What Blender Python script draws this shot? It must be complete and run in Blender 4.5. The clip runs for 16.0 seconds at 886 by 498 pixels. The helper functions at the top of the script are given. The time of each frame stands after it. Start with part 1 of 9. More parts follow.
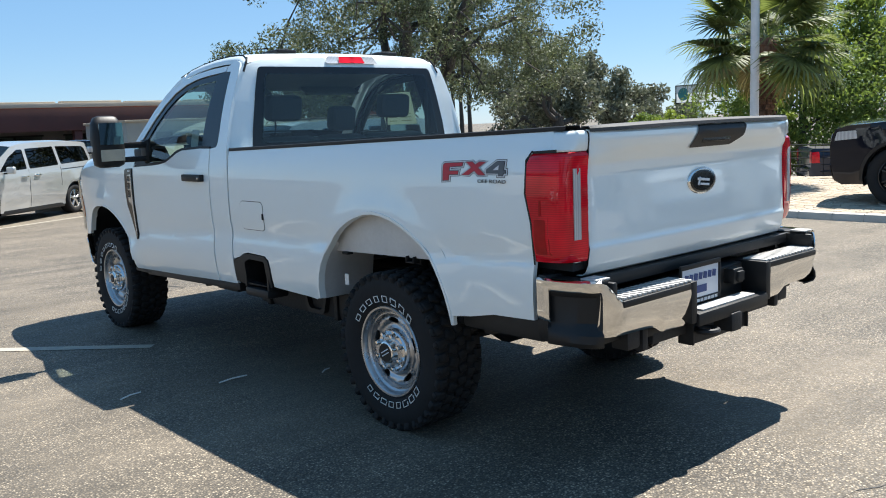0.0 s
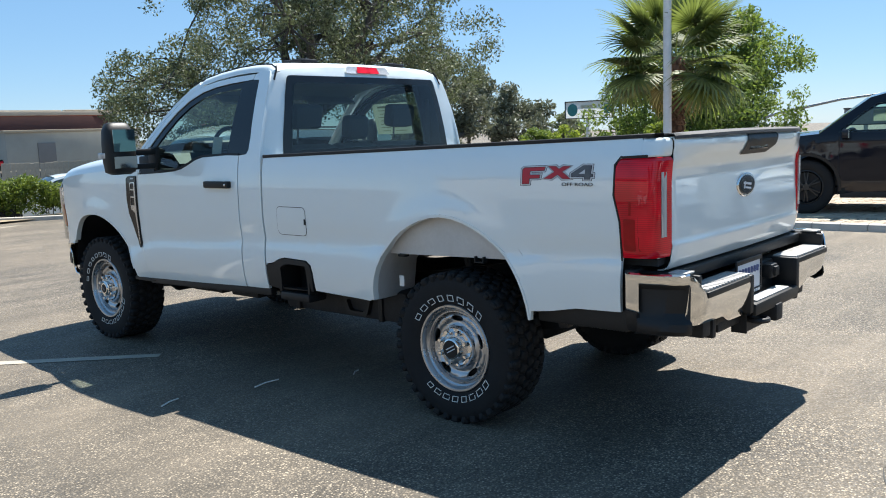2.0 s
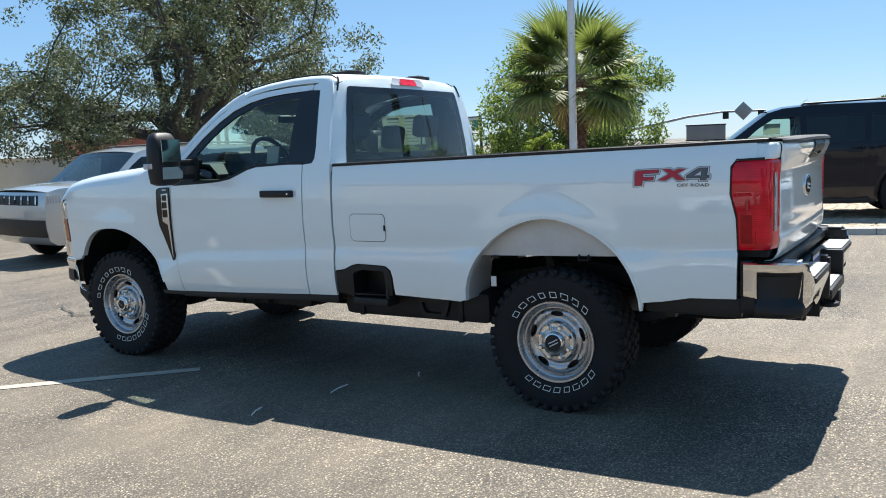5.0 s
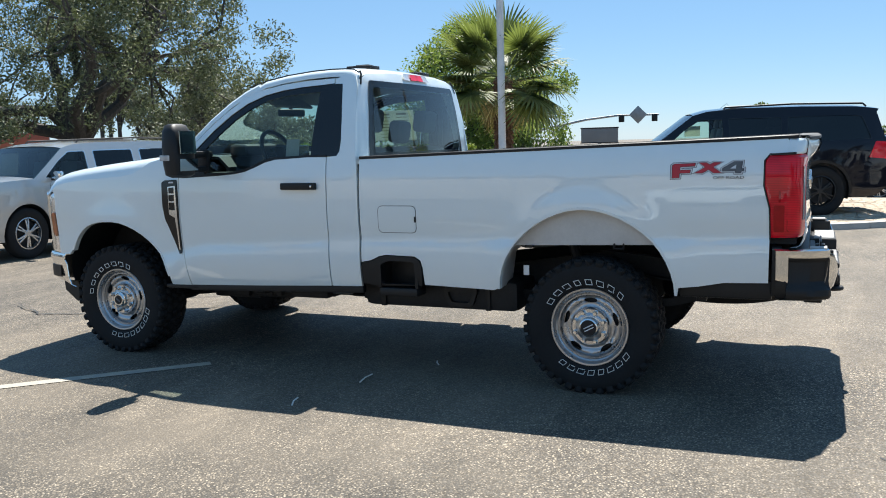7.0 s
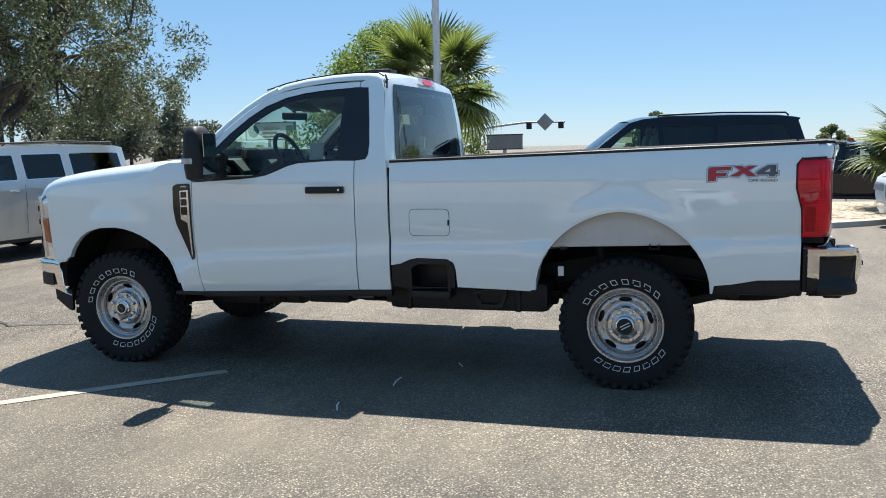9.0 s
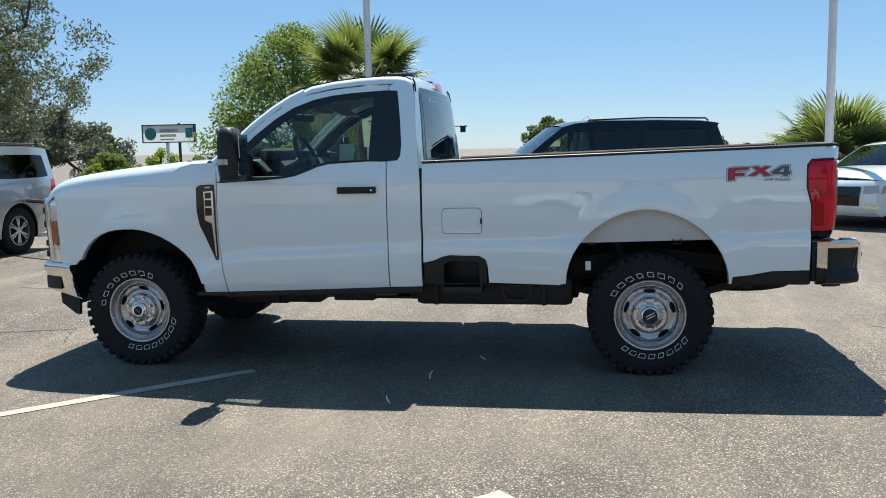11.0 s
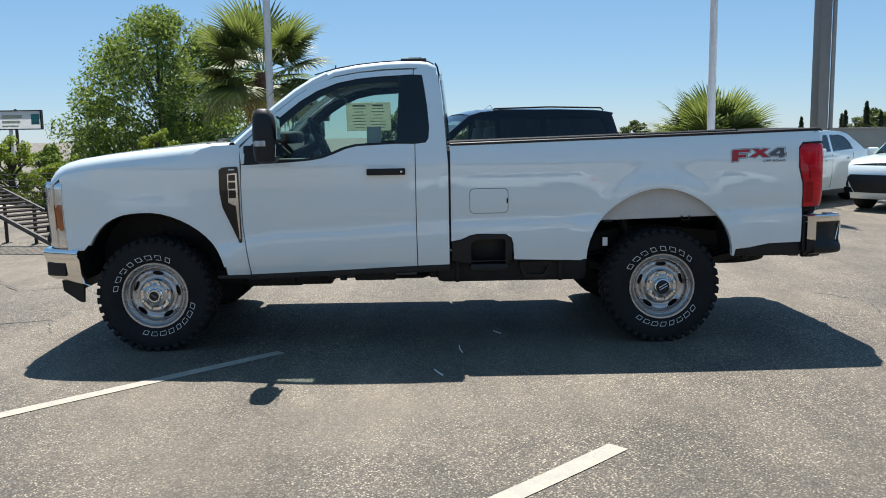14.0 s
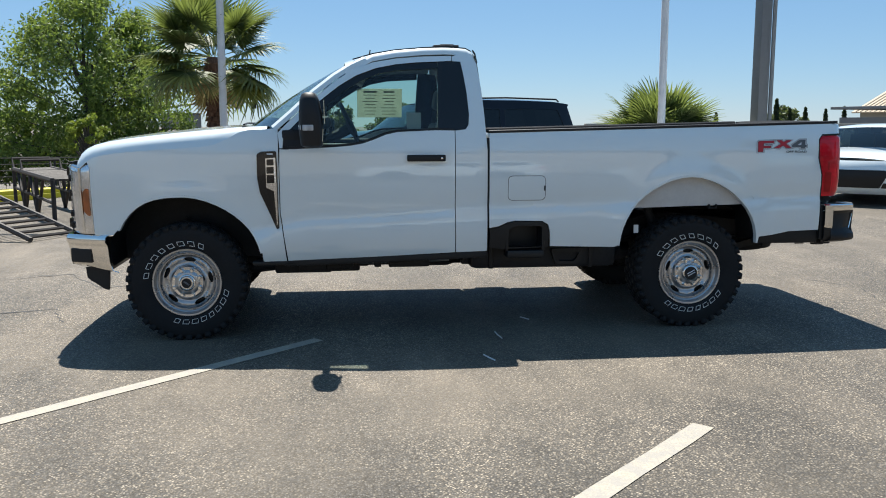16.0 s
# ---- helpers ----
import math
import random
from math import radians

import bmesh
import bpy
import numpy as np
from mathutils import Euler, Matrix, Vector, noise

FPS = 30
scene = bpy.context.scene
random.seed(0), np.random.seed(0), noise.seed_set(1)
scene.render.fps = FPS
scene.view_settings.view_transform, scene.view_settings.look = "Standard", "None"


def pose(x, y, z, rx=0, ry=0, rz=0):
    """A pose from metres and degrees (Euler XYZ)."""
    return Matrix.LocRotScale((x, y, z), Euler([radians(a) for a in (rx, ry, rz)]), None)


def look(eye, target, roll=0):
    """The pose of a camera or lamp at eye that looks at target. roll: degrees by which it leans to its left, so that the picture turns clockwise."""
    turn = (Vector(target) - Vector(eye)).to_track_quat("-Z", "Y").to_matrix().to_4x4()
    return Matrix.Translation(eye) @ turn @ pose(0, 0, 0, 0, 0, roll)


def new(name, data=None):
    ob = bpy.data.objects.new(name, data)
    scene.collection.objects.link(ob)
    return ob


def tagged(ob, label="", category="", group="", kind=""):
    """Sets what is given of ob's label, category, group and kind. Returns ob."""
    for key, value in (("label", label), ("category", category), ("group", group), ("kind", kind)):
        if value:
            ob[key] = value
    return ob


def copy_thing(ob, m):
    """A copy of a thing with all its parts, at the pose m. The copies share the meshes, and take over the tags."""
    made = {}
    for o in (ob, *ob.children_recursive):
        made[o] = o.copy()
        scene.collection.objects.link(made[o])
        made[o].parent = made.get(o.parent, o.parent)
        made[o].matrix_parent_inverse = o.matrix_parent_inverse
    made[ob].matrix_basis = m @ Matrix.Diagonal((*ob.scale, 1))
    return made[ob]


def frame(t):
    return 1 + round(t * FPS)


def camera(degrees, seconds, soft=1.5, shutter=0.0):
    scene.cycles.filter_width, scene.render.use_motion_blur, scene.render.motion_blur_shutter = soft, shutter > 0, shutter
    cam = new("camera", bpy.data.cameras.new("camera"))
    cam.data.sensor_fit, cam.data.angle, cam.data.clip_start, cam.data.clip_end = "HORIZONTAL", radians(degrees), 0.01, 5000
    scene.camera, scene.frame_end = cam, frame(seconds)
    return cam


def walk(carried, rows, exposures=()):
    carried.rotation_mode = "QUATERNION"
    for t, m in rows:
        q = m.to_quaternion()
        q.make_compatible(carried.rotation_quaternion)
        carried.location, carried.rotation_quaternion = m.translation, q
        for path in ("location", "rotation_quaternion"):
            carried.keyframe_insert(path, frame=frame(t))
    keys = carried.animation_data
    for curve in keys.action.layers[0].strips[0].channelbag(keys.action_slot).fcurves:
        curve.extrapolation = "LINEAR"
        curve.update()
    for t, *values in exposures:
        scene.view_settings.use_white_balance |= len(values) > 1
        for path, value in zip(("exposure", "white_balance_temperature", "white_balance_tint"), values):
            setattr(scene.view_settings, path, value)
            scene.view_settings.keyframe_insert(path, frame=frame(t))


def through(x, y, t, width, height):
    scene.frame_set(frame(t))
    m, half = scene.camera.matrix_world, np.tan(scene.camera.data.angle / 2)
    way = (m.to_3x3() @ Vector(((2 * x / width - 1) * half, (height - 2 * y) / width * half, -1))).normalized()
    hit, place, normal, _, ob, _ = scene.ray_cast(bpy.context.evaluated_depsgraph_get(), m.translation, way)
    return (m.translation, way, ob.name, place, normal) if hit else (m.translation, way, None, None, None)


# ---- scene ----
from collections import namedtuple

# ---- camera and walk ----
cam = camera(53.9, 16.0, 1.0)
METRES, EYE, TILT, LEAN, TURN = 7.31, 1.54, 0.0, 0.0, -40.9
ROWS = [
    (0.0, 0.0, 0.0, 0.0, -0.35, -8.26, 2.43),
    (0.5, -0.0287, -0.0024, -0.0017, -2.44, -8.02, 2.22),
    (1.0, -0.062, -0.004, 0.0004, -4.38, -7.86, 2.03),
    (1.5, -0.0994, -0.016, 0.0015, -6.12, -7.69, 1.94),
    (2.0, -0.1308, -0.0228, 0.0004, -8.2, -7.65, 1.97),
    (2.5, -0.1621, -0.0218, 0.0008, -10.24, -7.51, 2.05),
    (3.0, -0.1953, -0.0272, 0.0016, -11.73, -7.43, 2.16),
    (3.5, -0.2287, -0.0312, 0.0008, -13.49, -7.37, 2.21),
    (4.0, -0.2596, -0.0251, -0.0001, -15.09, -7.21, 2.26),
    (6.5, -0.4153, 0.002, -0.0004, -23.46, -6.93, 1.72),
    (7.0, -0.442, 0.0106, -0.0023, -25.41, -7.07, 1.57),
    (7.5, -0.4679, 0.0244, -0.0016, -27.11, -6.92, 1.51),
    (8.0, -0.4977, 0.0358, -0.0008, -28.67, -6.97, 1.5),
    (8.5, -0.5266, 0.0456, -0.0011, -30.34, -6.81, 1.43),
    (9.0, -0.5493, 0.0605, -0.0015, -32.19, -6.83, 1.32),
    (11.5, -0.7032, 0.1196, -0.0005, -41.44, -6.81, 1.11),
    (12.0, -0.7281, 0.132, -0.0027, -43.36, -6.91, 1.05),
    (12.5, -0.7461, 0.1528, -0.0019, -44.99, -6.91, 1.08),
    (13.0, -0.7649, 0.1716, -0.0016, -46.68, -7.2, 1.1),
    (13.5, -0.7971, 0.1888, -0.0015, -48.22, -7.51, 1.05),
    (14.0, -0.8163, 0.2072, -0.0042, -49.67, -7.58, 0.89),
    (14.5, -0.8323, 0.2313, -0.0043, -50.99, -7.59, 0.61),
    (15.0, -0.8529, 0.2518, -0.0045, -52.13, -7.86, 0.39),
    (15.5, -0.8786, 0.2728, -0.0051, -53.48, -8.03, 0.15),
    (16.0, -0.8916, 0.299, -0.007, -55.2, -8.22, 0.0),
]
walk(cam, [(t, pose(0, 0, EYE, TILT, LEAN, TURN) @ pose(METRES * x, METRES * y, METRES * z, 90 + pitch, roll, yaw)) for t, x, y, z, yaw, pitch, roll in ROWS],
     [(0.0, 1.63, 6490, 9), (4.0, 1.61, 6490, 9), (8.0, 1.54, 6490, 9), (11.5, 1.40, 6490, 9), (16.0, 1.31, 6490, 9)])

# ---- world and sun ----
SUN_WAY = Vector((0.56, 0.06, 1.0)).normalized()
scene.view_settings.exposure = 1.4
world = bpy.data.worlds.new("world")
scene.world = world
world.use_nodes = True
wn = world.node_tree.nodes
sky = wn.new("ShaderNodeTexSky")
sky.sky_type, sky.sun_disc = "NISHITA", False
sky.sun_elevation = math.asin(SUN_WAY.z)
sky.sun_rotation = math.atan2(SUN_WAY.x, SUN_WAY.y)
sky.altitude, sky.air_density, sky.dust_density, sky.ozone_density = 1500, 1.0, 0.0, 3.0
wn["Background"].inputs["Strength"].default_value = 0.058
# a clear summer sky: the even blue of the high haze over the sky model's own gradient
haze = wn.new("ShaderNodeMix")
haze.data_type, haze.blend_type = "RGBA", "MIX"
haze.inputs[0].default_value = 0.62
haze.inputs[7].default_value = (1.02, 2.42, 4.25, 1)
world.node_tree.links.new(sky.outputs[0], haze.inputs[6])
world.node_tree.links.new(haze.outputs[2], wn["Background"].inputs[0])
sun = new("sun", bpy.data.lights.new("sun", "SUN"))
sun.data.energy, sun.data.angle, sun.data.color = 3.6, radians(0.53), (1.0, 0.96, 0.90)
sun.matrix_world = look(Vector((0, 0, 30)) + SUN_WAY * 20, (0, 0, 30))


# ---- materials ----
class Nodes:
    """A small wrapper that builds a node material."""

    def __init__(self, name):
        self.mat = bpy.data.materials.new(name)
        self.mat.use_nodes = True
        self.tree = self.mat.node_tree
        self.bsdf = self.tree.nodes["Principled BSDF"]
        self.out = self.tree.nodes["Material Output"]

    def add(self, kind, **values):
        node = self.tree.nodes.new(kind)
        for key, value in values.items():
            node.inputs[key.replace("_", " ")].default_value = value
        return node

    def link(self, a, b):
        self.tree.links.new(a, b)

    def put(self, **values):
        for key, value in values.items():
            self.bsdf.inputs[key.replace("_", " ")].default_value = value
        return self

    def coords(self, scale=(1, 1, 1)):
        tc = self.add("ShaderNodeTexCoord")
        mp = self.add("ShaderNodeMapping", Scale=scale)
        self.link(tc.outputs["Object"], mp.inputs[0])
        return mp.outputs[0]

    def noise(self, vec, scale, detail=4.0, rough=0.6):
        n = self.add("ShaderNodeTexNoise", Scale=scale, Detail=detail, Roughness=rough)
        self.link(vec, n.inputs["Vector"])
        return n.outputs["Fac"]

    def ramp(self, fac, stops, mode="LINEAR"):
        r = self.add("ShaderNodeValToRGB")
        r.color_ramp.interpolation = mode
        els = r.color_ramp.elements
        while len(els) < len(stops):
            els.new(0.5)
        for e, (p, c) in zip(els, stops):
            e.position, e.color = p, (*c, 1) if len(c) == 3 else c
        self.link(fac, r.inputs[0])
        return r.outputs[0]

    def mix(self, fac, a, b, mode="MIX"):
        m = self.tree.nodes.new("ShaderNodeMix")
        m.data_type, m.blend_type = "RGBA", mode
        for sock, v in ((m.inputs[0], fac), (m.inputs[6], a), (m.inputs[7], b)):
            if hasattr(v, "is_linked"):
                self.link(v, sock)
            else:
                sock.default_value = v if not isinstance(v, tuple) else (*v, 1)[:4]
        return m.outputs[2]

    def math(self, op, a, b=0.0):
        m = self.tree.nodes.new("ShaderNodeMath")
        m.operation = op
        for sock, v in ((m.inputs[0], a), (m.inputs[1], b)):
            if hasattr(v, "is_linked"):
                self.link(v, sock)
            else:
                sock.default_value = v
        return m.outputs[0]

    def base(self, sock):
        self.link(sock, self.bsdf.inputs["Base Color"])
        return self

    def rough(self, fac, lo, hi):
        r = self.add("ShaderNodeMapRange")
        r.inputs["To Min"].default_value, r.inputs["To Max"].default_value = lo, hi
        self.link(fac, r.inputs["Value"])
        self.link(r.outputs[0], self.bsdf.inputs["Roughness"])
        return self

    def bump(self, fac, strength, dist):
        b = self.add("ShaderNodeBump", Strength=strength, Distance=dist)
        self.link(fac, b.inputs["Height"])
        self.link(b.outputs[0], self.bsdf.inputs["Normal"])
        return self


def plain(name, colour, rough=0.5, metal=0.0, vary=0.12, scale=6.0, bump=0.0, coat=0.0, spec=0.5, fine=60.0):
    """A surface of one colour with stains at a large scale and grain at a small one."""
    n = Nodes(name)
    v = n.coords()
    big = n.noise(v, scale, 3)
    small = n.noise(v, fine, 4)
    lo = tuple(c * (1 - vary) for c in colour)
    hi = tuple(min(c * (1 + vary), 1) for c in colour)
    c = n.ramp(big, [(0.3, lo), (0.7, hi)])
    c = n.mix(0.35, c, n.ramp(small, [(0.3, lo), (0.7, hi)]))
    n.base(c).put(Metallic=metal, Specular_IOR_Level=spec)
    n.rough(big, max(rough - 0.06, 0.02), min(rough + 0.08, 1))
    if coat:
        n.put(Coat_Weight=coat, Coat_Roughness=0.03)
    if bump:
        n.bump(small, bump, 0.004)
    return n.mat


def paint(name, colour, flake=0.0, rough=0.35, dusty=0.10, spec=0.5):
    """Car paint under clear coat, with a thin film of road dust and a trace of orange peel."""
    n = Nodes(name)
    v = n.coords()
    dust = n.noise(v, 2.2, 5, 0.65)
    c = n.mix(n.ramp(dust, [(0.45, (0, 0, 0)), (0.8, (dusty, dusty, dusty))]), colour, (0.42, 0.39, 0.34))
    n.base(c).put(Metallic=flake, Coat_Weight=1.0, Coat_Roughness=0.012, Coat_IOR=1.8 if dusty > 0.02 else 1.38, Roughness=rough, Specular_IOR_Level=spec)
    peel = n.noise(v, 70, 1)
    b = n.add("ShaderNodeBump", Strength=0.010, Distance=0.01)
    n.link(peel, b.inputs["Height"])
    n.link(b.outputs[0], n.bsdf.inputs["Coat Normal"])
    return n.mat


def glass(name, tint, gloss=0.0):
    """A pane: tinted see-through with a Fresnel-driven reflection."""
    n = Nodes(name)
    tr = n.add("ShaderNodeBsdfTransparent")
    tr.inputs[0].default_value = (*tint, 1)
    gl = n.add("ShaderNodeBsdfGlossy", Roughness=gloss)
    lw = n.add("ShaderNodeLayerWeight", Blend=0.5)
    mx = n.add("ShaderNodeMixShader")
    f2 = n.math("ADD", n.math("MULTIPLY", n.math("POWER", lw.outputs["Facing"], 4.0), 0.9), 0.055)
    n.link(f2, mx.inputs[0])
    n.link(tr.outputs[0], mx.inputs[1])
    n.link(gl.outputs[0], mx.inputs[2])
    n.link(mx.outputs[0], n.out.inputs[0])
    return n.mat


def asphalt():
    n = Nodes("asphalt")
    v = n.coords()
    stone = n.add("ShaderNodeTexVoronoi", Scale=92.0)
    n.link(v, stone.inputs["Vector"])
    sep = n.add("ShaderNodeSeparateColor")
    n.link(stone.outputs["Color"], sep.inputs[0])
    agg = n.ramp(sep.outputs[0], [(0.0, (0.075, 0.066, 0.055)), (0.4, (0.205, 0.176, 0.141)), (0.75, (0.39, 0.333, 0.263)), (1.0, (0.86, 0.745, 0.59))])
    binder = n.ramp(stone.outputs["Distance"], [(0.25, (0, 0, 0)), (0.62, (1, 1, 1))])
    c = n.mix(binder, agg, (0.060, 0.057, 0.053))
    fine = n.add("ShaderNodeTexVoronoi", Scale=210.0)
    n.link(v, fine.inputs["Vector"])
    sf = n.add("ShaderNodeSeparateColor")
    n.link(fine.outputs["Color"], sf.inputs[0])
    c = n.mix(0.22, c, n.ramp(sf.outputs[0], [(0, (0.07, 0.064, 0.056)), (1, (0.34, 0.295, 0.24))]))
    wear = n.noise(v, 0.35, 6, 0.62)
    c = n.mix(n.ramp(wear, [(0.38, (0.75, 0.75, 0.75)), (0.58, (0, 0, 0))]), c, (0.185, 0.160, 0.130))
    c = n.mix(0.5, c, n.ramp(n.noise(v, 1.7, 5, 0.7), [(0.35, (0.50, 0.50, 0.50)), (0.65, (1.0, 0.98, 0.95))]), "MULTIPLY")
    drift = n.noise(n.coords((0.30, 1.3, 1.0)), 1.1, 5, 0.65)
    c = n.mix(0.8, c, n.ramp(drift, [(0.34, (0.56, 0.555, 0.53)), (0.62, (1.06, 1.03, 0.97))]), "MULTIPLY")
    # a lane darkened by tyres, with a wandering edge
    across = n.add("ShaderNodeSeparateXYZ")
    n.link(v, across.inputs[0])
    lane = n.math("ADD", n.math("MULTIPLY", across.outputs[0], 0.30), n.noise(n.coords((1.2, 0.25, 1.0)), 0.9, 4, 0.6))
    c = n.mix(1.0, c, n.ramp(lane, [(0.45, (0.80, 0.80, 0.79)), (0.85, (1.03, 1.02, 1.0))]), "MULTIPLY")
    # drips of oil and old tyre marks
    oil = n.ramp(n.noise(v, 0.9, 2, 0.4), [(0.70, (0, 0, 0)), (0.80, (0.5, 0.5, 0.5))])
    c = n.mix(oil, c, (0.04, 0.04, 0.042))
    n.base(c).put(Specular_IOR_Level=0.3)
    n.rough(sep.outputs[1], 0.48, 0.92)
    n.bump(n.math("SUBTRACT", 1.0, stone.outputs["Distance"]), 0.75, 0.004)
    return n.mat


def line_paint():
    n = Nodes("line paint")
    v = n.coords()
    grit = n.noise(v, 120, 4)
    worn = n.ramp(n.noise(v, 9, 6, 0.75), [(0.42, (0, 0, 0)), (0.56, (0.75, 0.75, 0.75))])
    c = n.mix(worn, n.ramp(grit, [(0.3, (0.31, 0.275, 0.21)), (0.6, (0.44, 0.39, 0.305))]), (0.30, 0.28, 0.25))
    n.base(c).put(Roughness=0.75)
    n.bump(grit, 0.6, 0.003)
    return n.mat


def leaf_mat(name, dark, light, through=0.35, glow=(0.25, 0.32, 0.04), gloss=0.4):
    """Leaves: each island its own green, some light passing through."""
    n = Nodes(name)
    geo = n.add("ShaderNodeNewGeometry")
    c = n.ramp(geo.outputs["Random Per Island"], [(0.0, dark), (0.7, light), (1.0, tuple(min(1, x * 1.5) for x in light))])
    n.base(c).put(Roughness=0.5, Specular_IOR_Level=gloss)
    tl = n.add("ShaderNodeBsdfTranslucent")
    n.link(n.mix(0.5, c, glow, "MIX"), tl.inputs[0])
    mx = n.add("ShaderNodeMixShader")
    mx.inputs[0].default_value = through
    n.link(n.bsdf.outputs[0], mx.inputs[1])
    n.link(tl.outputs[0], mx.inputs[2])
    n.link(mx.outputs[0], n.out.inputs[0])
    return n.mat


def bark(name, a, b, scale=8.0):
    n = Nodes(name)
    v = n.coords((1, 1, 0.35))
    f = n.noise(v, scale, 6, 0.7)
    n.base(n.ramp(f, [(0.3, a), (0.7, b)])).put(Roughness=0.9)
    n.bump(f, 0.8, 0.03)
    return n.mat


def pavers_mat():
    n = Nodes("paver stone")
    info = n.add("ShaderNodeObjectInfo")
    geo = n.add("ShaderNodeNewGeometry")
    r = n.math("FRACT", n.math("ADD", info.outputs["Random"], geo.outputs["Random Per Island"]))
    c = n.ramp(r, [(0, (0.30, 0.235, 0.165)), (0.5, (0.40, 0.32, 0.235)), (1, (0.47, 0.39, 0.30))])
    v = n.coords()
    f = n.noise(v, 40, 5, 0.7)
    c = n.mix(0.35, c, n.ramp(f, [(0.3, (0.26, 0.21, 0.15)), (0.7, (0.5, 0.42, 0.32))]))
    n.base(c).put(Roughness=0.85)
    n.bump(f, 0.4, 0.004)
    return n.mat


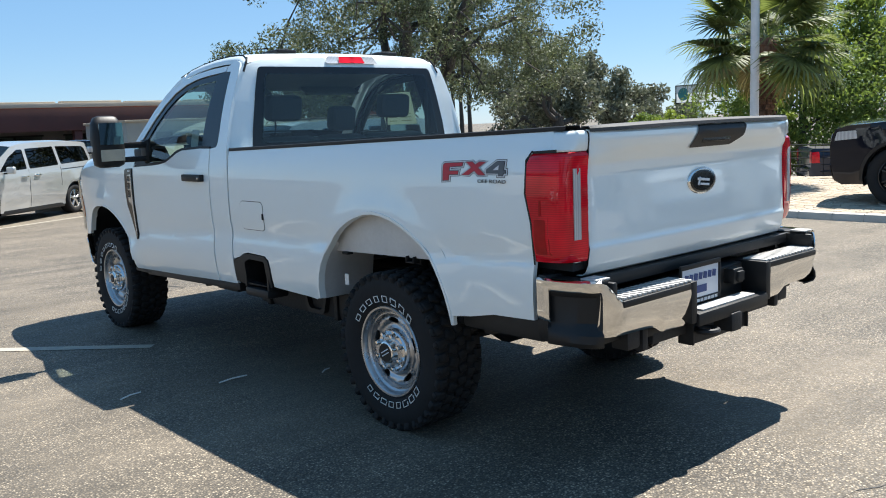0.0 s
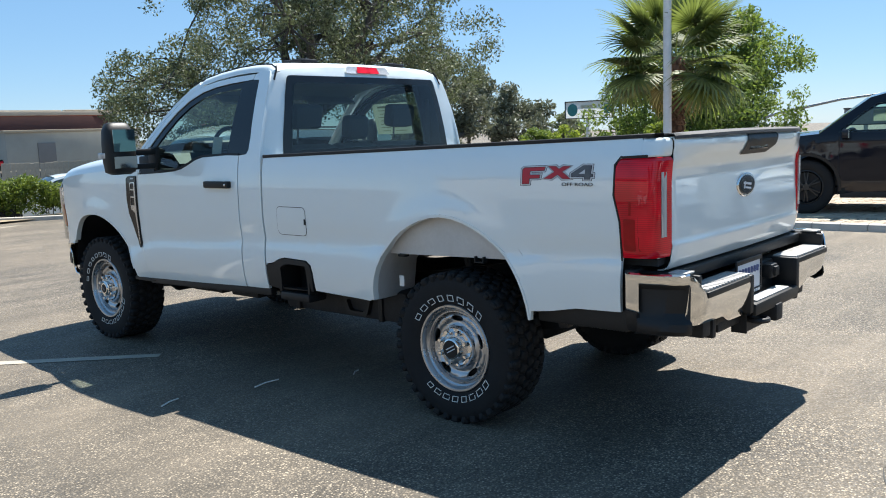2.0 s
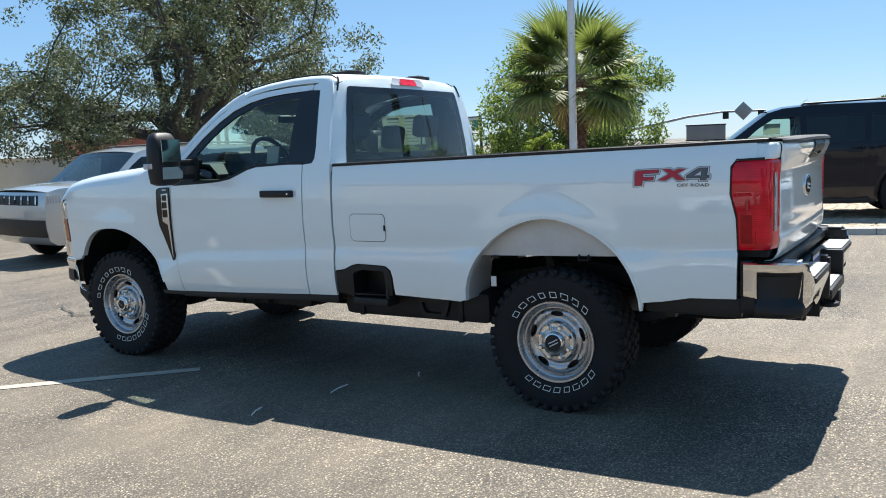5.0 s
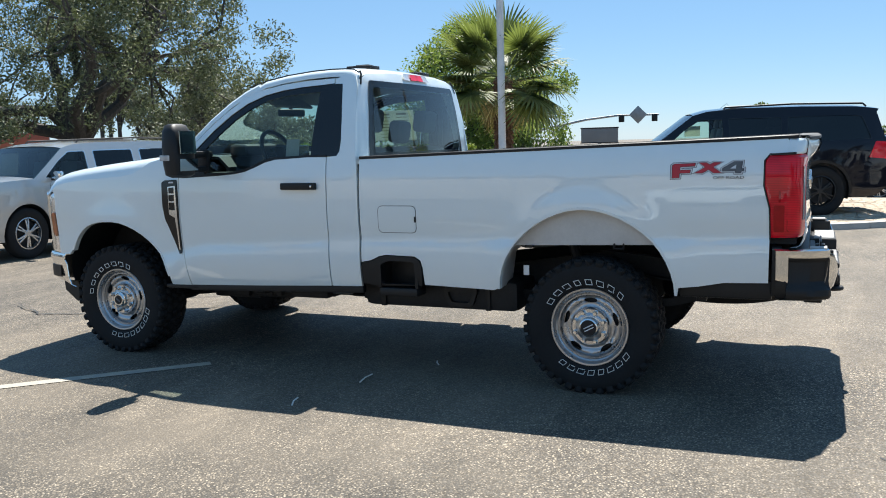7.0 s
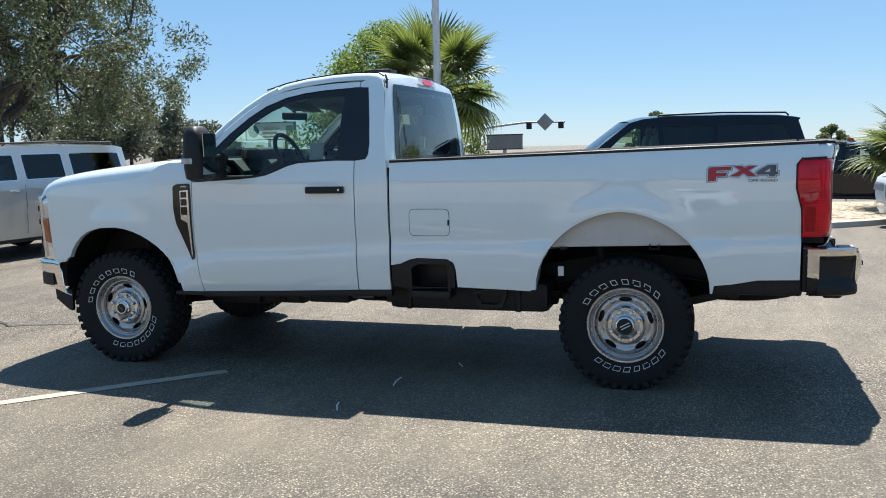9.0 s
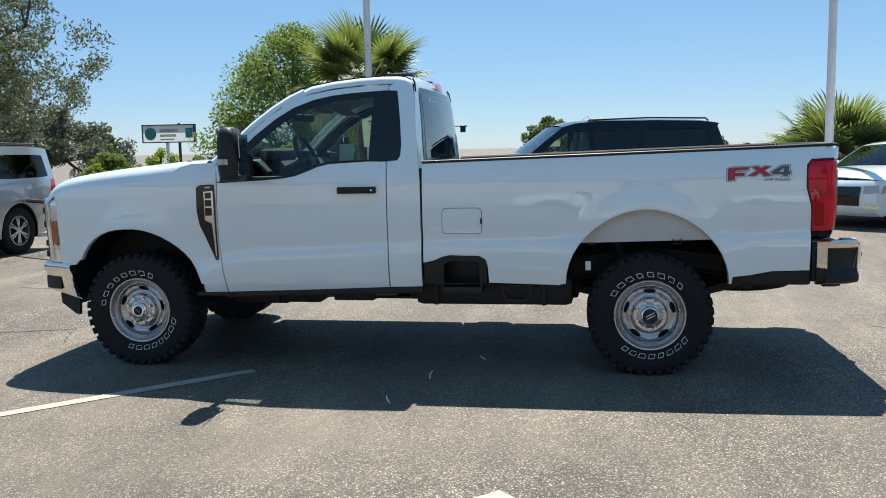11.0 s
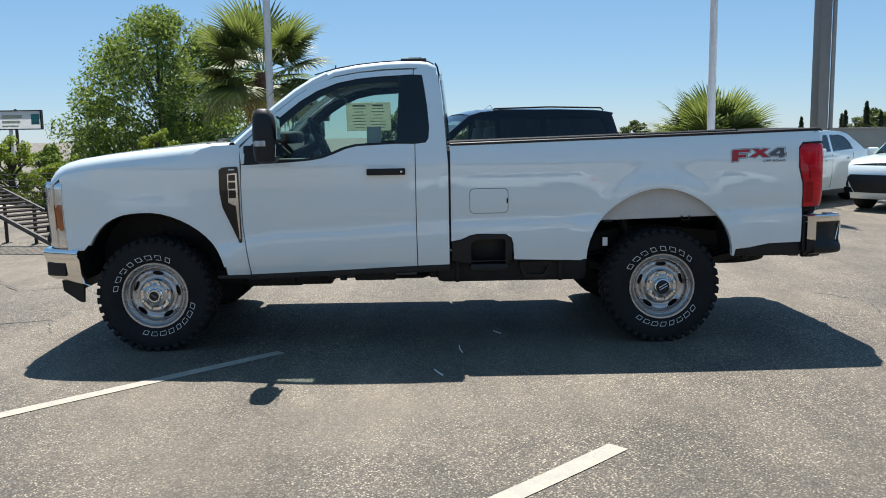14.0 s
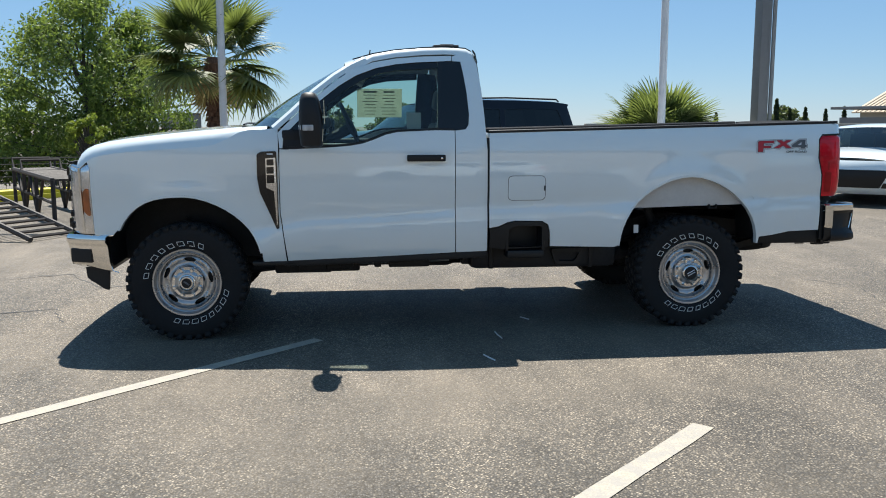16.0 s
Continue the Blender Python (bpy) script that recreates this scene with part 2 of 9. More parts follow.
M = {
    "asphalt": asphalt(),
    "street": plain("street asphalt", (0.10, 0.10, 0.103), 0.85, vary=0.2, scale=0.5, bump=0.3),
    "line": line_paint(),
    "concrete": plain("kerb concrete", (0.42, 0.39, 0.345), 0.85, vary=0.2, scale=1.5, bump=0.4),
    "paver": pavers_mat(),
    "sand": plain("joint sand", (0.28, 0.235, 0.18), 0.95, vary=0.2),
    "soil": plain("dry ground", (0.26, 0.21, 0.14), 0.95, vary=0.3, scale=0.4),
    "white": paint("white car paint", (0.785, 0.85, 0.85), dusty=0.03),
    "silver": paint("pearl silver car paint", (0.49, 0.50, 0.495), 0.45, 0.3),
    "black_paint": paint("black car paint", (0.004, 0.0055, 0.012), dusty=0.003, spec=0.05),
    "blue_paint": paint("dark blue car paint", (0.010, 0.018, 0.04), dusty=0.008, spec=0.1),
    "primer": plain("painted inner steel", (0.58, 0.575, 0.56), 0.5, vary=0.10),
    "chrome": plain("chrome", (0.80, 0.79, 0.77), 0.06, 1.0, vary=0.04),
    "steel": plain("painted steel wheel", (0.46, 0.465, 0.475), 0.27, 0.9, vary=0.12),
    "hub_chrome": plain("dull chrome", (0.66, 0.66, 0.67), 0.16, 1.0, vary=0.08),
    "alloy": plain("machined alloy", (0.62, 0.62, 0.62), 0.25, 0.9),
    "dark_alloy": plain("black alloy", (0.012, 0.012, 0.013), 0.3, 0.0),
    "rubber": plain("tyre rubber", (0.014, 0.014, 0.0145), 0.80, vary=0.3, bump=0.3, spec=0.32),
    "trim": plain("black plastic", (0.013, 0.013, 0.0135), 0.48, vary=0.2, bump=0.12, spec=0.36),
    "gloss_trim": plain("gloss black trim", (0.008, 0.008, 0.009), 0.12, vary=0.1),
    "pad": plain("step pad", (0.055, 0.055, 0.056), 0.7, bump=0.4),
    "under": plain("underbody", (0.016, 0.016, 0.017), 0.6, vary=0.5, scale=9, bump=0.4, spec=0.4),
    "rust": plain("cast metal", (0.075, 0.055, 0.04), 0.6, 0.5, vary=0.4),
    "liner": plain("bed liner", (0.03, 0.03, 0.03), 0.8, bump=0.5),
    "seat": plain("grey vinyl", (0.10, 0.10, 0.105), 0.6, vary=0.1, bump=0.2),
    "dash": plain("dashboard plastic", (0.035, 0.035, 0.037), 0.6),
    "headliner": plain("headliner cloth", (0.34, 0.33, 0.31), 0.9),
    "glass": glass("clear tinted glass", (0.66, 0.80, 0.76)),
    "dark_glass": glass("privacy glass", (0.035, 0.04, 0.045)),
    "mid_glass": glass("tinted windscreen", (0.42, 0.52, 0.50)),
    "back_glass": glass("tinted rear glass", (0.42, 0.52, 0.51)),
    "mirror": plain("mirror glass", (0.34, 0.40, 0.41), 0.015, 1.0, vary=0.01),
    "red_lens": None, "clear_lens": None, "amber": None,
    "decal_red": plain("red vinyl", (0.50, 0.02, 0.035), 0.35, vary=0.08),
    "decal_grey": plain("grey vinyl", (0.10, 0.105, 0.115), 0.35, vary=0.2, scale=30),
    "decal_black": plain("black vinyl", (0.01, 0.01, 0.012), 0.35),
    "decal_silver": plain("silver vinyl", (0.60, 0.61, 0.62), 0.3, vary=0.06),
    "tread_pad": plain("worn step tread", (0.42, 0.41, 0.39), 0.55, vary=0.2, bump=0.3),
    "red_deep": plain("deep red lamp chamber", (0.36, 0.002, 0.006), 0.3, vary=0.2, scale=20, coat=0.5, spec=0.1),
    "decal_white": plain("white raised lettering", (0.74, 0.73, 0.70), 0.6, vary=0.08),
    "paper": None,
    "print": plain("print ink", (0.36, 0.34, 0.25), 0.8),
    "plate": plain("plate", (0.68, 0.70, 0.74), 0.4, vary=0.05),
    "ink_blue": plain("blue ink", (0.03, 0.06, 0.2), 0.5),
    "pole": plain("weathered pole paint", (0.72, 0.70, 0.69), 0.55, vary=0.12, bump=0.1),
    "pylon": plain("grey metal cladding", (0.17, 0.165, 0.165), 0.45, 0.3, vary=0.1),
    "maroon": plain("maroon fascia", (0.070, 0.028, 0.027), 0.7, vary=0.2, scale=1.0),
    "brick_red": plain("red stucco", (0.25, 0.075, 0.05), 0.85, vary=0.2, scale=0.6),
    "beige": plain("beige stucco", (0.40, 0.36, 0.30), 0.9, vary=0.12, scale=0.6),
    "green_grey": plain("grey-green block wall", (0.36, 0.36, 0.325), 0.9, vary=0.12, scale=0.8),
    "tan_roof": plain("tan roof", (0.46, 0.38, 0.28), 0.8, vary=0.1),
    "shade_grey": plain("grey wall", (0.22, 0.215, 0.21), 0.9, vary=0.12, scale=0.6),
    "wood": plain("weathered fence wood", (0.42, 0.37, 0.30), 0.9, vary=0.25, scale=4, bump=0.4),
    "wire": plain("black cable", (0.02, 0.02, 0.02), 0.7),
    "galv": plain("galvanised steel", (0.32, 0.33, 0.34), 0.45, 0.7, vary=0.15),
    "ramp": plain("rusty black steel", (0.045, 0.038, 0.034), 0.65, 0.3, vary=0.4, scale=8),
    "yellow": plain("yellow plastic", (0.75, 0.62, 0.03), 0.5),
    "teal": plain("sign globe", (0.03, 0.20, 0.20), 0.5, vary=0.4, scale=2.5),
    "orange": plain("orange nylon", (0.75, 0.11, 0.03), 0.6),
    "bark": bark("oak bark", (0.028, 0.025, 0.023), (0.085, 0.075, 0.064)),
    "palm_bark": bark("palm bark", (0.07, 0.035, 0.022), (0.22, 0.12, 0.075), 14),
    "oak_leaf": leaf_mat("oak leaves", (0.040, 0.048, 0.027), (0.138, 0.155, 0.088), 0.22, (0.14, 0.18, 0.05), 0.22),
    # paler than the big oak: backlit haze is put into the leaf colour
    "small_oak_leaf": leaf_mat("small oak leaves", (0.085, 0.092, 0.062), (0.19, 0.20, 0.14), 0.25, (0.14, 0.16, 0.08), 0.25),
    "tree_leaf": leaf_mat("poplar leaves", (0.045, 0.088, 0.020), (0.155, 0.225, 0.055), 0.45),
    "lime_leaf": leaf_mat("young leaves", (0.10, 0.16, 0.02), (0.26, 0.31, 0.05), 0.45),
    "far_leaf": leaf_mat("far leaves", (0.045, 0.06, 0.032), (0.12, 0.14, 0.07), 0.3),
    "cypress_leaf": leaf_mat("conifer needles", (0.015, 0.028, 0.016), (0.04, 0.06, 0.03), 0.2),
    "hedge_leaf": leaf_mat("hedge leaves", (0.035, 0.07, 0.014), (0.13, 0.18, 0.03), 0.35),
    "palm_leaf": leaf_mat("palm fronds", (0.050, 0.070, 0.026), (0.15, 0.18, 0.068), 0.40),
    "dry_frond": leaf_mat("dry fronds", (0.22, 0.15, 0.07), (0.42, 0.33, 0.17), 0.3),
}


def lens(name, colour, rough, through):
    n = Nodes(name)
    v = n.coords((1, 1, 1))
    w = n.add("ShaderNodeTexWave", Scale=26.0, Distortion=1.5)
    n.link(v, w.inputs["Vector"])
    c = n.mix(w.outputs["Fac"], tuple(x * 0.72 for x in colour), colour)
    n.base(c).put(Roughness=rough, Coat_Weight=1.0, Coat_Roughness=0.02, Transmission_Weight=through)
    return n.mat


def red_lens():
    """Moulded red lens: vertical flutes, darker chambers behind, clear gloss in front."""
    n = Nodes("red lamp lens")
    v = n.coords((1, 1, 1))
    cell = n.add("ShaderNodeTexVoronoi", Scale=9.0)
    n.link(v, cell.inputs["Vector"])
    w = n.add("ShaderNodeTexWave", Scale=34.0, Distortion=0.6)
    w.bands_direction = "Z"
    n.link(v, w.inputs["Vector"])
    deep = n.ramp(cell.outputs["Distance"], [(0.15, (0.86, 0.004, 0.022)), (0.75, (0.46, 0.001, 0.010))])
    c = n.mix(0.35, deep, n.ramp(w.outputs["Fac"], [(0.2, (0.50, 0.001, 0.012)), (0.8, (0.90, 0.005, 0.024))]))
    n.base(c).put(Roughness=0.3, Coat_Weight=1.0, Coat_Roughness=0.015, Coat_IOR=1.4, Specular_IOR_Level=0.1)
    return n.mat


M["red_lens"] = red_lens()
M["head_lens"] = plain("headlamp bowl under clear lens", (0.74, 0.75, 0.77), 0.16, 0.85, vary=0.25, scale=14, coat=1.0)
M["clear_lens"] = lens("clear lamp lens", (0.62, 0.63, 0.64), 0.15, 0.2)
def thin_paper():
    n = Nodes("printed paper")
    v = n.coords()
    c = n.ramp(n.noise(v, 12, 3), [(0.3, (0.62, 0.63, 0.54)), (0.7, (0.70, 0.71, 0.62))])
    n.base(c).put(Roughness=0.8)
    tl = n.add("ShaderNodeBsdfTranslucent")
    n.link(c, tl.inputs[0])
    mx = n.add("ShaderNodeMixShader")
    mx.inputs[0].default_value = 0.6
    n.link(n.bsdf.outputs[0], mx.inputs[1])
    n.link(tl.outputs[0], mx.inputs[2])
    n.link(mx.outputs[0], n.out.inputs[0])
    return n.mat


M["paper"] = thin_paper()
def sign_face():
    n = Nodes("sign plastic")
    c = n.ramp(n.noise(n.coords(), 3, 3), [(0.3, (0.70, 0.73, 0.72)), (0.7, (0.78, 0.80, 0.79))])
    n.base(c).put(Roughness=0.4)
    tl = n.add("ShaderNodeBsdfTranslucent")
    n.link(c, tl.inputs[0])
    mx = n.add("ShaderNodeMixShader")
    mx.inputs[0].default_value = 0.35
    n.link(n.bsdf.outputs[0], mx.inputs[1])
    n.link(tl.outputs[0], mx.inputs[2])
    n.link(mx.outputs[0], n.out.inputs[0])
    return n.mat


M["sign_face"] = sign_face()
M["amber"] = lens("amber lens", (0.55, 0.13, 0.02), 0.3, 0.2)


# ---- mesh helpers ----
def finish(bm, name, angle=34):
    limit = radians(angle)
    for f in bm.faces:
        f.smooth = True
    for e in bm.edges:
        e.smooth = len(e.link_faces) == 2 and e.calc_face_angle(0) < limit
    me = bpy.data.meshes.new(name)
    bm.to_mesh(me)
    bm.free()
    return me


def part(name, bm, material, parent, label="", angle=34):
    """Links a bmesh as one mesh object under a thing or under a part."""
    ob = new(name, finish(bm, name, angle))
    ob.data.materials.append(material)
    ob.parent = parent
    return tagged(ob, label)


def lone(name, bm, material, label, category, group="", kind="", angle=34):
    ob = new(name, finish(bm, name, angle))
    ob.data.materials.append(material)
    return tagged(ob, label, category, group, kind)


def thing(name, label, category, m=None, group="", kind=""):
    ob = new(name)
    ob.empty_display_size = 0.2
    if m is not None:
        ob.matrix_world = m
    return tagged(ob, label, category, group, kind)


def holder(name, parent, m=None):
    ob = new(name)
    ob.empty_display_size = 0.1
    ob.parent = parent
    if m is not None:
        ob.matrix_basis = m
    return ob


def join(bm, other):
    """Adds the geometry of other to bm and frees other."""
    me = bpy.data.meshes.new("tmp")
    other.to_mesh(me)
    other.free()
    bm.from_mesh(me)
    bpy.data.meshes.remove(me)
    return bm


def box(size, at=(0, 0, 0), bevel=0.0, turn=(0, 0, 0), segs=2):
    bm = bmesh.new()
    bmesh.ops.create_cube(bm, size=1.0)
    for v in bm.verts:
        v.co = Vector((v.co.x * size[0], v.co.y * size[1], v.co.z * size[2]))
    if bevel:
        bmesh.ops.bevel(bm, geom=list(bm.edges), offset=bevel, segments=segs, profile=0.6, affect="EDGES")
    bm.transform(pose(*at, *turn))
    return bm


def boxes(*specs):
    bm = bmesh.new()
    for s in specs:
        join(bm, box(*s))
    return bm


def tube(points, radius, sides=10, caps=True):
    """A swept round bar; radius is a number or one per point."""
    pts = [Vector(p) for p in points]
    rad = radius if isinstance(radius, (list, tuple)) else [radius] * len(pts)
    bm = bmesh.new()
    rings = []
    up = Vector((0, 0, 1))
    for i, p in enumerate(pts):
        d = (pts[min(i + 1, len(pts) - 1)] - pts[max(i - 1, 0)]).normalized()
        side = d.cross(up)
        if side.length < 0.05:
            side = d.cross(Vector((1, 0, 0)))
        side.normalize()
        up = side.cross(d).normalized()
        rings.append([bm.verts.new(p + rad[i] * (math.cos(a) * side + math.sin(a) * up)) for a in (2 * math.pi * k / sides for k in range(sides))])
    for a, b in zip(rings, rings[1:]):
        for k in range(sides):
            bm.faces.new((a[k], a[(k + 1) % sides], b[(k + 1) % sides], b[k]))
    if caps:
        bm.faces.new(rings[0][::-1])
        bm.faces.new(rings[-1])
    bmesh.ops.recalc_face_normals(bm, faces=bm.faces)
    return bm


def lathe(profile, segs=48, closed=False):
    """Spins (radius, x) round the x axis."""
    bm = bmesh.new()
    rings = []
    for r, x in profile:
        rings.append([bm.verts.new((x, r * math.cos(a), r * math.sin(a))) for a in (2 * math.pi * k / segs for k in range(segs))])
    pairs = list(zip(rings, rings[1:]))
    if closed:
        pairs.append((rings[-1], rings[0]))
    for a, b in pairs:
        for k in range(segs):
            bm.faces.new((a[k], a[(k + 1) % segs], b[(k + 1) % segs], b[k]))
    bmesh.ops.remove_doubles(bm, verts=bm.verts, dist=1e-5)
    bmesh.ops.recalc_face_normals(bm, faces=bm.faces)
    return bm


def sheet(rows, thick=0.0, closed=False):
    """A grid of points, rows of equal length, as one surface; thick adds a back to it."""
    bm = bmesh.new()
    g = [[bm.verts.new(p) for p in row] for row in rows]
    n = len(g[0])
    for a, b in zip(g, g[1:]):
        for k in range(n if closed else n - 1):
            q = (a[k], a[(k + 1) % n], b[(k + 1) % n], b[k])
            bm.faces.new(q)
    bmesh.ops.remove_doubles(bm, verts=bm.verts, dist=1e-5)
    if thick:
        bmesh.ops.recalc_face_normals(bm, faces=bm.faces)
        bmesh.ops.solidify(bm, geom=list(bm.faces), thickness=thick)
    return bm


def panel(outline, fx, holes=(), step=0.07, flange=0.02):
    """A body panel on the left side: an outline in (y, z) with holes, laid on the surface x = -fx(y, z), its edges turned in."""
    bm = bmesh.new()
    edges = []
    for loop in (outline, *holes):
        vs = [bm.verts.new((0, y, z)) for y, z in loop]
        edges += [bm.edges.new((vs[i], vs[(i + 1) % len(vs)])) for i in range(len(vs))]
    bmesh.ops.triangle_fill(bm, use_beauty=True, use_dissolve=False, edges=edges, normal=(-1, 0, 0))
    if step:
        for axis in (1, 2):
            lo = min(v.co[axis] for v in bm.verts)
            hi = max(v.co[axis] for v in bm.verts)
            n = int((hi - lo) / step)
            no = Vector((0, 0, 0))
            no[axis] = 1
            for i in range(1, n + 1):
                co = Vector((0, 0, 0))
                co[axis] = lo + (hi - lo) * i / (n + 1)
                bmesh.ops.bisect_plane(bm, geom=list(bm.verts) + list(bm.edges) + list(bm.faces), plane_co=co, plane_no=no, dist=1e-5)
    for f in bm.faces:
        f.normal_update()
        if f.normal.x > 0:
            f.normal_flip()
    for v in bm.verts:
        v.co.x = -fx(v.co.y, v.co.z)
    if flange:
        rim = [e for e in bm.edges if len(e.link_faces) == 1]
        new_geo = bmesh.ops.extrude_edge_only(bm, edges=rim)["geom"]
        for v in new_geo:
            if isinstance(v, bmesh.types.BMVert):
                v.co.x += flange
    bm.normal_update()
    return bm


def mirrored(make):
    """The same part for the right side."""
    bm = make
    for v in bm.verts:
        v.co.x *= -1
    bmesh.ops.reverse_faces(bm, faces=bm.faces)
    return bm


def curve_at(points):
    """A piecewise smooth function through (a, b) pairs, a rising."""
    xs, ys = [p[0] for p in points], [p[1] for p in points]
    return lambda t: float(np.interp(t, xs, ys))


def arch(cy, zb, half_r, half_f, top, p=1.8, n=22, p_front=None):
    """Points of a wheel arch from the rear foot over the top to the front foot."""
    pts = []
    for i in range(n + 1):
        a = math.pi * (1 - i / n)
        u = math.cos(a)
        half = half_f if u > 0 else half_r
        y = cy + half * u
        z = zb + (top - zb) * max(0, 1 - abs(u) ** (p_front if p_front and u > 0 else p)) ** 0.5
        pts.append((y, z))
    return pts


def rounded(pts, r, n=5):
    """An outline with its corners rounded by r."""
    out = []
    m = len(pts)
    for i in range(m):
        a, b, c = (Vector((*pts[(i + k) % m], 0)) for k in (-1, 0, 1))
        u, w = (a - b), (c - b)
        k = min(r, u.length * 0.45, w.length * 0.45)
        p, q = b + u.normalized() * k, b + w.normalized() * k
        for j in range(n + 1):
            t = j / n
            s = (1 - t) ** 2 * p + 2 * t * (1 - t) * b + t * t * q
            out.append((s.x, s.y))
    return out


def words(text, size, material, parent, m, name="lettering", depth=0.002):
    """Readable writing as a flat mesh, reading along its own x, facing +z."""
    cu = bpy.data.curves.new("txt", "FONT")
    cu.body, cu.size, cu.extrude, cu.align_x, cu.align_y = text, size, depth, "CENTER", "CENTER"
    tmp = new("txt", cu)
    me = bpy.data.meshes.new_from_object(tmp.evaluated_get(bpy.context.evaluated_depsgraph_get()))
    bpy.data.objects.remove(tmp)
    ob = new(name, me)
    me.materials.clear()
    me.materials.append(material)
    ob.parent = parent
    ob.matrix_basis = m
    return ob


def smoothstep(a, b, t):
    t = min(1, max(0, (t - a) / (b - a)))
    return t * t * (3 - 2 * t)


# ---- ground ----
def fall(x, y):
    """The land drops gently towards the street."""
    dip = -0.55 * smoothstep(22.5, 25.5, y) * smoothstep(37, 34, y) * smoothstep(21, 17, x)
    return dip - 0.22 * smoothstep(8.5, 14.5, y) * smoothstep(40, 30, y) - 1.3 * smoothstep(17, 34, x) - 1.0 * smoothstep(34, 70, x)


def ground_strip(xs, ys, lift=0.0):
    return sheet([[(x, y, fall(x, y) + lift) for x in xs] for y in ys])


XS = [-900, -300, -100, -40, -20, -10, 0, 4, 8, 12, 14, 17, 18, 19, 20, 21, 23, 25, 27, 29, 31, 34, 38, 43, 50, 58, 66, 75, 120, 300, 900]
YS = [-900, -300, -120, -60, -30, -15, -5, 5, 8.5, 9.5, 10.5, 11.5, 12.5, 13.5, 14.5, 20, 22.5, 23.5, 24.5, 25.5, 30, 34, 35, 36, 37, 40, 70, 120, 300, 900]
ground = lone("ground", ground_strip(XS, YS), M["asphalt"], "sun-bleached grey asphalt of a car lot", "ground", kind="structure")


def stripe(a, b, width, name="parking_line", lift=0.004, mat="line", ragged=0.006):
    a, b = Vector(a), Vector(b)
    d = (b - a).normalized()
    s = Vector((-d.y, d.x)) * width / 2
    n = max(2, int((b - a).length / 0.25))
    rnd = random.Random(int(a.x * 100 + b.y * 37))
    rows = [[], []]
    for i in range(n + 1):
        p = a + (b - a) * i / n
        for k, sg in ((0, 1), (1, -1)):
            q = p + s * sg * (1 + rnd.uniform(-1, 1) * ragged / width)
            rows[k].append((q.x, q.y, fall(q.x, q.y) + lift))
    bm = sheet(rows)
    bmesh.ops.recalc_face_normals(bm, faces=bm.faces)
    for f in bm.faces:
        if f.normal.z < 0:
            f.normal_flip()
    return lone(name, bm, M[mat], "worn white painted parking line on asphalt", "parking line", "parking lines", "structure")


stripe((-0.8, 9.45), (2.46, 6.15), 0.10)
stripe((-1.6, 6.35), (0.50, 4.19), 0.11)
stripe((2.3, 18.1), (7.6, 20.6), 0.11)
stripe((11.0, 16.8), (14.2, 15.0), 0.11)
stripe((8.4, 16.9), (10.2, 16.4), 0.11)
stripe((10.6, -0.9), (14.2, -2.2), 0.10)


def crack(points, name="crack"):
    """A thin open crack, a dark jagged groove filler on the asphalt."""
    rnd = random.Random(len(points) + int(points[0][0] * 10))
    l, r = [], []
    for (x0, y0), (x1, y1) in zip(points, points[1:]):
        for i in range(7):
            t = i / 7
            x, y = x0 + (x1 - x0) * t + rnd.uniform(-0.02, 0.02), y0 + (y1 - y0) * t + rnd.uniform(-0.02, 0.02)
            w = rnd.uniform(0.004, 0.015)
            l.append((x - w, y, 0.002))
            r.append((x + w, y, 0.002))
    bm = sheet([l, r])
    for f in bm.faces:
        f.normal_update()
        if f.normal.z < 0:
            f.normal_flip()
    return lone(name, bm, M["wire"], "thin dark crack in the asphalt", "crack", "cracks", "structure")


crack([(3.2, 8.1), (3.7, 8.3), (4.6, 8.2), (5.4, 8.7), (6.6, 8.6)])
crack([(3.7, 8.3), (3.5, 9.0), (3.9, 9.8)])
crack([(4.6, 8.2), (4.9, 7.6), (5.8, 7.3), (6.4, 7.5)])
crack([(5.4, 8.7), (5.2, 9.3), (6.0, 9.9), (6.3, 10.8)])
crack([(6.6, 8.6), (7.3, 8.0), (8.2, 8.2), (9.0, 7.7)])
crack([(2.0, 1.9), (1.5, 1.4), (1.2, 1.5), (0.7, 0.9), (0.1, 0.3)])
crack([(4.4, 1.6), (3.9, 1.3), (3.2, 1.5), (2.5, 1.2)])

# pale slivers that stand in for slits of sunlight in the shade of the truck
for sx, sy, sl, sa in ((2.45, 4.89, 0.20, 5), (2.95, 4.60, 0.10, 30), (1.86, 5.05, 0.15, 20)):
    lone("twig", tube([(sx - sl / 2 * math.cos(radians(sa)), sy - sl / 2 * math.sin(radians(sa)), 0.006), (sx, sy + 0.008, 0.009),
                       (sx + sl / 2 * math.cos(radians(sa)), sy + sl / 2 * math.sin(radians(sa)), 0.006)], 0.005, 5),
         M["decal_white"], "pale sliver standing in for a slit of sunlight on the asphalt", "twig", "twigs")


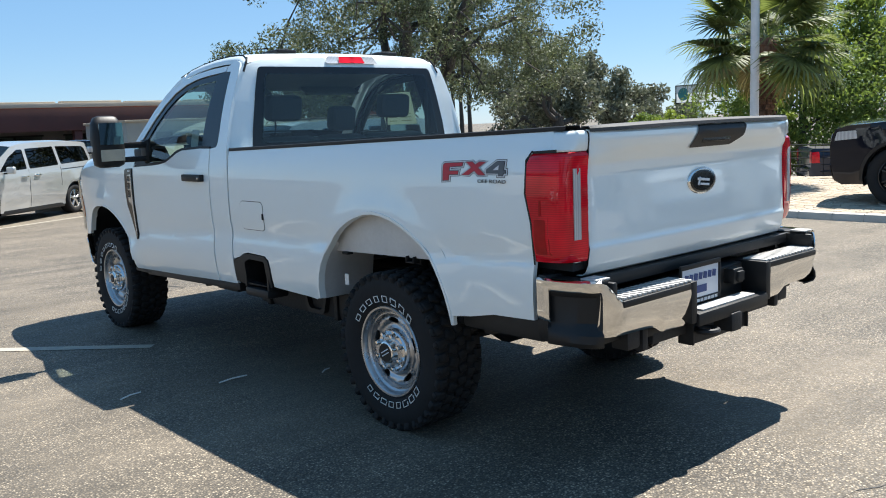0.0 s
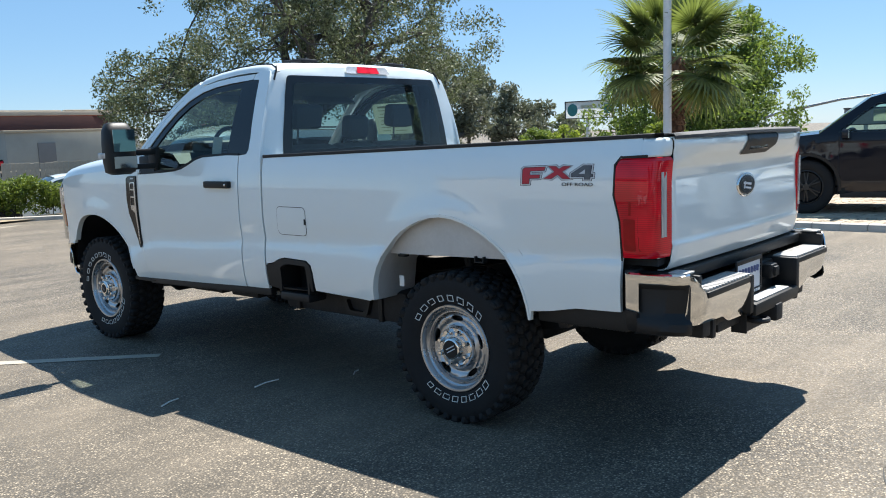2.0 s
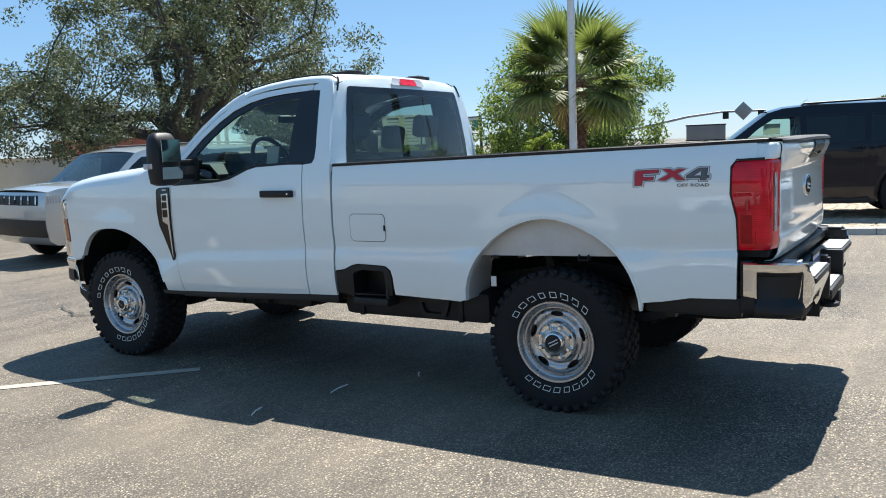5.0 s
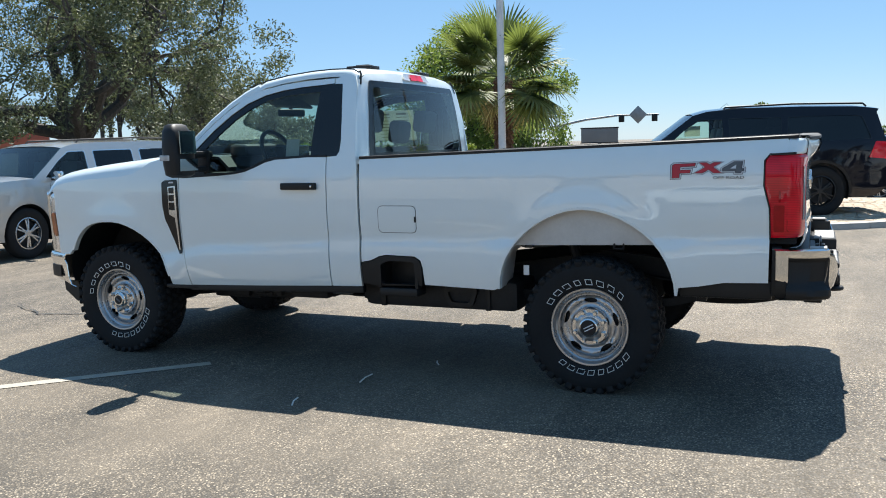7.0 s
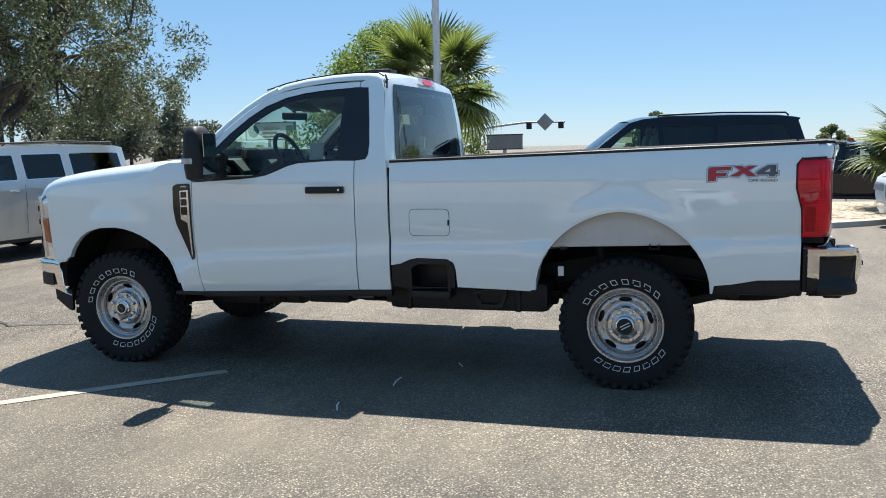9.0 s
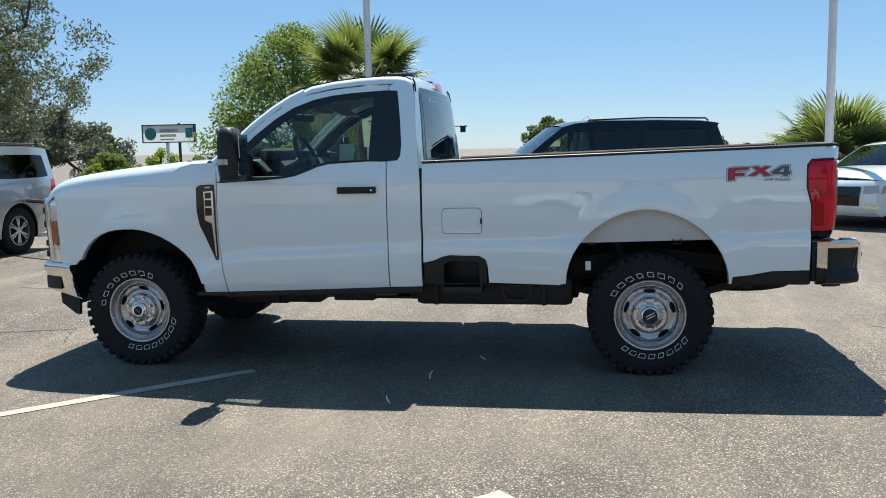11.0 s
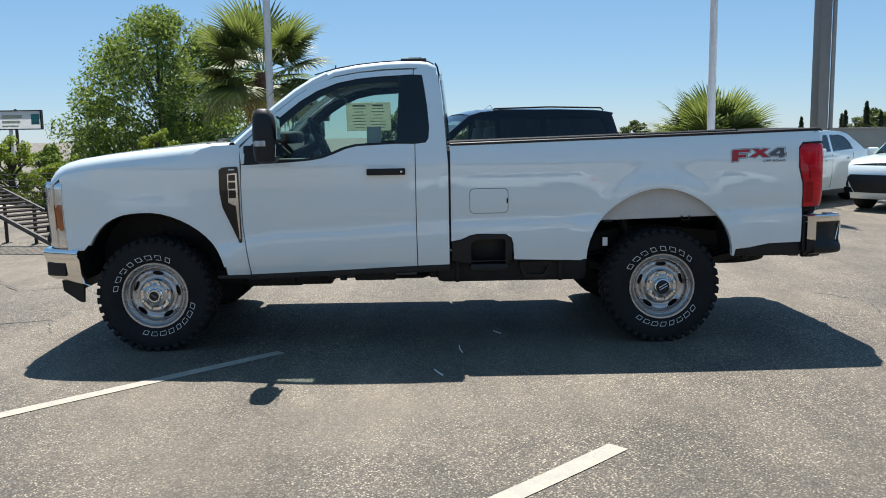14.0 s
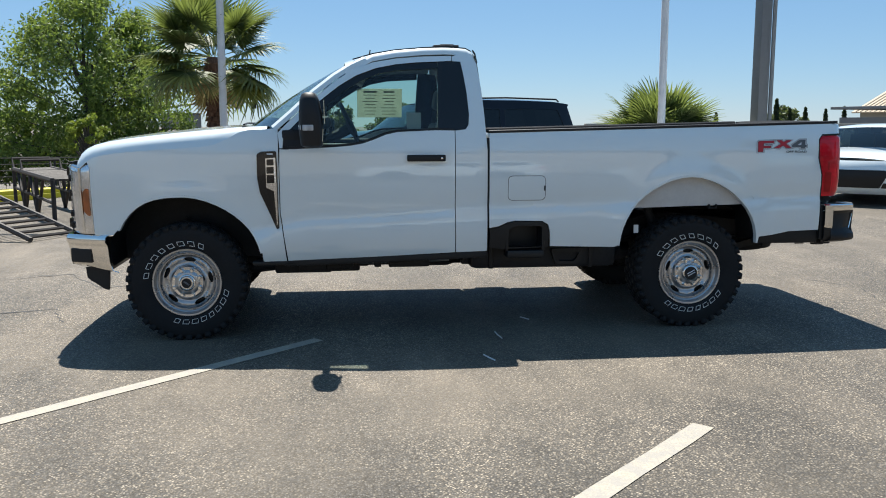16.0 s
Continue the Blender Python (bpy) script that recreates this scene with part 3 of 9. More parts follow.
# ---- the white pickup truck ----
def make_wheel(parent, x, y, front, flip, radius=0.408):
    """A wheel whose outer face looks to -x (turned round for the right side)."""
    w = holder("wheel", parent, pose(x, y, radius - 0.006, 0, 0, 180 if flip else 0))
    k = radius / 0.418
    tyre = lathe([(r * k, x) for r, x in ((0.222, 0.10), (0.232, -0.112), (0.255, -0.126), (0.30, -0.137), (0.345, -0.140), (0.375, -0.136), (0.392, -0.128),
                                         (0.402, -0.112), (0.405, -0.06), (0.405, 0.06), (0.402, 0.112), (0.392, 0.128), (0.345, 0.140), (0.262, 0.126), (0.232, 0.10))], 72)
    part("tyre", tyre, M["rubber"], w, angle=50)
    # tread: staggered blocks and shoulder lugs
    bm = bmesh.new()
    n = 38
    rnd = random.Random(5)
    for i in range(n):
        a = 2 * math.pi * i / n
        for row, (bx, bw, bl, ph, tw) in enumerate(((-0.108, 0.050, 0.046, 0, 8), (-0.045, 0.050, 0.046, 0.5, -18), (0.012, 0.046, 0.044, 0.1, 18), (0.066, 0.046, 0.046, 0.6, -15), (0.112, 0.046, 0.046, 0.3, -8))):
            b = box((bw, bl * k, 0.028), (0, 0, 0), 0.004, (0, 0, tw), 1)
            b.transform(pose(bx, 0, 0.404 * k))
            b.transform(pose(0, 0, 0, math.degrees(a + ph * 2 * math.pi / n)))
            join(bm, b)
        for sx in (-1, 1):
            b = box((0.016, 0.040 * k if i % 2 else 0.028 * k, 0.046), (sx * 0.131, 0, 0.388 * k), 0.004, (0, sx * 22, 0), 1)
            b.transform(pose(0, 0, 0, math.degrees(a)))
            join(bm, b)
    part("tread", bm, M["rubber"], w, angle=50)
    # rim barrel and lip
    q = 0.945
    part("rim", lathe([(r * q, x) for r, x in ((0.246, -0.116), (0.250, -0.122), (0.246, -0.128), (0.236, -0.127), (0.229, -0.118), (0.224, -0.098), (0.214, -0.090), (0.208, -0.094), (0.203, -0.094),
                       (0.198, -0.080), (0.196, -0.02), (0.205, 0.06), (0.246, 0.11))], 64), M["steel"], w)

    def dish(yy, zz):
        r = math.hypot(yy, zz)
        return float(np.interp(r, [0, 0.075, 0.100, 0.118, 0.138, 0.158, 0.178, 0.19], [0.120, 0.118, 0.104, 0.076, 0.072, 0.086, 0.082, 0.068]))

    rim_out = [(0.188 * math.cos(a), 0.188 * math.sin(a)) for a in (2 * math.pi * i / 56 for i in range(56))]
    holes = []
    for i in range(5):
        a0 = math.pi / 2 + (0.12 if front else 0.0) + 2 * math.pi * i / 5
        h = []
        for j in range(14):
            b = 2 * math.pi * j / 14
            rr, tt = 0.1555 + 0.0160 * math.sin(b), 0.041 * math.cos(b)
            h.append((rr * math.cos(a0) - tt * math.sin(a0), rr * math.sin(a0) + tt * math.cos(a0)))
        holes.append(h)
    part("wheel_disc", panel(rim_out, dish, holes, 0.022, 0.012), M["steel"], w, angle=45)
    part("brake_drum", lathe([(0.0, -0.045), (0.16, -0.045), (0.175, -0.03), (0.18, 0.08), (0.0, 0.08)], 40), M["under"], w)
    # centre: chrome ring, lug nuts and cap
    if front:
        part("hub", lathe([(0.0, -0.150), (0.042, -0.150), (0.046, -0.146), (0.050, -0.140), (0.056, -0.138), (0.058, -0.112), (0.066, -0.108), (0.072, -0.100)], 36), M["chrome"], w, "chrome centre ring")
        part("hub_flange", lathe([(0.060, -0.112), (0.106, -0.110), (0.114, -0.100), (0.119, -0.076)], 36), M["hub_chrome"], w)
        part("hub_cap", lathe([(0.0, -0.153), (0.032, -0.153), (0.035, -0.149)], 24), M["trim"], w, "black locking hub dial")
        dash_mark = box((0.003, 0.044, 0.012), (-0.1545, 0, 0), 0.001, (35, 0, 0), 1)
        part("dial_bar", dash_mark, M["decal_grey"], w)
    else:
        part("hub", lathe([(0.0, -0.150), (0.050, -0.150), (0.056, -0.146), (0.060, -0.125), (0.066, -0.108), (0.072, -0.100)], 36), M["chrome"], w, "chrome centre cap")
        part("hub_flange", lathe([(0.060, -0.112), (0.106, -0.110), (0.114, -0.100), (0.119, -0.076)], 36), M["hub_chrome"], w)
        part("hub_cap", lathe([(0.0, -0.1525), (0.047, -0.1525), (0.049, -0.149)], 24), M["trim"], w, "black round cap face")
        part("dial_bar", boxes(((0.003, 0.062, 0.006), (-0.154, 0, 0.009), 0.001, (-28, 0, 0), 1), ((0.003, 0.062, 0.006), (-0.154, -0.006, -0.007), 0.001, (-28, 0, 0), 1)), M["plate"], w)
    for i in range(8):
        a = 2 * math.pi * (i + 0.5) / 8
        nut = lathe([(0.0, -0.142), (0.010, -0.141), (0.0135, -0.134), (0.0145, -0.112), (0.0185, -0.108), (0.0185, -0.09)], 8)
        nut.transform(pose(0, 0.091 * math.cos(a), 0.091 * math.sin(a)))
        part("lug_nut", nut, M["chrome"], w)
    # raised sidewall lettering as hollow bars along two arcs
    for mid, step in ((62 if front else 83, 14.4), (241 if front else 261, 12.8)):
        for i in range(8):
            bm = bmesh.new()
            a = radians(mid + (i - 3.5) * step)
            hw, hh, t = (0.020, 0.023, 0.022, 0.018)[i % 4], 0.0165, 0.0036
            cut = (0.72, 1.0, 1.0, 0.6)[(i * 3 + 1) % 4]
            for bx, bz, sx, sz in ((0, hh - t / 2, 2 * hw, t), (0, -hh + t / 2, 2 * hw * cut, t), (-hw + t / 2, 0, t, 2 * hh), (hw - t / 2, hh * (1 - cut), t, 2 * hh * cut)):
                b = box((0.003, sx, sz), (-0.1385, bx, bz), 0, (0, 0, 0), 1)
                for v in b.verts:
                    v.co.y += (0.30 if mid < 180 else -0.30) * v.co.z
                    v.co.x += 0.05 * v.co.z
                b.transform(Matrix.Rotation(a - math.pi / 2, 4, "X") @ Matrix.Translation((0, 0, 0.280 * k)))
                join(bm, b)
            part("sidewall_bar", bm, M["decal_white"], w, "white hollow bar of raised tyre lettering")
    return w


def build_truck():
    T = thing("pickup_truck", "white regular-cab pickup truck with a long bed parked on asphalt", "pickup truck",
              pose(3.572, 3.455, 0, 0, 0, 0.5))

    def both(name, make, material, parent=T, label="", angle=34):
        a = part(name, make(), material, parent, label, angle)
        b = part(name, mirrored(make()), material, parent, label, angle)
        return a, b

    # the surface of the sides: half width at (y, z)
    arch_r, arch_f = (0.033, 0.60), (3.585, 0.52)

    def flare(y, z, c, r0):
        d = math.hypot(y - c[0], (z - c[1]) * 1.02)
        return 0.013 * math.exp(-((d - r0) / 0.085) ** 2)

    crease = curve_at([(-1.0, 0.948), (-0.5, 0.938), (0.4, 0.922), (1.0, 0.912), (1.5, 0.900), (1.75, 0.886), (2.33, 0.852), (2.75, 0.838), (2.95, 0.80), (3.2, 0.74), (4.2, 0.72)])
    zs = np.linspace(0.45, 1.55, 111)
    ws = np.interp(zs, [0.45, 0.54, 0.60, 0.68, 0.76, 0.84, 0.895, 0.922, 0.934, 0.96, 1.04, 1.14, 1.24, 1.32, 1.40, 1.46, 1.52], [0.950, 0.978, 0.997, 1.010, 1.0165, 1.0170, 1.0120, 1.0075, 1.0025, 1.0060, 1.0165, 1.0170, 1.0145, 1.0095, 0.9985, 0.978, 0.950])
    smooth = ws.copy()
    smooth[2:-2] = (ws[:-4] + 2 * ws[1:-3] + 3 * ws[2:-2] + 2 * ws[3:-1] + ws[4:]) / 9
    keep = np.abs(zs - 0.93) < 0.035
    SIDE_Z, SIDE_W = list(zs), list(np.where(keep, ws, smooth))

    def fx(y, z):
        k = crease(y) - 0.93
        z = z - k * math.exp(-((z - 0.93 - k) / 0.16) ** 2)
        w = float(np.interp(z, SIDE_Z, SIDE_W))
        if y < 0.6:
            w -= 0.045 * (max(0, 0.6 - y) / 1.6) ** 2
        if y > 3.3:
            w -= 0.055 * (max(0, y - 3.3) / 0.9) ** 3
        if y < 1.52:
            w += flare(y, z, arch_r, 0.525) - 0.004
        if y > 2.9:
            w += flare(y, z, arch_f, 0.500)
        return w

    # cab sides above the belt lean in
    def fc(y, z):
        if z < 1.40:
            return fx(y, z)
        b = fx(y, 1.40)
        t = (z - 1.40)
        return b - 0.16 * t - 0.30 * t * t - 0.02 * smoothstep(2.3, 3.0, y) * t * 2

    # --- bed ---
    bed = [(-0.990, 0.703), (-0.76, 0.698), (-0.62, 0.672), (-0.516, 0.662)]
    bed += arch(0.030, 0.615, 0.538, 0.530, 1.120)
    bed += [(0.588, 0.605), (0.80, 0.610), (1.055, 0.618), (1.062, 0.73), (1.075, 0.775), (1.115, 0.800), (1.316, 0.806), (1.37, 0.795), (1.43, 0.768), (1.498, 0.755), (1.498, 1.422)]
    bed += [(0.374, 1.450), (-0.50, 1.472), (-1.075, 1.487), (-1.085, 1.47), (-1.082, 1.412), (-0.985, 1.398), (-0.958, 1.372), (-0.956, 1.235), (-0.986, 1.115), (-0.993, 0.95)]
    both("bed_side", lambda: panel(bed, fx, (), 0.035, 0.022), M["white"])
    # lip of the wheel arch, turned in
    def arch_lip(c, zb, hr, hf, top, depth, f):
        pts = arch(c, zb, hr, hf, top)
        rows = [[(-(f(y, z) + 0.004), y, z) for y, z in pts],
                [(-(f(y, z) + 0.003), c + (y - c) * 0.975, zb + (z - zb) * 0.97) for y, z in pts],
                [(-(f(y, z) - depth), c + (y - c) * 0.97, zb + (z - zb) * 0.965) for y, z in pts]]
        return sheet(rows, 0.004)
    both("rear_arch_lip", lambda: arch_lip(0.030, 0.615, 0.538, 0.530, 1.120, 0.035, fx), M["white"])
    # painted inner wheelhouse and dark liner
    def house(c, r, x0, x1, zb, ztop, a0=0.0, a1=math.pi):
        rows = []
        for x in np.linspace(x0, x1, 4):
            rows.append([(x, c + r * math.cos(a), zb + (ztop - zb) * math.sin(a)) for a in np.linspace(a0, a1, 25)])
        return sheet(rows)
    both("wheelhouse", lambda: house(0.033, 0.525, -0.99, -0.60, 0.86, 1.115), M["primer"])
    both("wheelhouse_face", lambda: panel([(0.555, 0.875), (-0.49, 0.90)] + [(0.033 + 0.525 * math.cos(a), 0.88 + 0.235 * math.sin(a)) for a in np.linspace(math.pi - 0.05, 0.05, 18)], lambda y, z: 0.952 - 0.02 * smoothstep(1.0, 0.88, z), (), 0.12, 0.01), M["primer"], T, "pale painted steel inner wheelhouse")
    both("wheelhouse_bracket", lambda: boxes(((0.04, 0.060, 0.006), (-0.935, -0.17, 0.872), 0.002), ((0.04, 0.006, 0.035), (-0.935, -0.197, 0.885), 0.002), ((0.04, 0.006, 0.035), (-0.935, -0.143, 0.885), 0.002)), M["trim"])
    both("wheelhouse_clip", lambda: boxes(((0.04, 0.05, 0.016), (-0.93, 0.38, 0.872), 0.004)), M["trim"])
    both("front_splash_panel", lambda: sheet([[(-0.985, 0.56, 0.61), (-0.62, 0.60, 0.60)], [(-0.985, 0.525, 0.80), (-0.62, 0.57, 0.80)], [(-0.985, 0.44, 0.93), (-0.62, 0.47, 0.93)]], 0.004), M["primer"])
    both("rear_splash_panel", lambda: sheet([[(-0.97, -0.50, 0.655), (-0.62, -0.52, 0.60)], [(-0.97, -0.485, 0.82), (-0.62, -0.50, 0.80)], [(-0.97, -0.42, 0.97), (-0.62, -0.44, 0.95)]], 0.004), M["trim"])
    # inner bed: walls, floor, bulkhead
    both("bed_inner_wall", lambda: sheet([[(-0.86, y, 0.93) for y in (-1.12, 1.49)], [(-0.86, y, 1.40 + (0.03 if y < 0 else 0)) for y in (-1.12, 1.49)], [(-(fx(y, 1.42 + (0.045 if y < 0 else -0.006)) - 0.035), y, 1.42 + (0.045 if y < 0 else -0.006)) for y in (-1.09, 1.495)]], 0.004), M["liner"])
    part("bed_floor", box((1.74, 2.62, 0.03), (0, 0.185, 0.925)), M["liner"], T)
    part("bed_bulkhead", box((1.90, 0.025, 0.50), (0, 1.488, 1.17), 0.006), M["white"], T)
    # added blocks in the cab gap, which shorten the sunlit slit in the shadow
    both("gap_seal", lambda: boxes(((0.52, 0.036, 0.62), (-0.715, 1.503, 1.08), 0.004)), M["trim"], T, "black block added between cab and bed to stop sunlight")
    # rail caps
    def rail():
        rows = []
        for y, z in ((1.500, 1.421), (0.9, 1.436), (0.374, 1.449), (0.0, 1.459), (-0.50, 1.471), (-0.8, 1.479), (-1.085, 1.487), (-1.108, 1.4875), (-1.128, 1.488)):
            f = fx(max(y, -1.085), z) - (0.012 if y < -1.12 else 0.004 if y < -1.1 else 0.0)
            rows.append([(-(f + 0.003), y, z - 0.001), (-(f + 0.003), y, z + 0.015), (-(f - 0.002), y, z + 0.0185), (-(f - 0.085), y, z + 0.0185), (-(f - 0.095), y, z + 0.008), (-(f - 0.095), y, z - 0.03)])
        return sheet(rows, 0.003)
    both("bed_rail_cap", rail, M["trim"], T, "black plastic bed rail cap")
    # fuel door
    fd = rounded([(1.100, 0.951), (1.364, 0.951), (1.364, 1.120), (1.100, 1.120)], 0.035)
    part("fuel_door_gap", panel(rounded([(1.0965, 0.9475), (1.3675, 0.9475), (1.3675, 1.1235), (1.0965, 1.1235)], 0.038), lambda y, z: fx(y, z) + 0.0012, (), 0.08, 0), M["trim"], T)
    part("fuel_door", panel(fd, lambda y, z: fx(y, z) + 0.003, (), 0.08, 0.002), M["white"], T)
    part("fuel_door_catch", box((0.008, 0.010, 0.035), (-fx(1.1, 1.03) - 0.004, 1.104, 1.035), 0.002), M["trim"], T)
    # bed side step
    def step_pocket():
        o = [(1.072, 0.612), (1.068, 0.725), (1.082, 0.770), (1.12, 0.794), (1.314, 0.800), (1.365, 0.789), (1.425, 0.762), (1.494, 0.749), (1.494, 0.615), (1.40, 0.60)]
        hole = rounded([(1.115, 0.585 + 0.03), (1.12, 0.765), (1.30, 0.768), (1.36, 0.745), (1.36, 0.615)], 0.02)
        return panel(o, lambda y, z: fx(y, z) + 0.006, (hole,), 0.06, 0.05)
    both("step_surround", step_pocket, M["trim"], T, "black plastic surround of a bed side step")
    both("step_recess", lambda: boxes(((0.02, 0.30, 0.22), (-0.84, 1.235, 0.69), 0.005), ((0.16, 0.02, 0.2), (-0.93, 1.108, 0.69), 0.004), ((0.16, 0.02, 0.2), (-0.93, 1.37, 0.69), 0.004), ((0.16, 0.28, 0.015), (-0.93, 1.235, 0.772), 0.004)), M["trim"])
    both("step_tread", lambda: boxes(((0.15, 0.27, 0.055), (-0.945, 1.235, 0.565), 0.018)), M["trim"], T, "black rubber step tread")
    # --- tail lamps ---
    lamp_edge = curve_at([(0.945, -0.996), (1.115, -0.990), (1.235, -0.960), (1.372, -0.962), (1.402, -0.992)])
    def lamp():
        rows = []
        for z in (0.952, 0.965, 1.00, 1.06, 1.115, 1.17, 1.235, 1.30, 1.36, 1.385, 1.400):
            y0 = lamp_edge(z)
            f = fx(y0, z) + 0.004
            e = 0.012 * (smoothstep(0.975, 0.952, z) + smoothstep(1.385, 1.40, z))
            b = 0.008 * smoothstep(1.30, 1.40, z)
            rows.append([(-(f - 0.012), y0 + 0.001, z), (-(f - e), y0 - 0.008, z), (-(f - 0.006 - e), -1.075, z), (-(f - 0.016 - e), -1.118 + e, z), (-(f - 0.036 - e), -1.143 + e, z), (-(f - 0.075), -1.155 + e - b * 0.5, z), (-0.818, -1.169 + e - b, z), (-0.8135, -1.150 + e, z)])
        return sheet(rows, 0.012)
    for bm, side in ((lamp(), -1), (mirrored(lamp()), 1)):
        lp = part("tail_lamp", bm, M["red_lens"], T, "red tail lamp lens", 40)
        def strip(x0, x1, z0, z1, m, nm, out=0.004):
            b = sheet([[(x, -1.156 - 0.005 * (abs(x) < 0.86) - out - (0.0 if abs(x) < 0.90 else -0.006), z) for x in np.linspace(x0, x1, 4)] for z in np.linspace(z0, z1, 7)], 0.003)
            if side > 0:
                b = mirrored(b)
            part(nm, b, m, lp)
        strip(-0.895, -0.857, 1.045, 1.335, M["clear_lens"], "reverse_lens", 0.004)
        def inset(pts, m, nm, off=0.0065):
            b = panel(rounded(pts, 0.008), lambda y, z: fx(-0.99, z) + off - 0.14 * max(0, -1.02 - y) - 0.3 * max(0, -1.075 - y), (), 0.03, 0)
            part(nm, b if side < 0 else mirrored(b), m, lp)
        inset([(-1.036, 1.145), (-1.036, 1.208), (-1.046, 1.208), (-1.046, 1.145)], M["red_deep"], "lamp_slot")
        inset([(-1.078, 0.985), (-1.078, 1.375), (-1.094, 1.375), (-1.094, 0.985)], M["red_deep"], "lamp_rib")
        inset([(-1.012, 0.985), (-1.012, 1.130), (-1.066, 1.130), (-1.066, 0.985)], M["red_deep"], "lamp_chamber")
        gap = sheet([[(-(fx(lamp_edge(z), z) + 0.002), lamp_edge(z) + dy, z + dz) for z, dz in zip((0.945, 1.115, 1.235, 1.372, 1.404), (-0.006, 0, 0, 0, 0.006))] for dy in (0.004, -0.004)], 0.002)
        gap2 = sheet([[(-(fx(-1.0, 1.41) + 0.001), y, z) for y, z in ((-0.99, 1.408), (-1.12, 1.414))], [(-(fx(-1.0, 1.41) + 0.001), y, z) for y, z in ((-0.99, 1.398), (-1.12, 1.400))]], 0.002)
        join(gap, gap2)
        part("lamp_gasket", gap if side < 0 else mirrored(gap), M["trim"], lp)
        seat_bm = boxes(((0.10, 0.11, 0.43), (-0.87, -1.06, 1.175), 0.0))
        part("lamp_bucket", seat_bm if side < 0 else mirrored(seat_bm), M["trim"], lp)
    def post():
        rows = []
        for z, e, b in ((1.403, 0.004, 0.006), (1.410, 0.0, 0.008), (1.440, 0.0, 0.012), (1.466, 0.0, 0.012), (1.478, 0.003, 0.010), (1.484, 0.010, 0.008), (1.4855, 0.02, 0.008)):
            f = fx(-1.085, min(z, 1.47)) - e
            rows.append([(-f, -1.083, z), (-f + 0.006, -1.108 + e, z), (-f + 0.022, -1.132 + e, z), (-f + 0.05, -1.147 - b * 0.3 + e, z), (-0.86, -1.156 - b * 0.7 + e, z), (-0.8140, -1.160 - b + e, z), (-0.8130, -1.135, z)])
        return sheet(rows, 0.003)
    both("bed_rear_post", post, M["white"])
    # --- tailgate ---
    prof = [(0.882, -1.120), (0.884, -1.150), (0.895, -1.168), (0.93, -1.184), (1.00, -1.195), (1.02, -1.189), (1.06, -1.188), (1.20, -1.182), (1.30, -1.179), (1.345, -1.183), (1.375, -1.200),
            (1.41, -1.224), (1.445, -1.238), (1.470, -1.236), (1.484, -1.222), (1.488, -1.19)]
    gate_x = [-0.8115, -0.807, -0.795, -0.76, -0.70, -0.62, -0.55, -0.48, -0.4, -0.3, -0.2, -0.1, 0, 0.1, 0.2, 0.3, 0.4, 0.48, 0.55, 0.62, 0.70, 0.76, 0.795, 0.807, 0.8115]
    def dense(pts, step):
        out = []
        for (a0, b0), (a1, b1) in zip(pts, pts[1:]):
            n = max(1, round(math.hypot(a1 - a0, b1 - b0) / step))
            out += [(a0 + (a1 - a0) * i / n, b0 + (b1 - b0) * i / n) for i in range(n)]
        return out + [pts[-1]]
    def gate_y(x, z, y):
        e = 0.35 * smoothstep(0.795, 0.8115, abs(x))
        spoil = 1 - 0.55 * smoothstep(0.62, 0.80, abs(x)) * smoothstep(1.35, 1.42, z)
        base = -1.176
        return base + (y - base) * spoil + 0.02 * e + 0.016 * (abs(x) / 0.8) ** 2
    gate = part("tailgate", sheet([[(x, gate_y(x, z, y), z) for x in gate_x] for z, y in dense(prof, 0.012)], 0.004), M["white"], T, "white tailgate with a moulded upper spoiler")
    part("tailgate_cap", sheet([[(x, gate_y(x, 1.47, y) - 0.004, z + 0.008 * (1 - (x / 0.8) ** 2)) for x in gate_x] for z, y in ((1.478, -1.238), (1.492, -1.236), (1.502, -1.215), (1.502, -1.13), (1.47, -1.12))], 0.004), M["pad"], gate, "dark grey plastic tailgate cap")
    part("tailgate_inner", box((1.60, 0.02, 0.56), (0, -1.118, 1.19), 0.004), M["liner"], gate)
    hp = [(-0.150, 1.380), (0.190, 1.380), (0.280, 1.420), (0.295, 1.482), (-0.110, 1.482), (-0.122, 1.46)]
    hb = panel(rounded([(x, z) for x, z in hp], 0.012), lambda y, z: 0.0, (), 0.03, 0)
    for v in hb.verts:
        x, z = v.co.y, v.co.z
        yy = float(np.interp(z, [p[0] for p in prof], [p[1] for p in prof]))
        v.co = Vector((x, gate_y(x, z, yy) - 0.006, z))
    bmesh.ops.solidify(hb, geom=list(hb.faces), thickness=0.008)
    handle = part("tailgate_handle", hb, M["trim"], gate, "black tailgate handle panel")
    part("handle_grip", box((0.24, 0.012, 0.024), (0.05, -1.2265, 1.412), 0.005), M["gloss_trim"], handle)
    # oval badge, drawn as plain shapes
    def oval(rx, rz, depth, y0):
        b = lathe([(0.0, 0.0), (0.9, 0.0), (1.0, 0.35), (1.0, 1.0)], 40)
        for v in b.verts:
            v.co = Vector((v.co.y * rx, y0 + v.co.x * depth, v.co.z * rz))
        return b
    badge = part("oval_badge", oval(0.118, 0.062, 0.009, -1.1895), M["chrome"], gate, "chrome oval badge with a dark blue field")
    b2 = oval(0.103, 0.050, 0.004, -1.1915)
    b2.transform(Matrix.Translation((0, 0, 1.222)))
    badge.data.transform(Matrix.Translation((0, 0, 1.222)))
    part("badge_field", b2, M["gloss_trim"], badge)
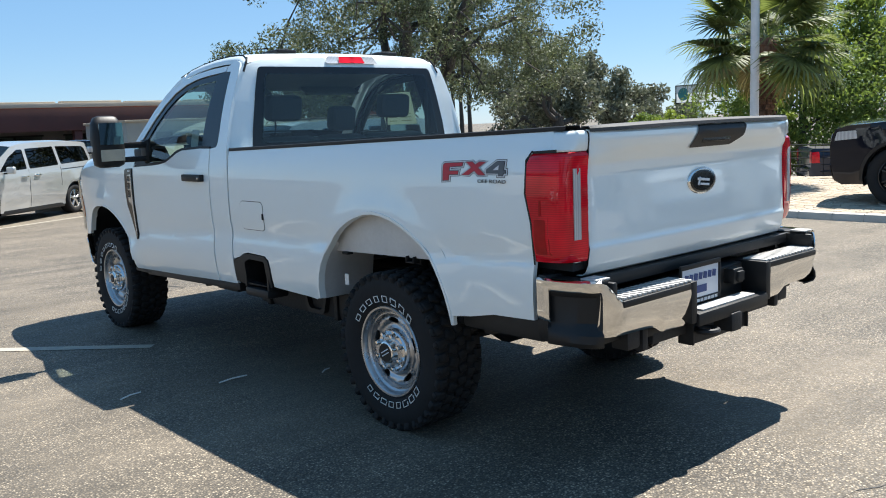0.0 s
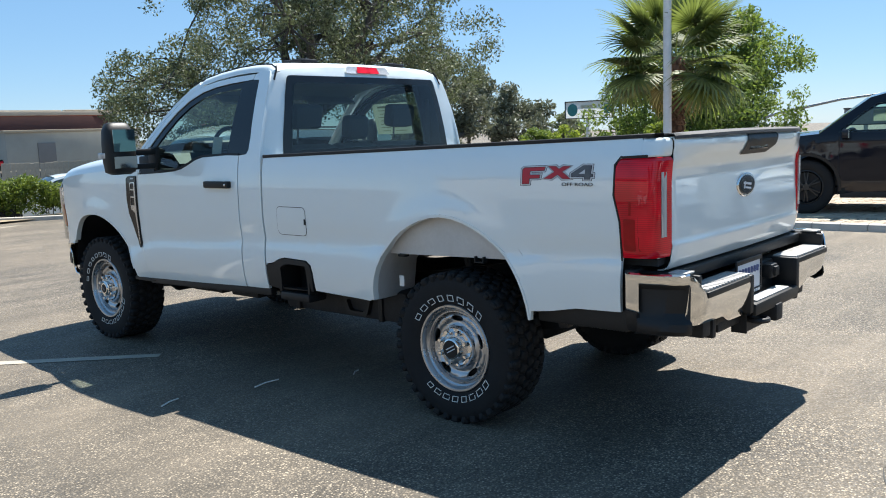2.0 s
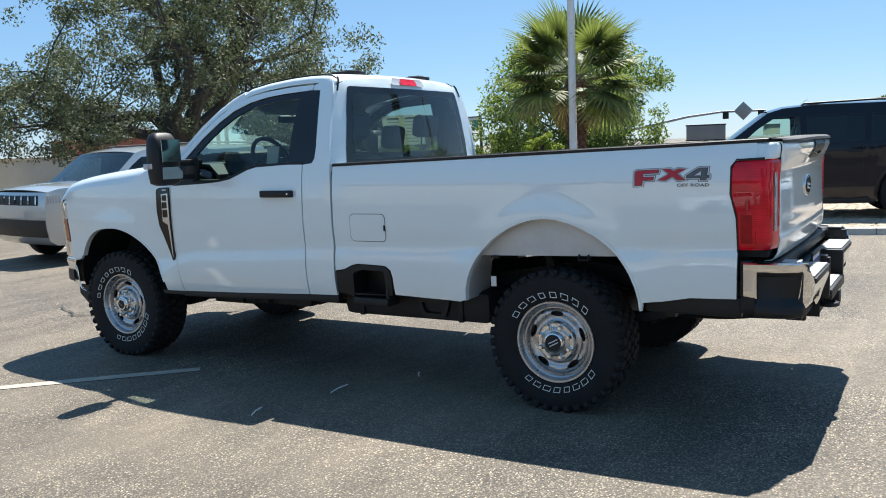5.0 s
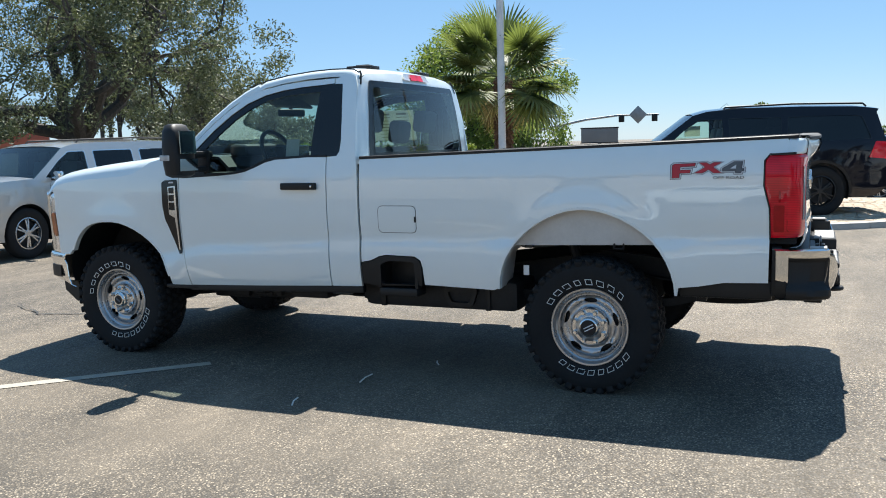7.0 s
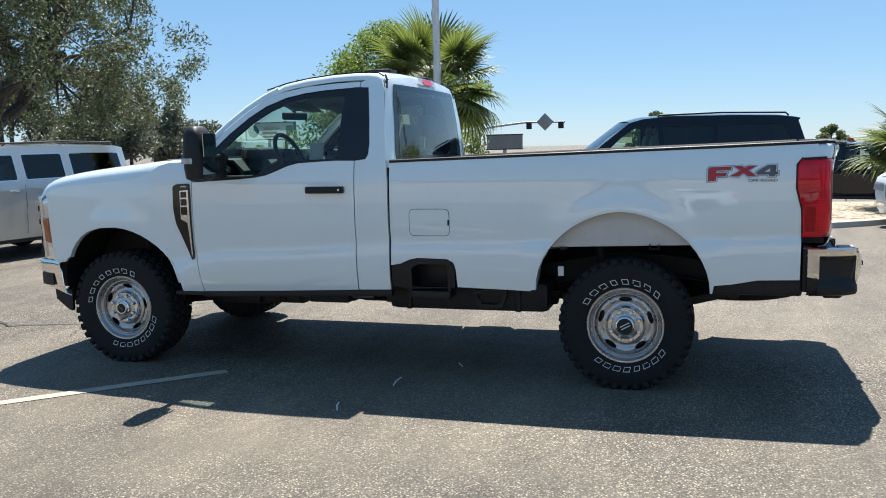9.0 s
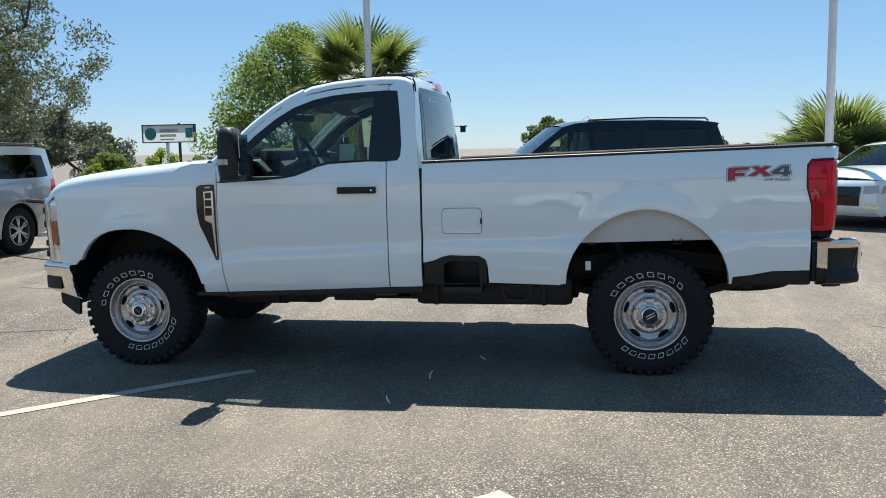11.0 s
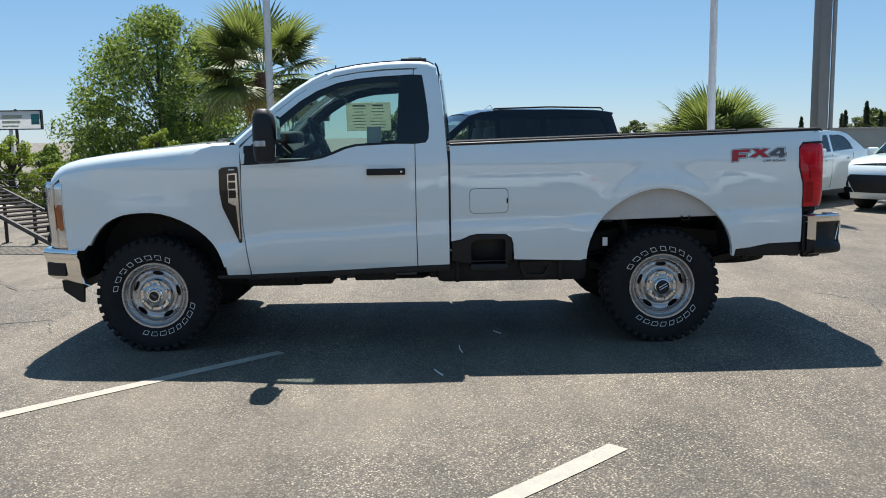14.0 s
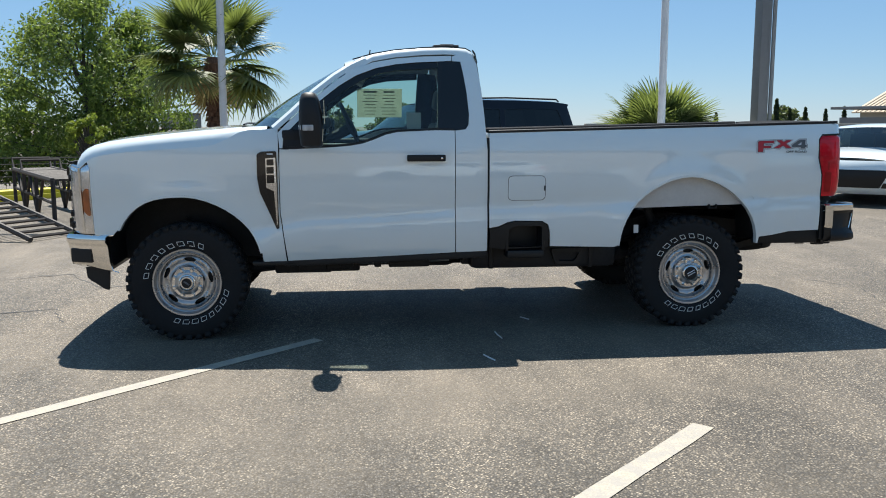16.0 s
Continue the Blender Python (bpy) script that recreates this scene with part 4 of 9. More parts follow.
    part("badge_bars", boxes(((0.10, 0.003, 0.012), (0, -1.193, 1.228), 0.001, (0, 6, 0), 1), ((0.075, 0.003, 0.010), (0.01, -1.193, 1.205), 0.001, (0, 6, 0), 1), ((0.012, 0.003, 0.04), (-0.035, -1.193, 1.222), 0.001, (0, 25, 0), 1)), M["plate"], badge)
    # --- rear bumper ---
    def bumper_face(x):
        a = abs(x)
        return -1.355 + 0.20 * smoothstep(0.78, 1.06, a) ** 1.5 + 0.01 * a
    def chrome_section(x0, x1, ztop, zbot, n=12):
        rows = []
        xs = np.linspace(x0, x1, n)
        for s in range(7):
            row = []
            for x in xs:
                t = s / 6
                z = ztop(x) + (zbot(x) - ztop(x)) * t
                y = bumper_face(x) + 0.034 * t - 0.004 * math.sin(math.pi * t) + (0.008 if s == 0 else 0) + (0.012 if s == 6 else 0)
                row.append((x, y, z))
            rows.append(row)
        return sheet(rows, 0.006)
    bump = holder("rear_bumper", T)
    tagged(bump, "chrome rear step bumper with black pads")
    for sg in (-1, 1):
        mk = (lambda b: b) if sg < 0 else mirrored
        face_top = curve_at([(0.34, 0.792), (0.80, 0.800), (0.835, 0.812), (0.875, 0.872), (0.90, 0.886)])
        face_bot = curve_at([(0.34, 0.610), (0.50, 0.614), (0.525, 0.622), (0.56, 0.644), (0.62, 0.648), (0.90, 0.655)])
        part("bumper_face", mk(chrome_section(-0.90, -0.345, lambda x: face_top(-x), lambda x: face_bot(-x), 30)), M["chrome"], bump)
        # wrap-round chrome brow and leg framing the black corner step
        WX = [-0.90, -0.928, -0.950, -0.966, -0.976, -0.982, -0.985, -0.986]
        WY = [bumper_face(-0.90), -1.280, -1.245, -1.205, -1.16, -1.115, -1.075, -1.028]
        def wrap(a):
            u = a * 7
            return float(np.interp(u, range(8), WX)), float(np.interp(u, range(8), WY))
        rows = []
        for t in range(15):
            x, y = wrap(t / 14)
            rows.append([(x + 0.035, y + 0.022, 0.890), (x + 0.012, y + 0.008, 0.892), (x, y + 0.001, 0.885), (x, y, 0.856), (x + 0.004, y + 0.003, 0.846), (x + 0.018, y + 0.010, 0.842)])
        part("corner_brow", mk(sheet(rows, 0.005)), M["chrome"], bump)
        rows = []
        for t in range(5):
            x, y = wrap(0.80 + 0.20 * t / 4)
            low = 0.712 + 0.012 * (t / 4)
            rows.append([(x, y, 0.860), (x, y, 0.76), (x, y, low + 0.02), (x + 0.006, y, low), (x + 0.025, y, low - 0.004)])
        part("corner_leg", mk(sheet(rows, 0.005)), M["chrome"], bump)
        rows = []
        for t in range(13):
            a = t / 12 * 0.83
            x, y = wrap(a)
            deep = 0.020 * smoothstep(0.0, 0.10, a) * smoothstep(0.83, 0.76, a)
            out = 0.018 * math.exp(-((a - 0.22) / 0.30) ** 2)
            rows.append([(x + 0.006, y + 0.004, 0.850), (x + 0.4 * deep, y + 0.4 * deep, 0.838), (x + deep, y + deep, 0.822), (x + deep + 0.004, y + deep + 0.004, 0.715), (x + 0.6 * deep, y + 0.6 * deep, 0.690),
                         (x + 0.002, y + 0.002 - out, 0.672), (x - 0.002, y - out, 0.640), (x + 0.006, y + 0.006 - out, 0.622), (x + 0.05, y + 0.04 - out, 0.606)])
        part("corner_step", mk(sheet(rows, 0.006)), M["trim"], bump, "black plastic bumper corner step")
        rows = []
        for t in range(5):
            x, y = wrap(0.83 + 0.17 * t / 4)
            rows.append([(x + 0.004, y, 0.716), (x + 0.004, y, 0.66), (x + 0.02, y, 0.625), (x + 0.06, y, 0.61)])
        part("corner_skirt", mk(sheet(rows, 0.006)), M["trim"], bump)
        part("corner_top", mk(boxes(((0.11, 0.20, 0.03), (-0.905, -1.125, 0.872), 0.012), ((0.08, 0.10, 0.03), (-0.875, -1.235, 0.874), 0.006))), M["trim"], bump)
        part("corner_tread", mk(box((0.085, 0.085, 0.008), (-0.868, -1.240, 0.893), 0.003)), M["tread_pad"], bump)
        tread = boxes(*[((0.021, 0.125, 0.012), (-0.800 + i * 0.0335, -1.275, 0.811), 0.004) for i in range(15)])
        part("step_ribs", mk(tread), M["tread_pad"], bump, "ribbed step pad")
        part("step_deck", mk(boxes(((0.52, 0.17, 0.03), (-0.56, -1.262, 0.790), 0.008), ((0.03, 0.16, 0.09), (-0.835, -1.235, 0.835), 0.010), ((0.045, 0.15, 0.19), (-0.322, -1.275, 0.715), 0.010))), M["trim"], bump)
        part("bumper_bracket", mk(boxes(((0.09, 0.09, 0.09), (-0.64, -1.215, 0.60), 0.014), ((0.04, 0.10, 0.11), (-0.565, -1.215, 0.59), 0.012), ((0.13, 0.08, 0.05), (-0.48, -1.215, 0.61), 0.012))), M["under"], bump)
    both("bumper_gap_filler", lambda: box((0.10, 0.05, 0.27), (-0.905, -1.03, 0.765), 0.01), M["trim"], bump)
    part("bumper_beam", boxes(((1.60, 0.10, 0.20), (0, -1.17, 0.70), 0.01)), M["trim"], bump)
    part("centre_step", boxes(((0.60, 0.11, 0.03), (0, -1.30, 0.648), 0.008), ((0.60, 0.03, 0.06), (0, -1.345, 0.632), 0.012)), M["trim"], bump)
    part("centre_step_pad", box((0.45, 0.07, 0.008), (-0.02, -1.308, 0.667), 0.002), M["tread_pad"], bump)
    part("plug_socket", boxes(((0.085, 0.06, 0.075), (0.17, -1.25, 0.755), 0.01), ((0.05, 0.02, 0.05), (0.17, -1.285, 0.755), 0.006)), M["trim"], bump)
    part("gate_gap_panel", box((1.62, 0.10, 0.05), (0, -1.14, 0.856), 0.008), M["trim"], bump)
    part("hitch_receiver", boxes(((0.09, 0.16, 0.09), (0, -1.29, 0.575), 0.014), ((1.0, 0.07, 0.06), (0, -1.22, 0.575), 0.012), ((0.46, 0.012, 0.10), (0.0, -1.27, 0.545), 0.004), ((0.012, 0.08, 0.10), (-0.235, -1.25, 0.545), 0.003), ((0.012, 0.08, 0.10), (0.235, -1.25, 0.545), 0.003)), M["under"], bump)
    loop = lathe([(0.045 + 0.014 * math.cos(a), 0.014 * math.sin(a)) for a in (2 * math.pi * i / 8 for i in range(8))], 20, True)
    loop.transform(pose(-0.19, -1.33, 0.565, 0, 90, 0))
    part("chain_loop", loop, M["under"], bump)
    px, py = -0.12, 0.045
    plate = part("licence_plate", box((0.305, 0.008, 0.155), (px, -1.292 + py, 0.765), 0.003), M["plate"], bump, "pale dealer plate in a dark frame with plain bars")
    part("plate_frame", boxes(((0.33, 0.012, 0.022), (px, -1.296 + py, 0.848), 0.003), ((0.33, 0.012, 0.026), (px, -1.296 + py, 0.684), 0.003), ((0.012, 0.012, 0.17), (px - 0.16, -1.296 + py, 0.765), 0.003), ((0.012, 0.012, 0.17), (px + 0.16, -1.296 + py, 0.765), 0.003)), M["trim"], plate)
    part("plate_bars", boxes(*[((0.028, 0.002, 0.032), (px - 0.115 + i * 0.038, -1.2975 + py, 0.795), 0.0, (0, 8, 0), 1) for i in range(7)], ((0.10, 0.002, 0.035), (px, -1.2975 + py, 0.735), 0.0, (0, 0, 0), 1)), M["ink_blue"], plate)
    part("frame_bars", boxes(*[((0.022, 0.002, 0.014), (px - 0.12 + i * 0.03, -1.3035 + py, 0.684), 0.0, (0, 0, 0), 1) for i in range(9)]), M["decal_white"], plate)
    # --- cab ---
    corner = [(1.512, 0.590), (1.733, 0.585), (1.738, 0.92), (1.738, 1.438), (1.665, 1.446), (1.646, 1.475), (1.640, 1.55), (1.652, 1.70), (1.668, 1.82), (1.684, 1.918), (1.742, 1.921), (1.742, 1.955), (1.66, 1.985), (1.60, 1.968),
              (1.572, 1.90), (1.548, 1.72), (1.533, 1.55), (1.524, 1.42), (1.514, 1.30)]
    both("cab_corner", lambda: panel(corner, fc, (), 0.05, 0.02), M["white"])
    door = [(1.740, 0.585), (2.30, 0.562), (2.905, 0.543), (2.925, 0.70), (2.948, 0.88), (2.948, 1.20), (2.945, 1.315), (2.93, 1.312), (2.90, 1.311), (2.60, 1.325), (2.47, 1.335), (2.38, 1.350), (2.30, 1.378), (2.22, 1.410), (2.14, 1.428), (1.88, 1.440), (1.744, 1.438), (1.744, 0.92)]
    doors = both("door", lambda: panel(door, lambda y, z: fc(y, z) + 0.003, (), 0.035, 0.02), M["white"], T, "white front door")
    frame_o = [(2.945, 1.32), (2.955, 1.425), (2.86, 1.52), (2.70, 1.668), (2.56, 1.778), (2.44, 1.855), (2.30, 1.908), (2.14, 1.936), (1.95, 1.952), (1.748, 1.958), (1.748, 1.924), (1.80, 1.920), (2.0, 1.910), (2.14, 1.896), (2.28, 1.868), (2.42, 1.815), (2.54, 1.742), (2.68, 1.632), (2.82, 1.50), (2.918, 1.402), (2.925, 1.32)]
    both("door_window_frame", lambda: panel(frame_o, lambda y, z: fc(y, z) + 0.002, (), 0.05, 0.03), M["white"])
    pil = [(1.646, 1.478), (1.668, 1.449), (1.716, 1.443), (1.865, 1.445), (1.845, 1.92), (1.80, 1.922), (1.686, 1.916), (1.668, 1.82), (1.652, 1.70), (1.641, 1.55)]
    both("b_pillar_trim", lambda: panel(rounded(pil, 0.01), lambda y, z: fc(y, z) - 0.002, (), 0.06, 0.03), M["gloss_trim"], T, "gloss black pillar trim")
    belt = [(2.925, 1.312), (2.60, 1.326), (2.47, 1.336), (2.38, 1.351), (2.30, 1.379), (2.22, 1.411), (2.14, 1.429), (1.88, 1.441), (1.744, 1.439), (1.744, 1.452), (1.88, 1.455), (2.15, 1.444), (2.235, 1.425), (2.31, 1.394), (2.385, 1.367), (2.47, 1.352), (2.60, 1.343), (2.90, 1.330)]
    both("window_seal", lambda: panel(belt, lambda y, z: fc(y, z) + 0.004, (), 0.08, 0.02), M["trim"])
    win = [(2.92, 1.325), (2.60, 1.335), (2.47, 1.345), (2.38, 1.360), (2.30, 1.388), (2.22, 1.418), (2.14, 1.438), (1.86, 1.448), (1.842, 1.905), (2.0, 1.905), (2.14, 1.890), (2.28, 1.862), (2.42, 1.809), (2.54, 1.736), (2.68, 1.626), (2.82, 1.494), (2.905, 1.408)]
    both("door_glass", lambda: panel(win, lambda y, z: fc(y, z) - 0.012, (), 0.1, 0), M["glass"], T, "clear green-tinted door glass")
    band = [(2.925, 1.42), (2.84, 1.515), (2.70, 1.648), (2.56, 1.758), (2.43, 1.832), (2.285, 1.884), (2.14, 1.912), (1.85, 1.924), (1.85, 1.87), (2.12, 1.855), (2.26, 1.828), (2.39, 1.775), (2.51, 1.702), (2.64, 1.597), (2.78, 1.468), (2.86, 1.38)]
    both("glass_run", lambda: panel(band, lambda y, z: fc(y, z) - 0.006, (), 0.1, 0.02), M["gloss_trim"])
    for d, sg in zip(doors, (-1, 1)):
        mk = (lambda b: b) if sg < 0 else mirrored
        hd = part("door_handle", mk(boxes(((0.026, 0.268, 0.046), (-fx(1.95, 1.25) - 0.022, 1.945, 1.250), 0.010), ((0.03, 0.05, 0.03), (-fx(1.95, 1.25) - 0.006, 2.05, 1.25), 0.008), ((0.03, 0.06, 0.046), (-fx(1.95, 1.25) - 0.010, 1.842, 1.250), 0.008))), M["trim"], d, "black door handle")
        part("key_barrel", mk(box((0.004, 0.014, 0.014), (-fx(1.95, 1.25) - 0.036, 1.838, 1.250), 0.003)), M["chrome"], hd)
    # roof, rear header, back panel
    def roof_edge(y):
        return fc(y, float(np.interp(y, [1.58, 1.66, 1.9, 2.14, 2.30, 2.44, 2.56], [1.965, 1.987, 1.962, 1.945, 1.915, 1.862, 1.785])))
    ry = [1.585, 1.60, 1.64, 1.70, 1.80, 1.95, 2.14, 2.30, 2.44, 2.50]
    rz = [1.960, 1.985, 2.006, 2.012, 2.014, 2.008, 1.990, 1.962, 1.920, 1.898]
    rows = []
    for y, z in zip(ry, rz):
        e = roof_edge(max(y, 1.6))
        drop = 0.034 * smoothstep(2.28, 2.50, y)
        rows.append([(s * e * k, y - 0.25 * drop * k, z + c - drop * smoothstep(0.80, 0.97, k)) for s, k, c in ((-1, 1.0, -0.045), (-1, 0.992, -0.020), (-1, 0.965, 0.002), (-1, 0.90, 0.014), (-1, 0.7, 0.024), (-1, 0.35, 0.032), (0, 0, 0.035), (1, 0.35, 0.032), (1, 0.7, 0.024), (1, 0.90, 0.014), (1, 0.965, 0.002), (1, 0.992, -0.020), (1, 1.0, -0.045))])
    part("roof", sheet(rows, 0.004), M["white"], T, "white cab roof", 50)
    part("headliner", sheet([[(x, y, z - 0.055) for x in (-0.70, 0, 0.70)] for y, z in zip(ry[2:], rz[2:])], 0.01), M["headliner"], T)
    both("roof_seam", lambda: tube([(-(roof_edge(y)) * 0.945, y, z + 0.009) for y, z in zip(ry[1:-1], rz[1:-1])], 0.005, 6), M["trim"])
    # A pillars
    both("a_pillar", lambda: sheet([[(-fc(y, z) * a, y + d, z + h) for a, d, h in ((1.0, -0.005, 0.0), (0.992, 0.012, 0.022), (0.965, 0.026, 0.034), (0.925, 0.03, 0.03))] for y, z in ((2.975, 1.435), (2.86, 1.535), (2.70, 1.683), (2.56, 1.792), (2.44, 1.868), (2.34, 1.915))], 0.006), M["white"])
    ws = []
    for t in np.linspace(0, 1, 8):
        yc, zc = 3.235 + (2.475 - 3.235) * t, 1.458 + (1.936 - 1.458) * t + 0.026 * math.sin(math.pi * t)
        ye, ze = 2.99 + (2.42 - 2.99) * t, 1.44 + (1.885 - 1.44) * t + 0.012 * math.sin(math.pi * t)
        w = 0.875 - 0.135 * t
        ws.append([(s * w, yc + (ye - yc) * s * s, zc + (ze - zc) * s ** 4) for s in np.linspace(-1, 1, 15)])
    part("windscreen", sheet(ws), M["glass"], T, "tinted laminated windscreen")
    part("windscreen_band", sheet([[(p[0] * 0.99, p[1] - 0.006, p[2] - 0.004) for p in row] for row in ws[-2:]]), M["gloss_trim"], T)
    part("windscreen_lower_band", sheet([[(p[0] * 0.99, p[1] - 0.006, p[2] - 0.004) for p in row] for row in ws[:2]]), M["gloss_trim"], T)
    # back of the cab: painted frame around the rear window
    def back_y(z, x=0.0):
        return float(np.interp(z, [1.0, 1.30, 1.42, 1.55, 1.72, 1.90, 1.965, 1.99], [1.512, 1.514, 1.524, 1.533, 1.548, 1.572, 1.585, 1.60])) + 0.3 * max(0, z - 1.99) - 0.045 * (1 - (x / 0.9) ** 2)
    def half_at(z):
        return fc(1.55, z) - 0.02
    def back_panel(outline, holes, off, step=0.06, fl=0.02):
        b = panel(outline, lambda y, z: 0.0, holes, step, 0)
        for v in b.verts:
            x, z = v.co.y, v.co.z
            v.co = Vector((x, back_y(z, x) - off, z))
        if fl:
            bmesh.ops.solidify(b, geom=list(b.faces), thickness=fl)
        return b
    outer = [(-half_at(z) - 0.018, z) for z in (1.10, 1.42, 1.55, 1.70, 1.85, 1.94)] + [(-0.70, 1.985), (-0.35, 2.006), (0.35, 2.006), (0.70, 1.985)] + [(half_at(z) + 0.018, z) for z in (1.94, 1.85, 1.70, 1.55, 1.42, 1.10)]
    inner = rounded([(-0.815, 1.30), (-0.785, 1.55), (-0.735, 1.80), (-0.700, 1.932), (0.700, 1.932), (0.735, 1.80), (0.785, 1.55), (0.815, 1.30)], 0.03)
    part("cab_back", back_panel(outer, (inner,), 0.0), M["white"], T)
    glass_o = rounded([(-0.83, 1.29), (-0.80, 1.55), (-0.75, 1.80), (-0.712, 1.942), (0.712, 1.942), (0.75, 1.80), (0.80, 1.55), (0.83, 1.29)], 0.03)
    glass_i = rounded([(-0.745, 1.46), (-0.725, 1.60), (-0.69, 1.80), (-0.668, 1.895), (0.668, 1.895), (0.69, 1.80), (0.725, 1.60), (0.745, 1.46)], 0.03)
    part("rear_window_border", back_panel(glass_o, (glass_i,), 0.004, 0.12, 0.006), M["gloss_trim"], T, "black ceramic border of the rear window")
    part("rear_window", back_panel(rounded([(-0.75, 1.455), (-0.73, 1.60), (-0.695, 1.80), (-0.672, 1.90), (0.672, 1.90), (0.695, 1.80), (0.73, 1.60), (0.75, 1.455)], 0.03), (), 0.006, 0.12, 0), M["back_glass"], T, "tinted rear window")
    brake = part("high_brake_lamp", back_panel(rounded([(-0.205, 1.966), (0.205, 1.966), (0.185, 2.016), (-0.185, 2.016)], 0.012), (), 0.012, 0.05, 0.02), M["clear_lens"], T, "clear and red high brake lamp")
    part("brake_lens", back_panel([(-0.105, 1.969), (0.105, 1.969), (0.092, 2.013), (-0.092, 2.013)], (), 0.018, 0.05, 0.006), M["red_lens"], brake)
    both("back_seam", lambda: tube([(-half_at(z) * 0.99 + 0.004, back_y(z, half_at(z)) + 0.0, z + 0.01) for z in (1.90, 1.94, 1.965, 1.99)], 0.007, 6), M["trim"])
    # low roof markers
    for sg in (-1, 1):
        part("roof_marker", boxes(((0.15, 0.19, 0.028), (sg * 0.43, 1.745, 2.048), 0.010), ((0.07, 0.10, 0.012), (sg * 0.43, 1.735, 2.064), 0.004)), M["trim"], T, "black low roof-top marker housing")
    part("aerial", tube([(-0.60, 2.32, 1.95), (-0.60, 2.31, 2.01)], 0.005, 6), M["trim"], T)
    # --- fenders, hood, nose ---
    FRONT_ARCH = arch(3.585, 0.545, 0.512, 0.50, 1.007, 1.65, 22, 2.9)
    fend = [(2.915, 0.541), (3.06, 0.541)]
    fend += FRONT_ARCH[:-3]
    fend += [(4.075, 0.735), (4.196, 0.735), (4.203, 0.90), (4.206, 1.06), (4.206, 1.19), (4.225, 1.232), (4.180, 1.262), (4.04, 1.288), (3.85, 1.306), (3.66, 1.318), (3.48, 1.330), (3.38, 1.345), (3.30, 1.380), (3.22, 1.425), (3.14, 1.446), (2.956, 1.452), (2.954, 1.20), (2.954, 0.88), (2.932, 0.70)]
    both("fender", lambda: panel(fend, fx, (), 0.035, 0.022), M["white"])
    both("front_arch_lip", lambda: sheet([[(-(fx(y, z) + 0.004), y, z) for y, z in FRONT_ARCH[1:-3]], [(-(fx(y, z) + 0.003), 3.585 + (y - 3.585) * 0.975, 0.545 + (z - 0.545) * 0.97) for y, z in FRONT_ARCH[1:-3]], [(-(fx(y, z) - 0.035), 3.585 + (y - 3.585) * 0.97, 0.545 + (z - 0.545) * 0.965) for y, z in FRONT_ARCH[1:-3]]], 0.004), M["white"])
    both("front_wheelhouse", lambda: house(3.585, 0.52, -0.935, -0.52, 0.62, 1.03, -0.25, math.pi + 0.2), M["trim"])
    shoulder = curve_at([(2.95, 1.452), (3.14, 1.446), (3.22, 1.425), (3.30, 1.380), (3.38, 1.345), (3.48, 1.330), (3.66, 1.318), (3.85, 1.306), (4.04, 1.288), (4.18, 1.262), (4.225, 1.232), (4.30, 1.16)])
    crest = curve_at([(3.03, 1.472), (3.28, 1.465), (3.50, 1.447), (3.66, 1.431), (3.85, 1.408), (4.04, 1.382), (4.15, 1.358), (4.22, 1.330), (4.27, 1.285), (4.295, 1.225)])
    rows = []
    for y in (3.03, 3.14, 3.22, 3.30, 3.38, 3.48, 3.66, 3.83, 3.95, 4.08, 4.17, 4.225, 4.26, 4.285):
        s0 = shoulder(y)
        f = fx(min(y, 4.21), s0) - 0.002
        c0 = crest(y)
        half = [(1.0, 0.0), (0.985, 0.35), (0.955, 0.70), (0.90, 0.88), (0.82, 0.94), (0.70, 0.86), (0.55, 0.92), (0.30, 1.08), (0.0, 1.14)]
        bow = 0.09 * smoothstep(3.6, 4.2, y)
        left = [(-f * k, y + bow * (1 - k * k), s0 + (c0 - s0) * h) for k, h in half]
        rows.append(left + [(-x, yy, zz) for x, yy, zz in reversed(left[:-1])])
    part("hood", sheet(rows, 0.004), M["white"], T, "white sculpted hood", 45)
    part("cowl", sheet([[(x, y + 0.06 * (1 - (x / 0.9) ** 2), z) for x in np.linspace(-0.92, 0.92, 9)] for y, z in ((3.20, 1.470), (3.08, 1.448), (2.92, 1.43))], 0.004), M["trim"], T)
    for wx in (-0.45, 0.25):
        part("wiper", tube([(wx, 3.235, 1.478), (wx + 0.25, 3.235, 1.488), (wx + 0.55, 3.21, 1.487)], 0.008, 6), M["trim"], T)
    # headlamps
    hl_edge = curve_at([(0.742, 4.200), (0.90, 4.207), (1.06, 4.210), (1.20, 4.211)])
    def headlamp():
        rows = []
        for z in (0.745, 0.76, 0.90, 1.04, 1.16, 1.195, 1.212):
            y0 = hl_edge(z)
            f = fx(y0, z)
            e = 0.01 * (z < 0.75 or z > 1.20)
            rows.append([(-(f - 0.004), y0, z), (-(f - 0.010 - e), y0 + 0.05, z), (-(f - 0.026 - e), y0 + 0.092, z), (-(f - 0.07 - e), y0 + 0.140 - e, z), (-(f - 0.16), y0 + 0.175 - e, z), (-(f - 0.30), y0 + 0.195 - e, z)])
        return sheet(rows, 0.008)
    for sg in (-1, 1):
        mk = (lambda b: b) if sg < 0 else mirrored
        h = part("headlamp", mk(headlamp()), M["head_lens"], T, "clear headlamp with an amber side marker")
        am = panel(rounded([(4.218, 0.868), (4.236, 0.868), (4.262, 0.90), (4.262, 1.03), (4.240, 1.055), (4.220, 1.050)], 0.008), lambda y, z: fx(4.207, z) + 0.003 - 0.16 * max(0, y - 4.21), (), 0.03, 0.012)
        part("side_marker", mk(am), M["amber"], h, "amber side marker")
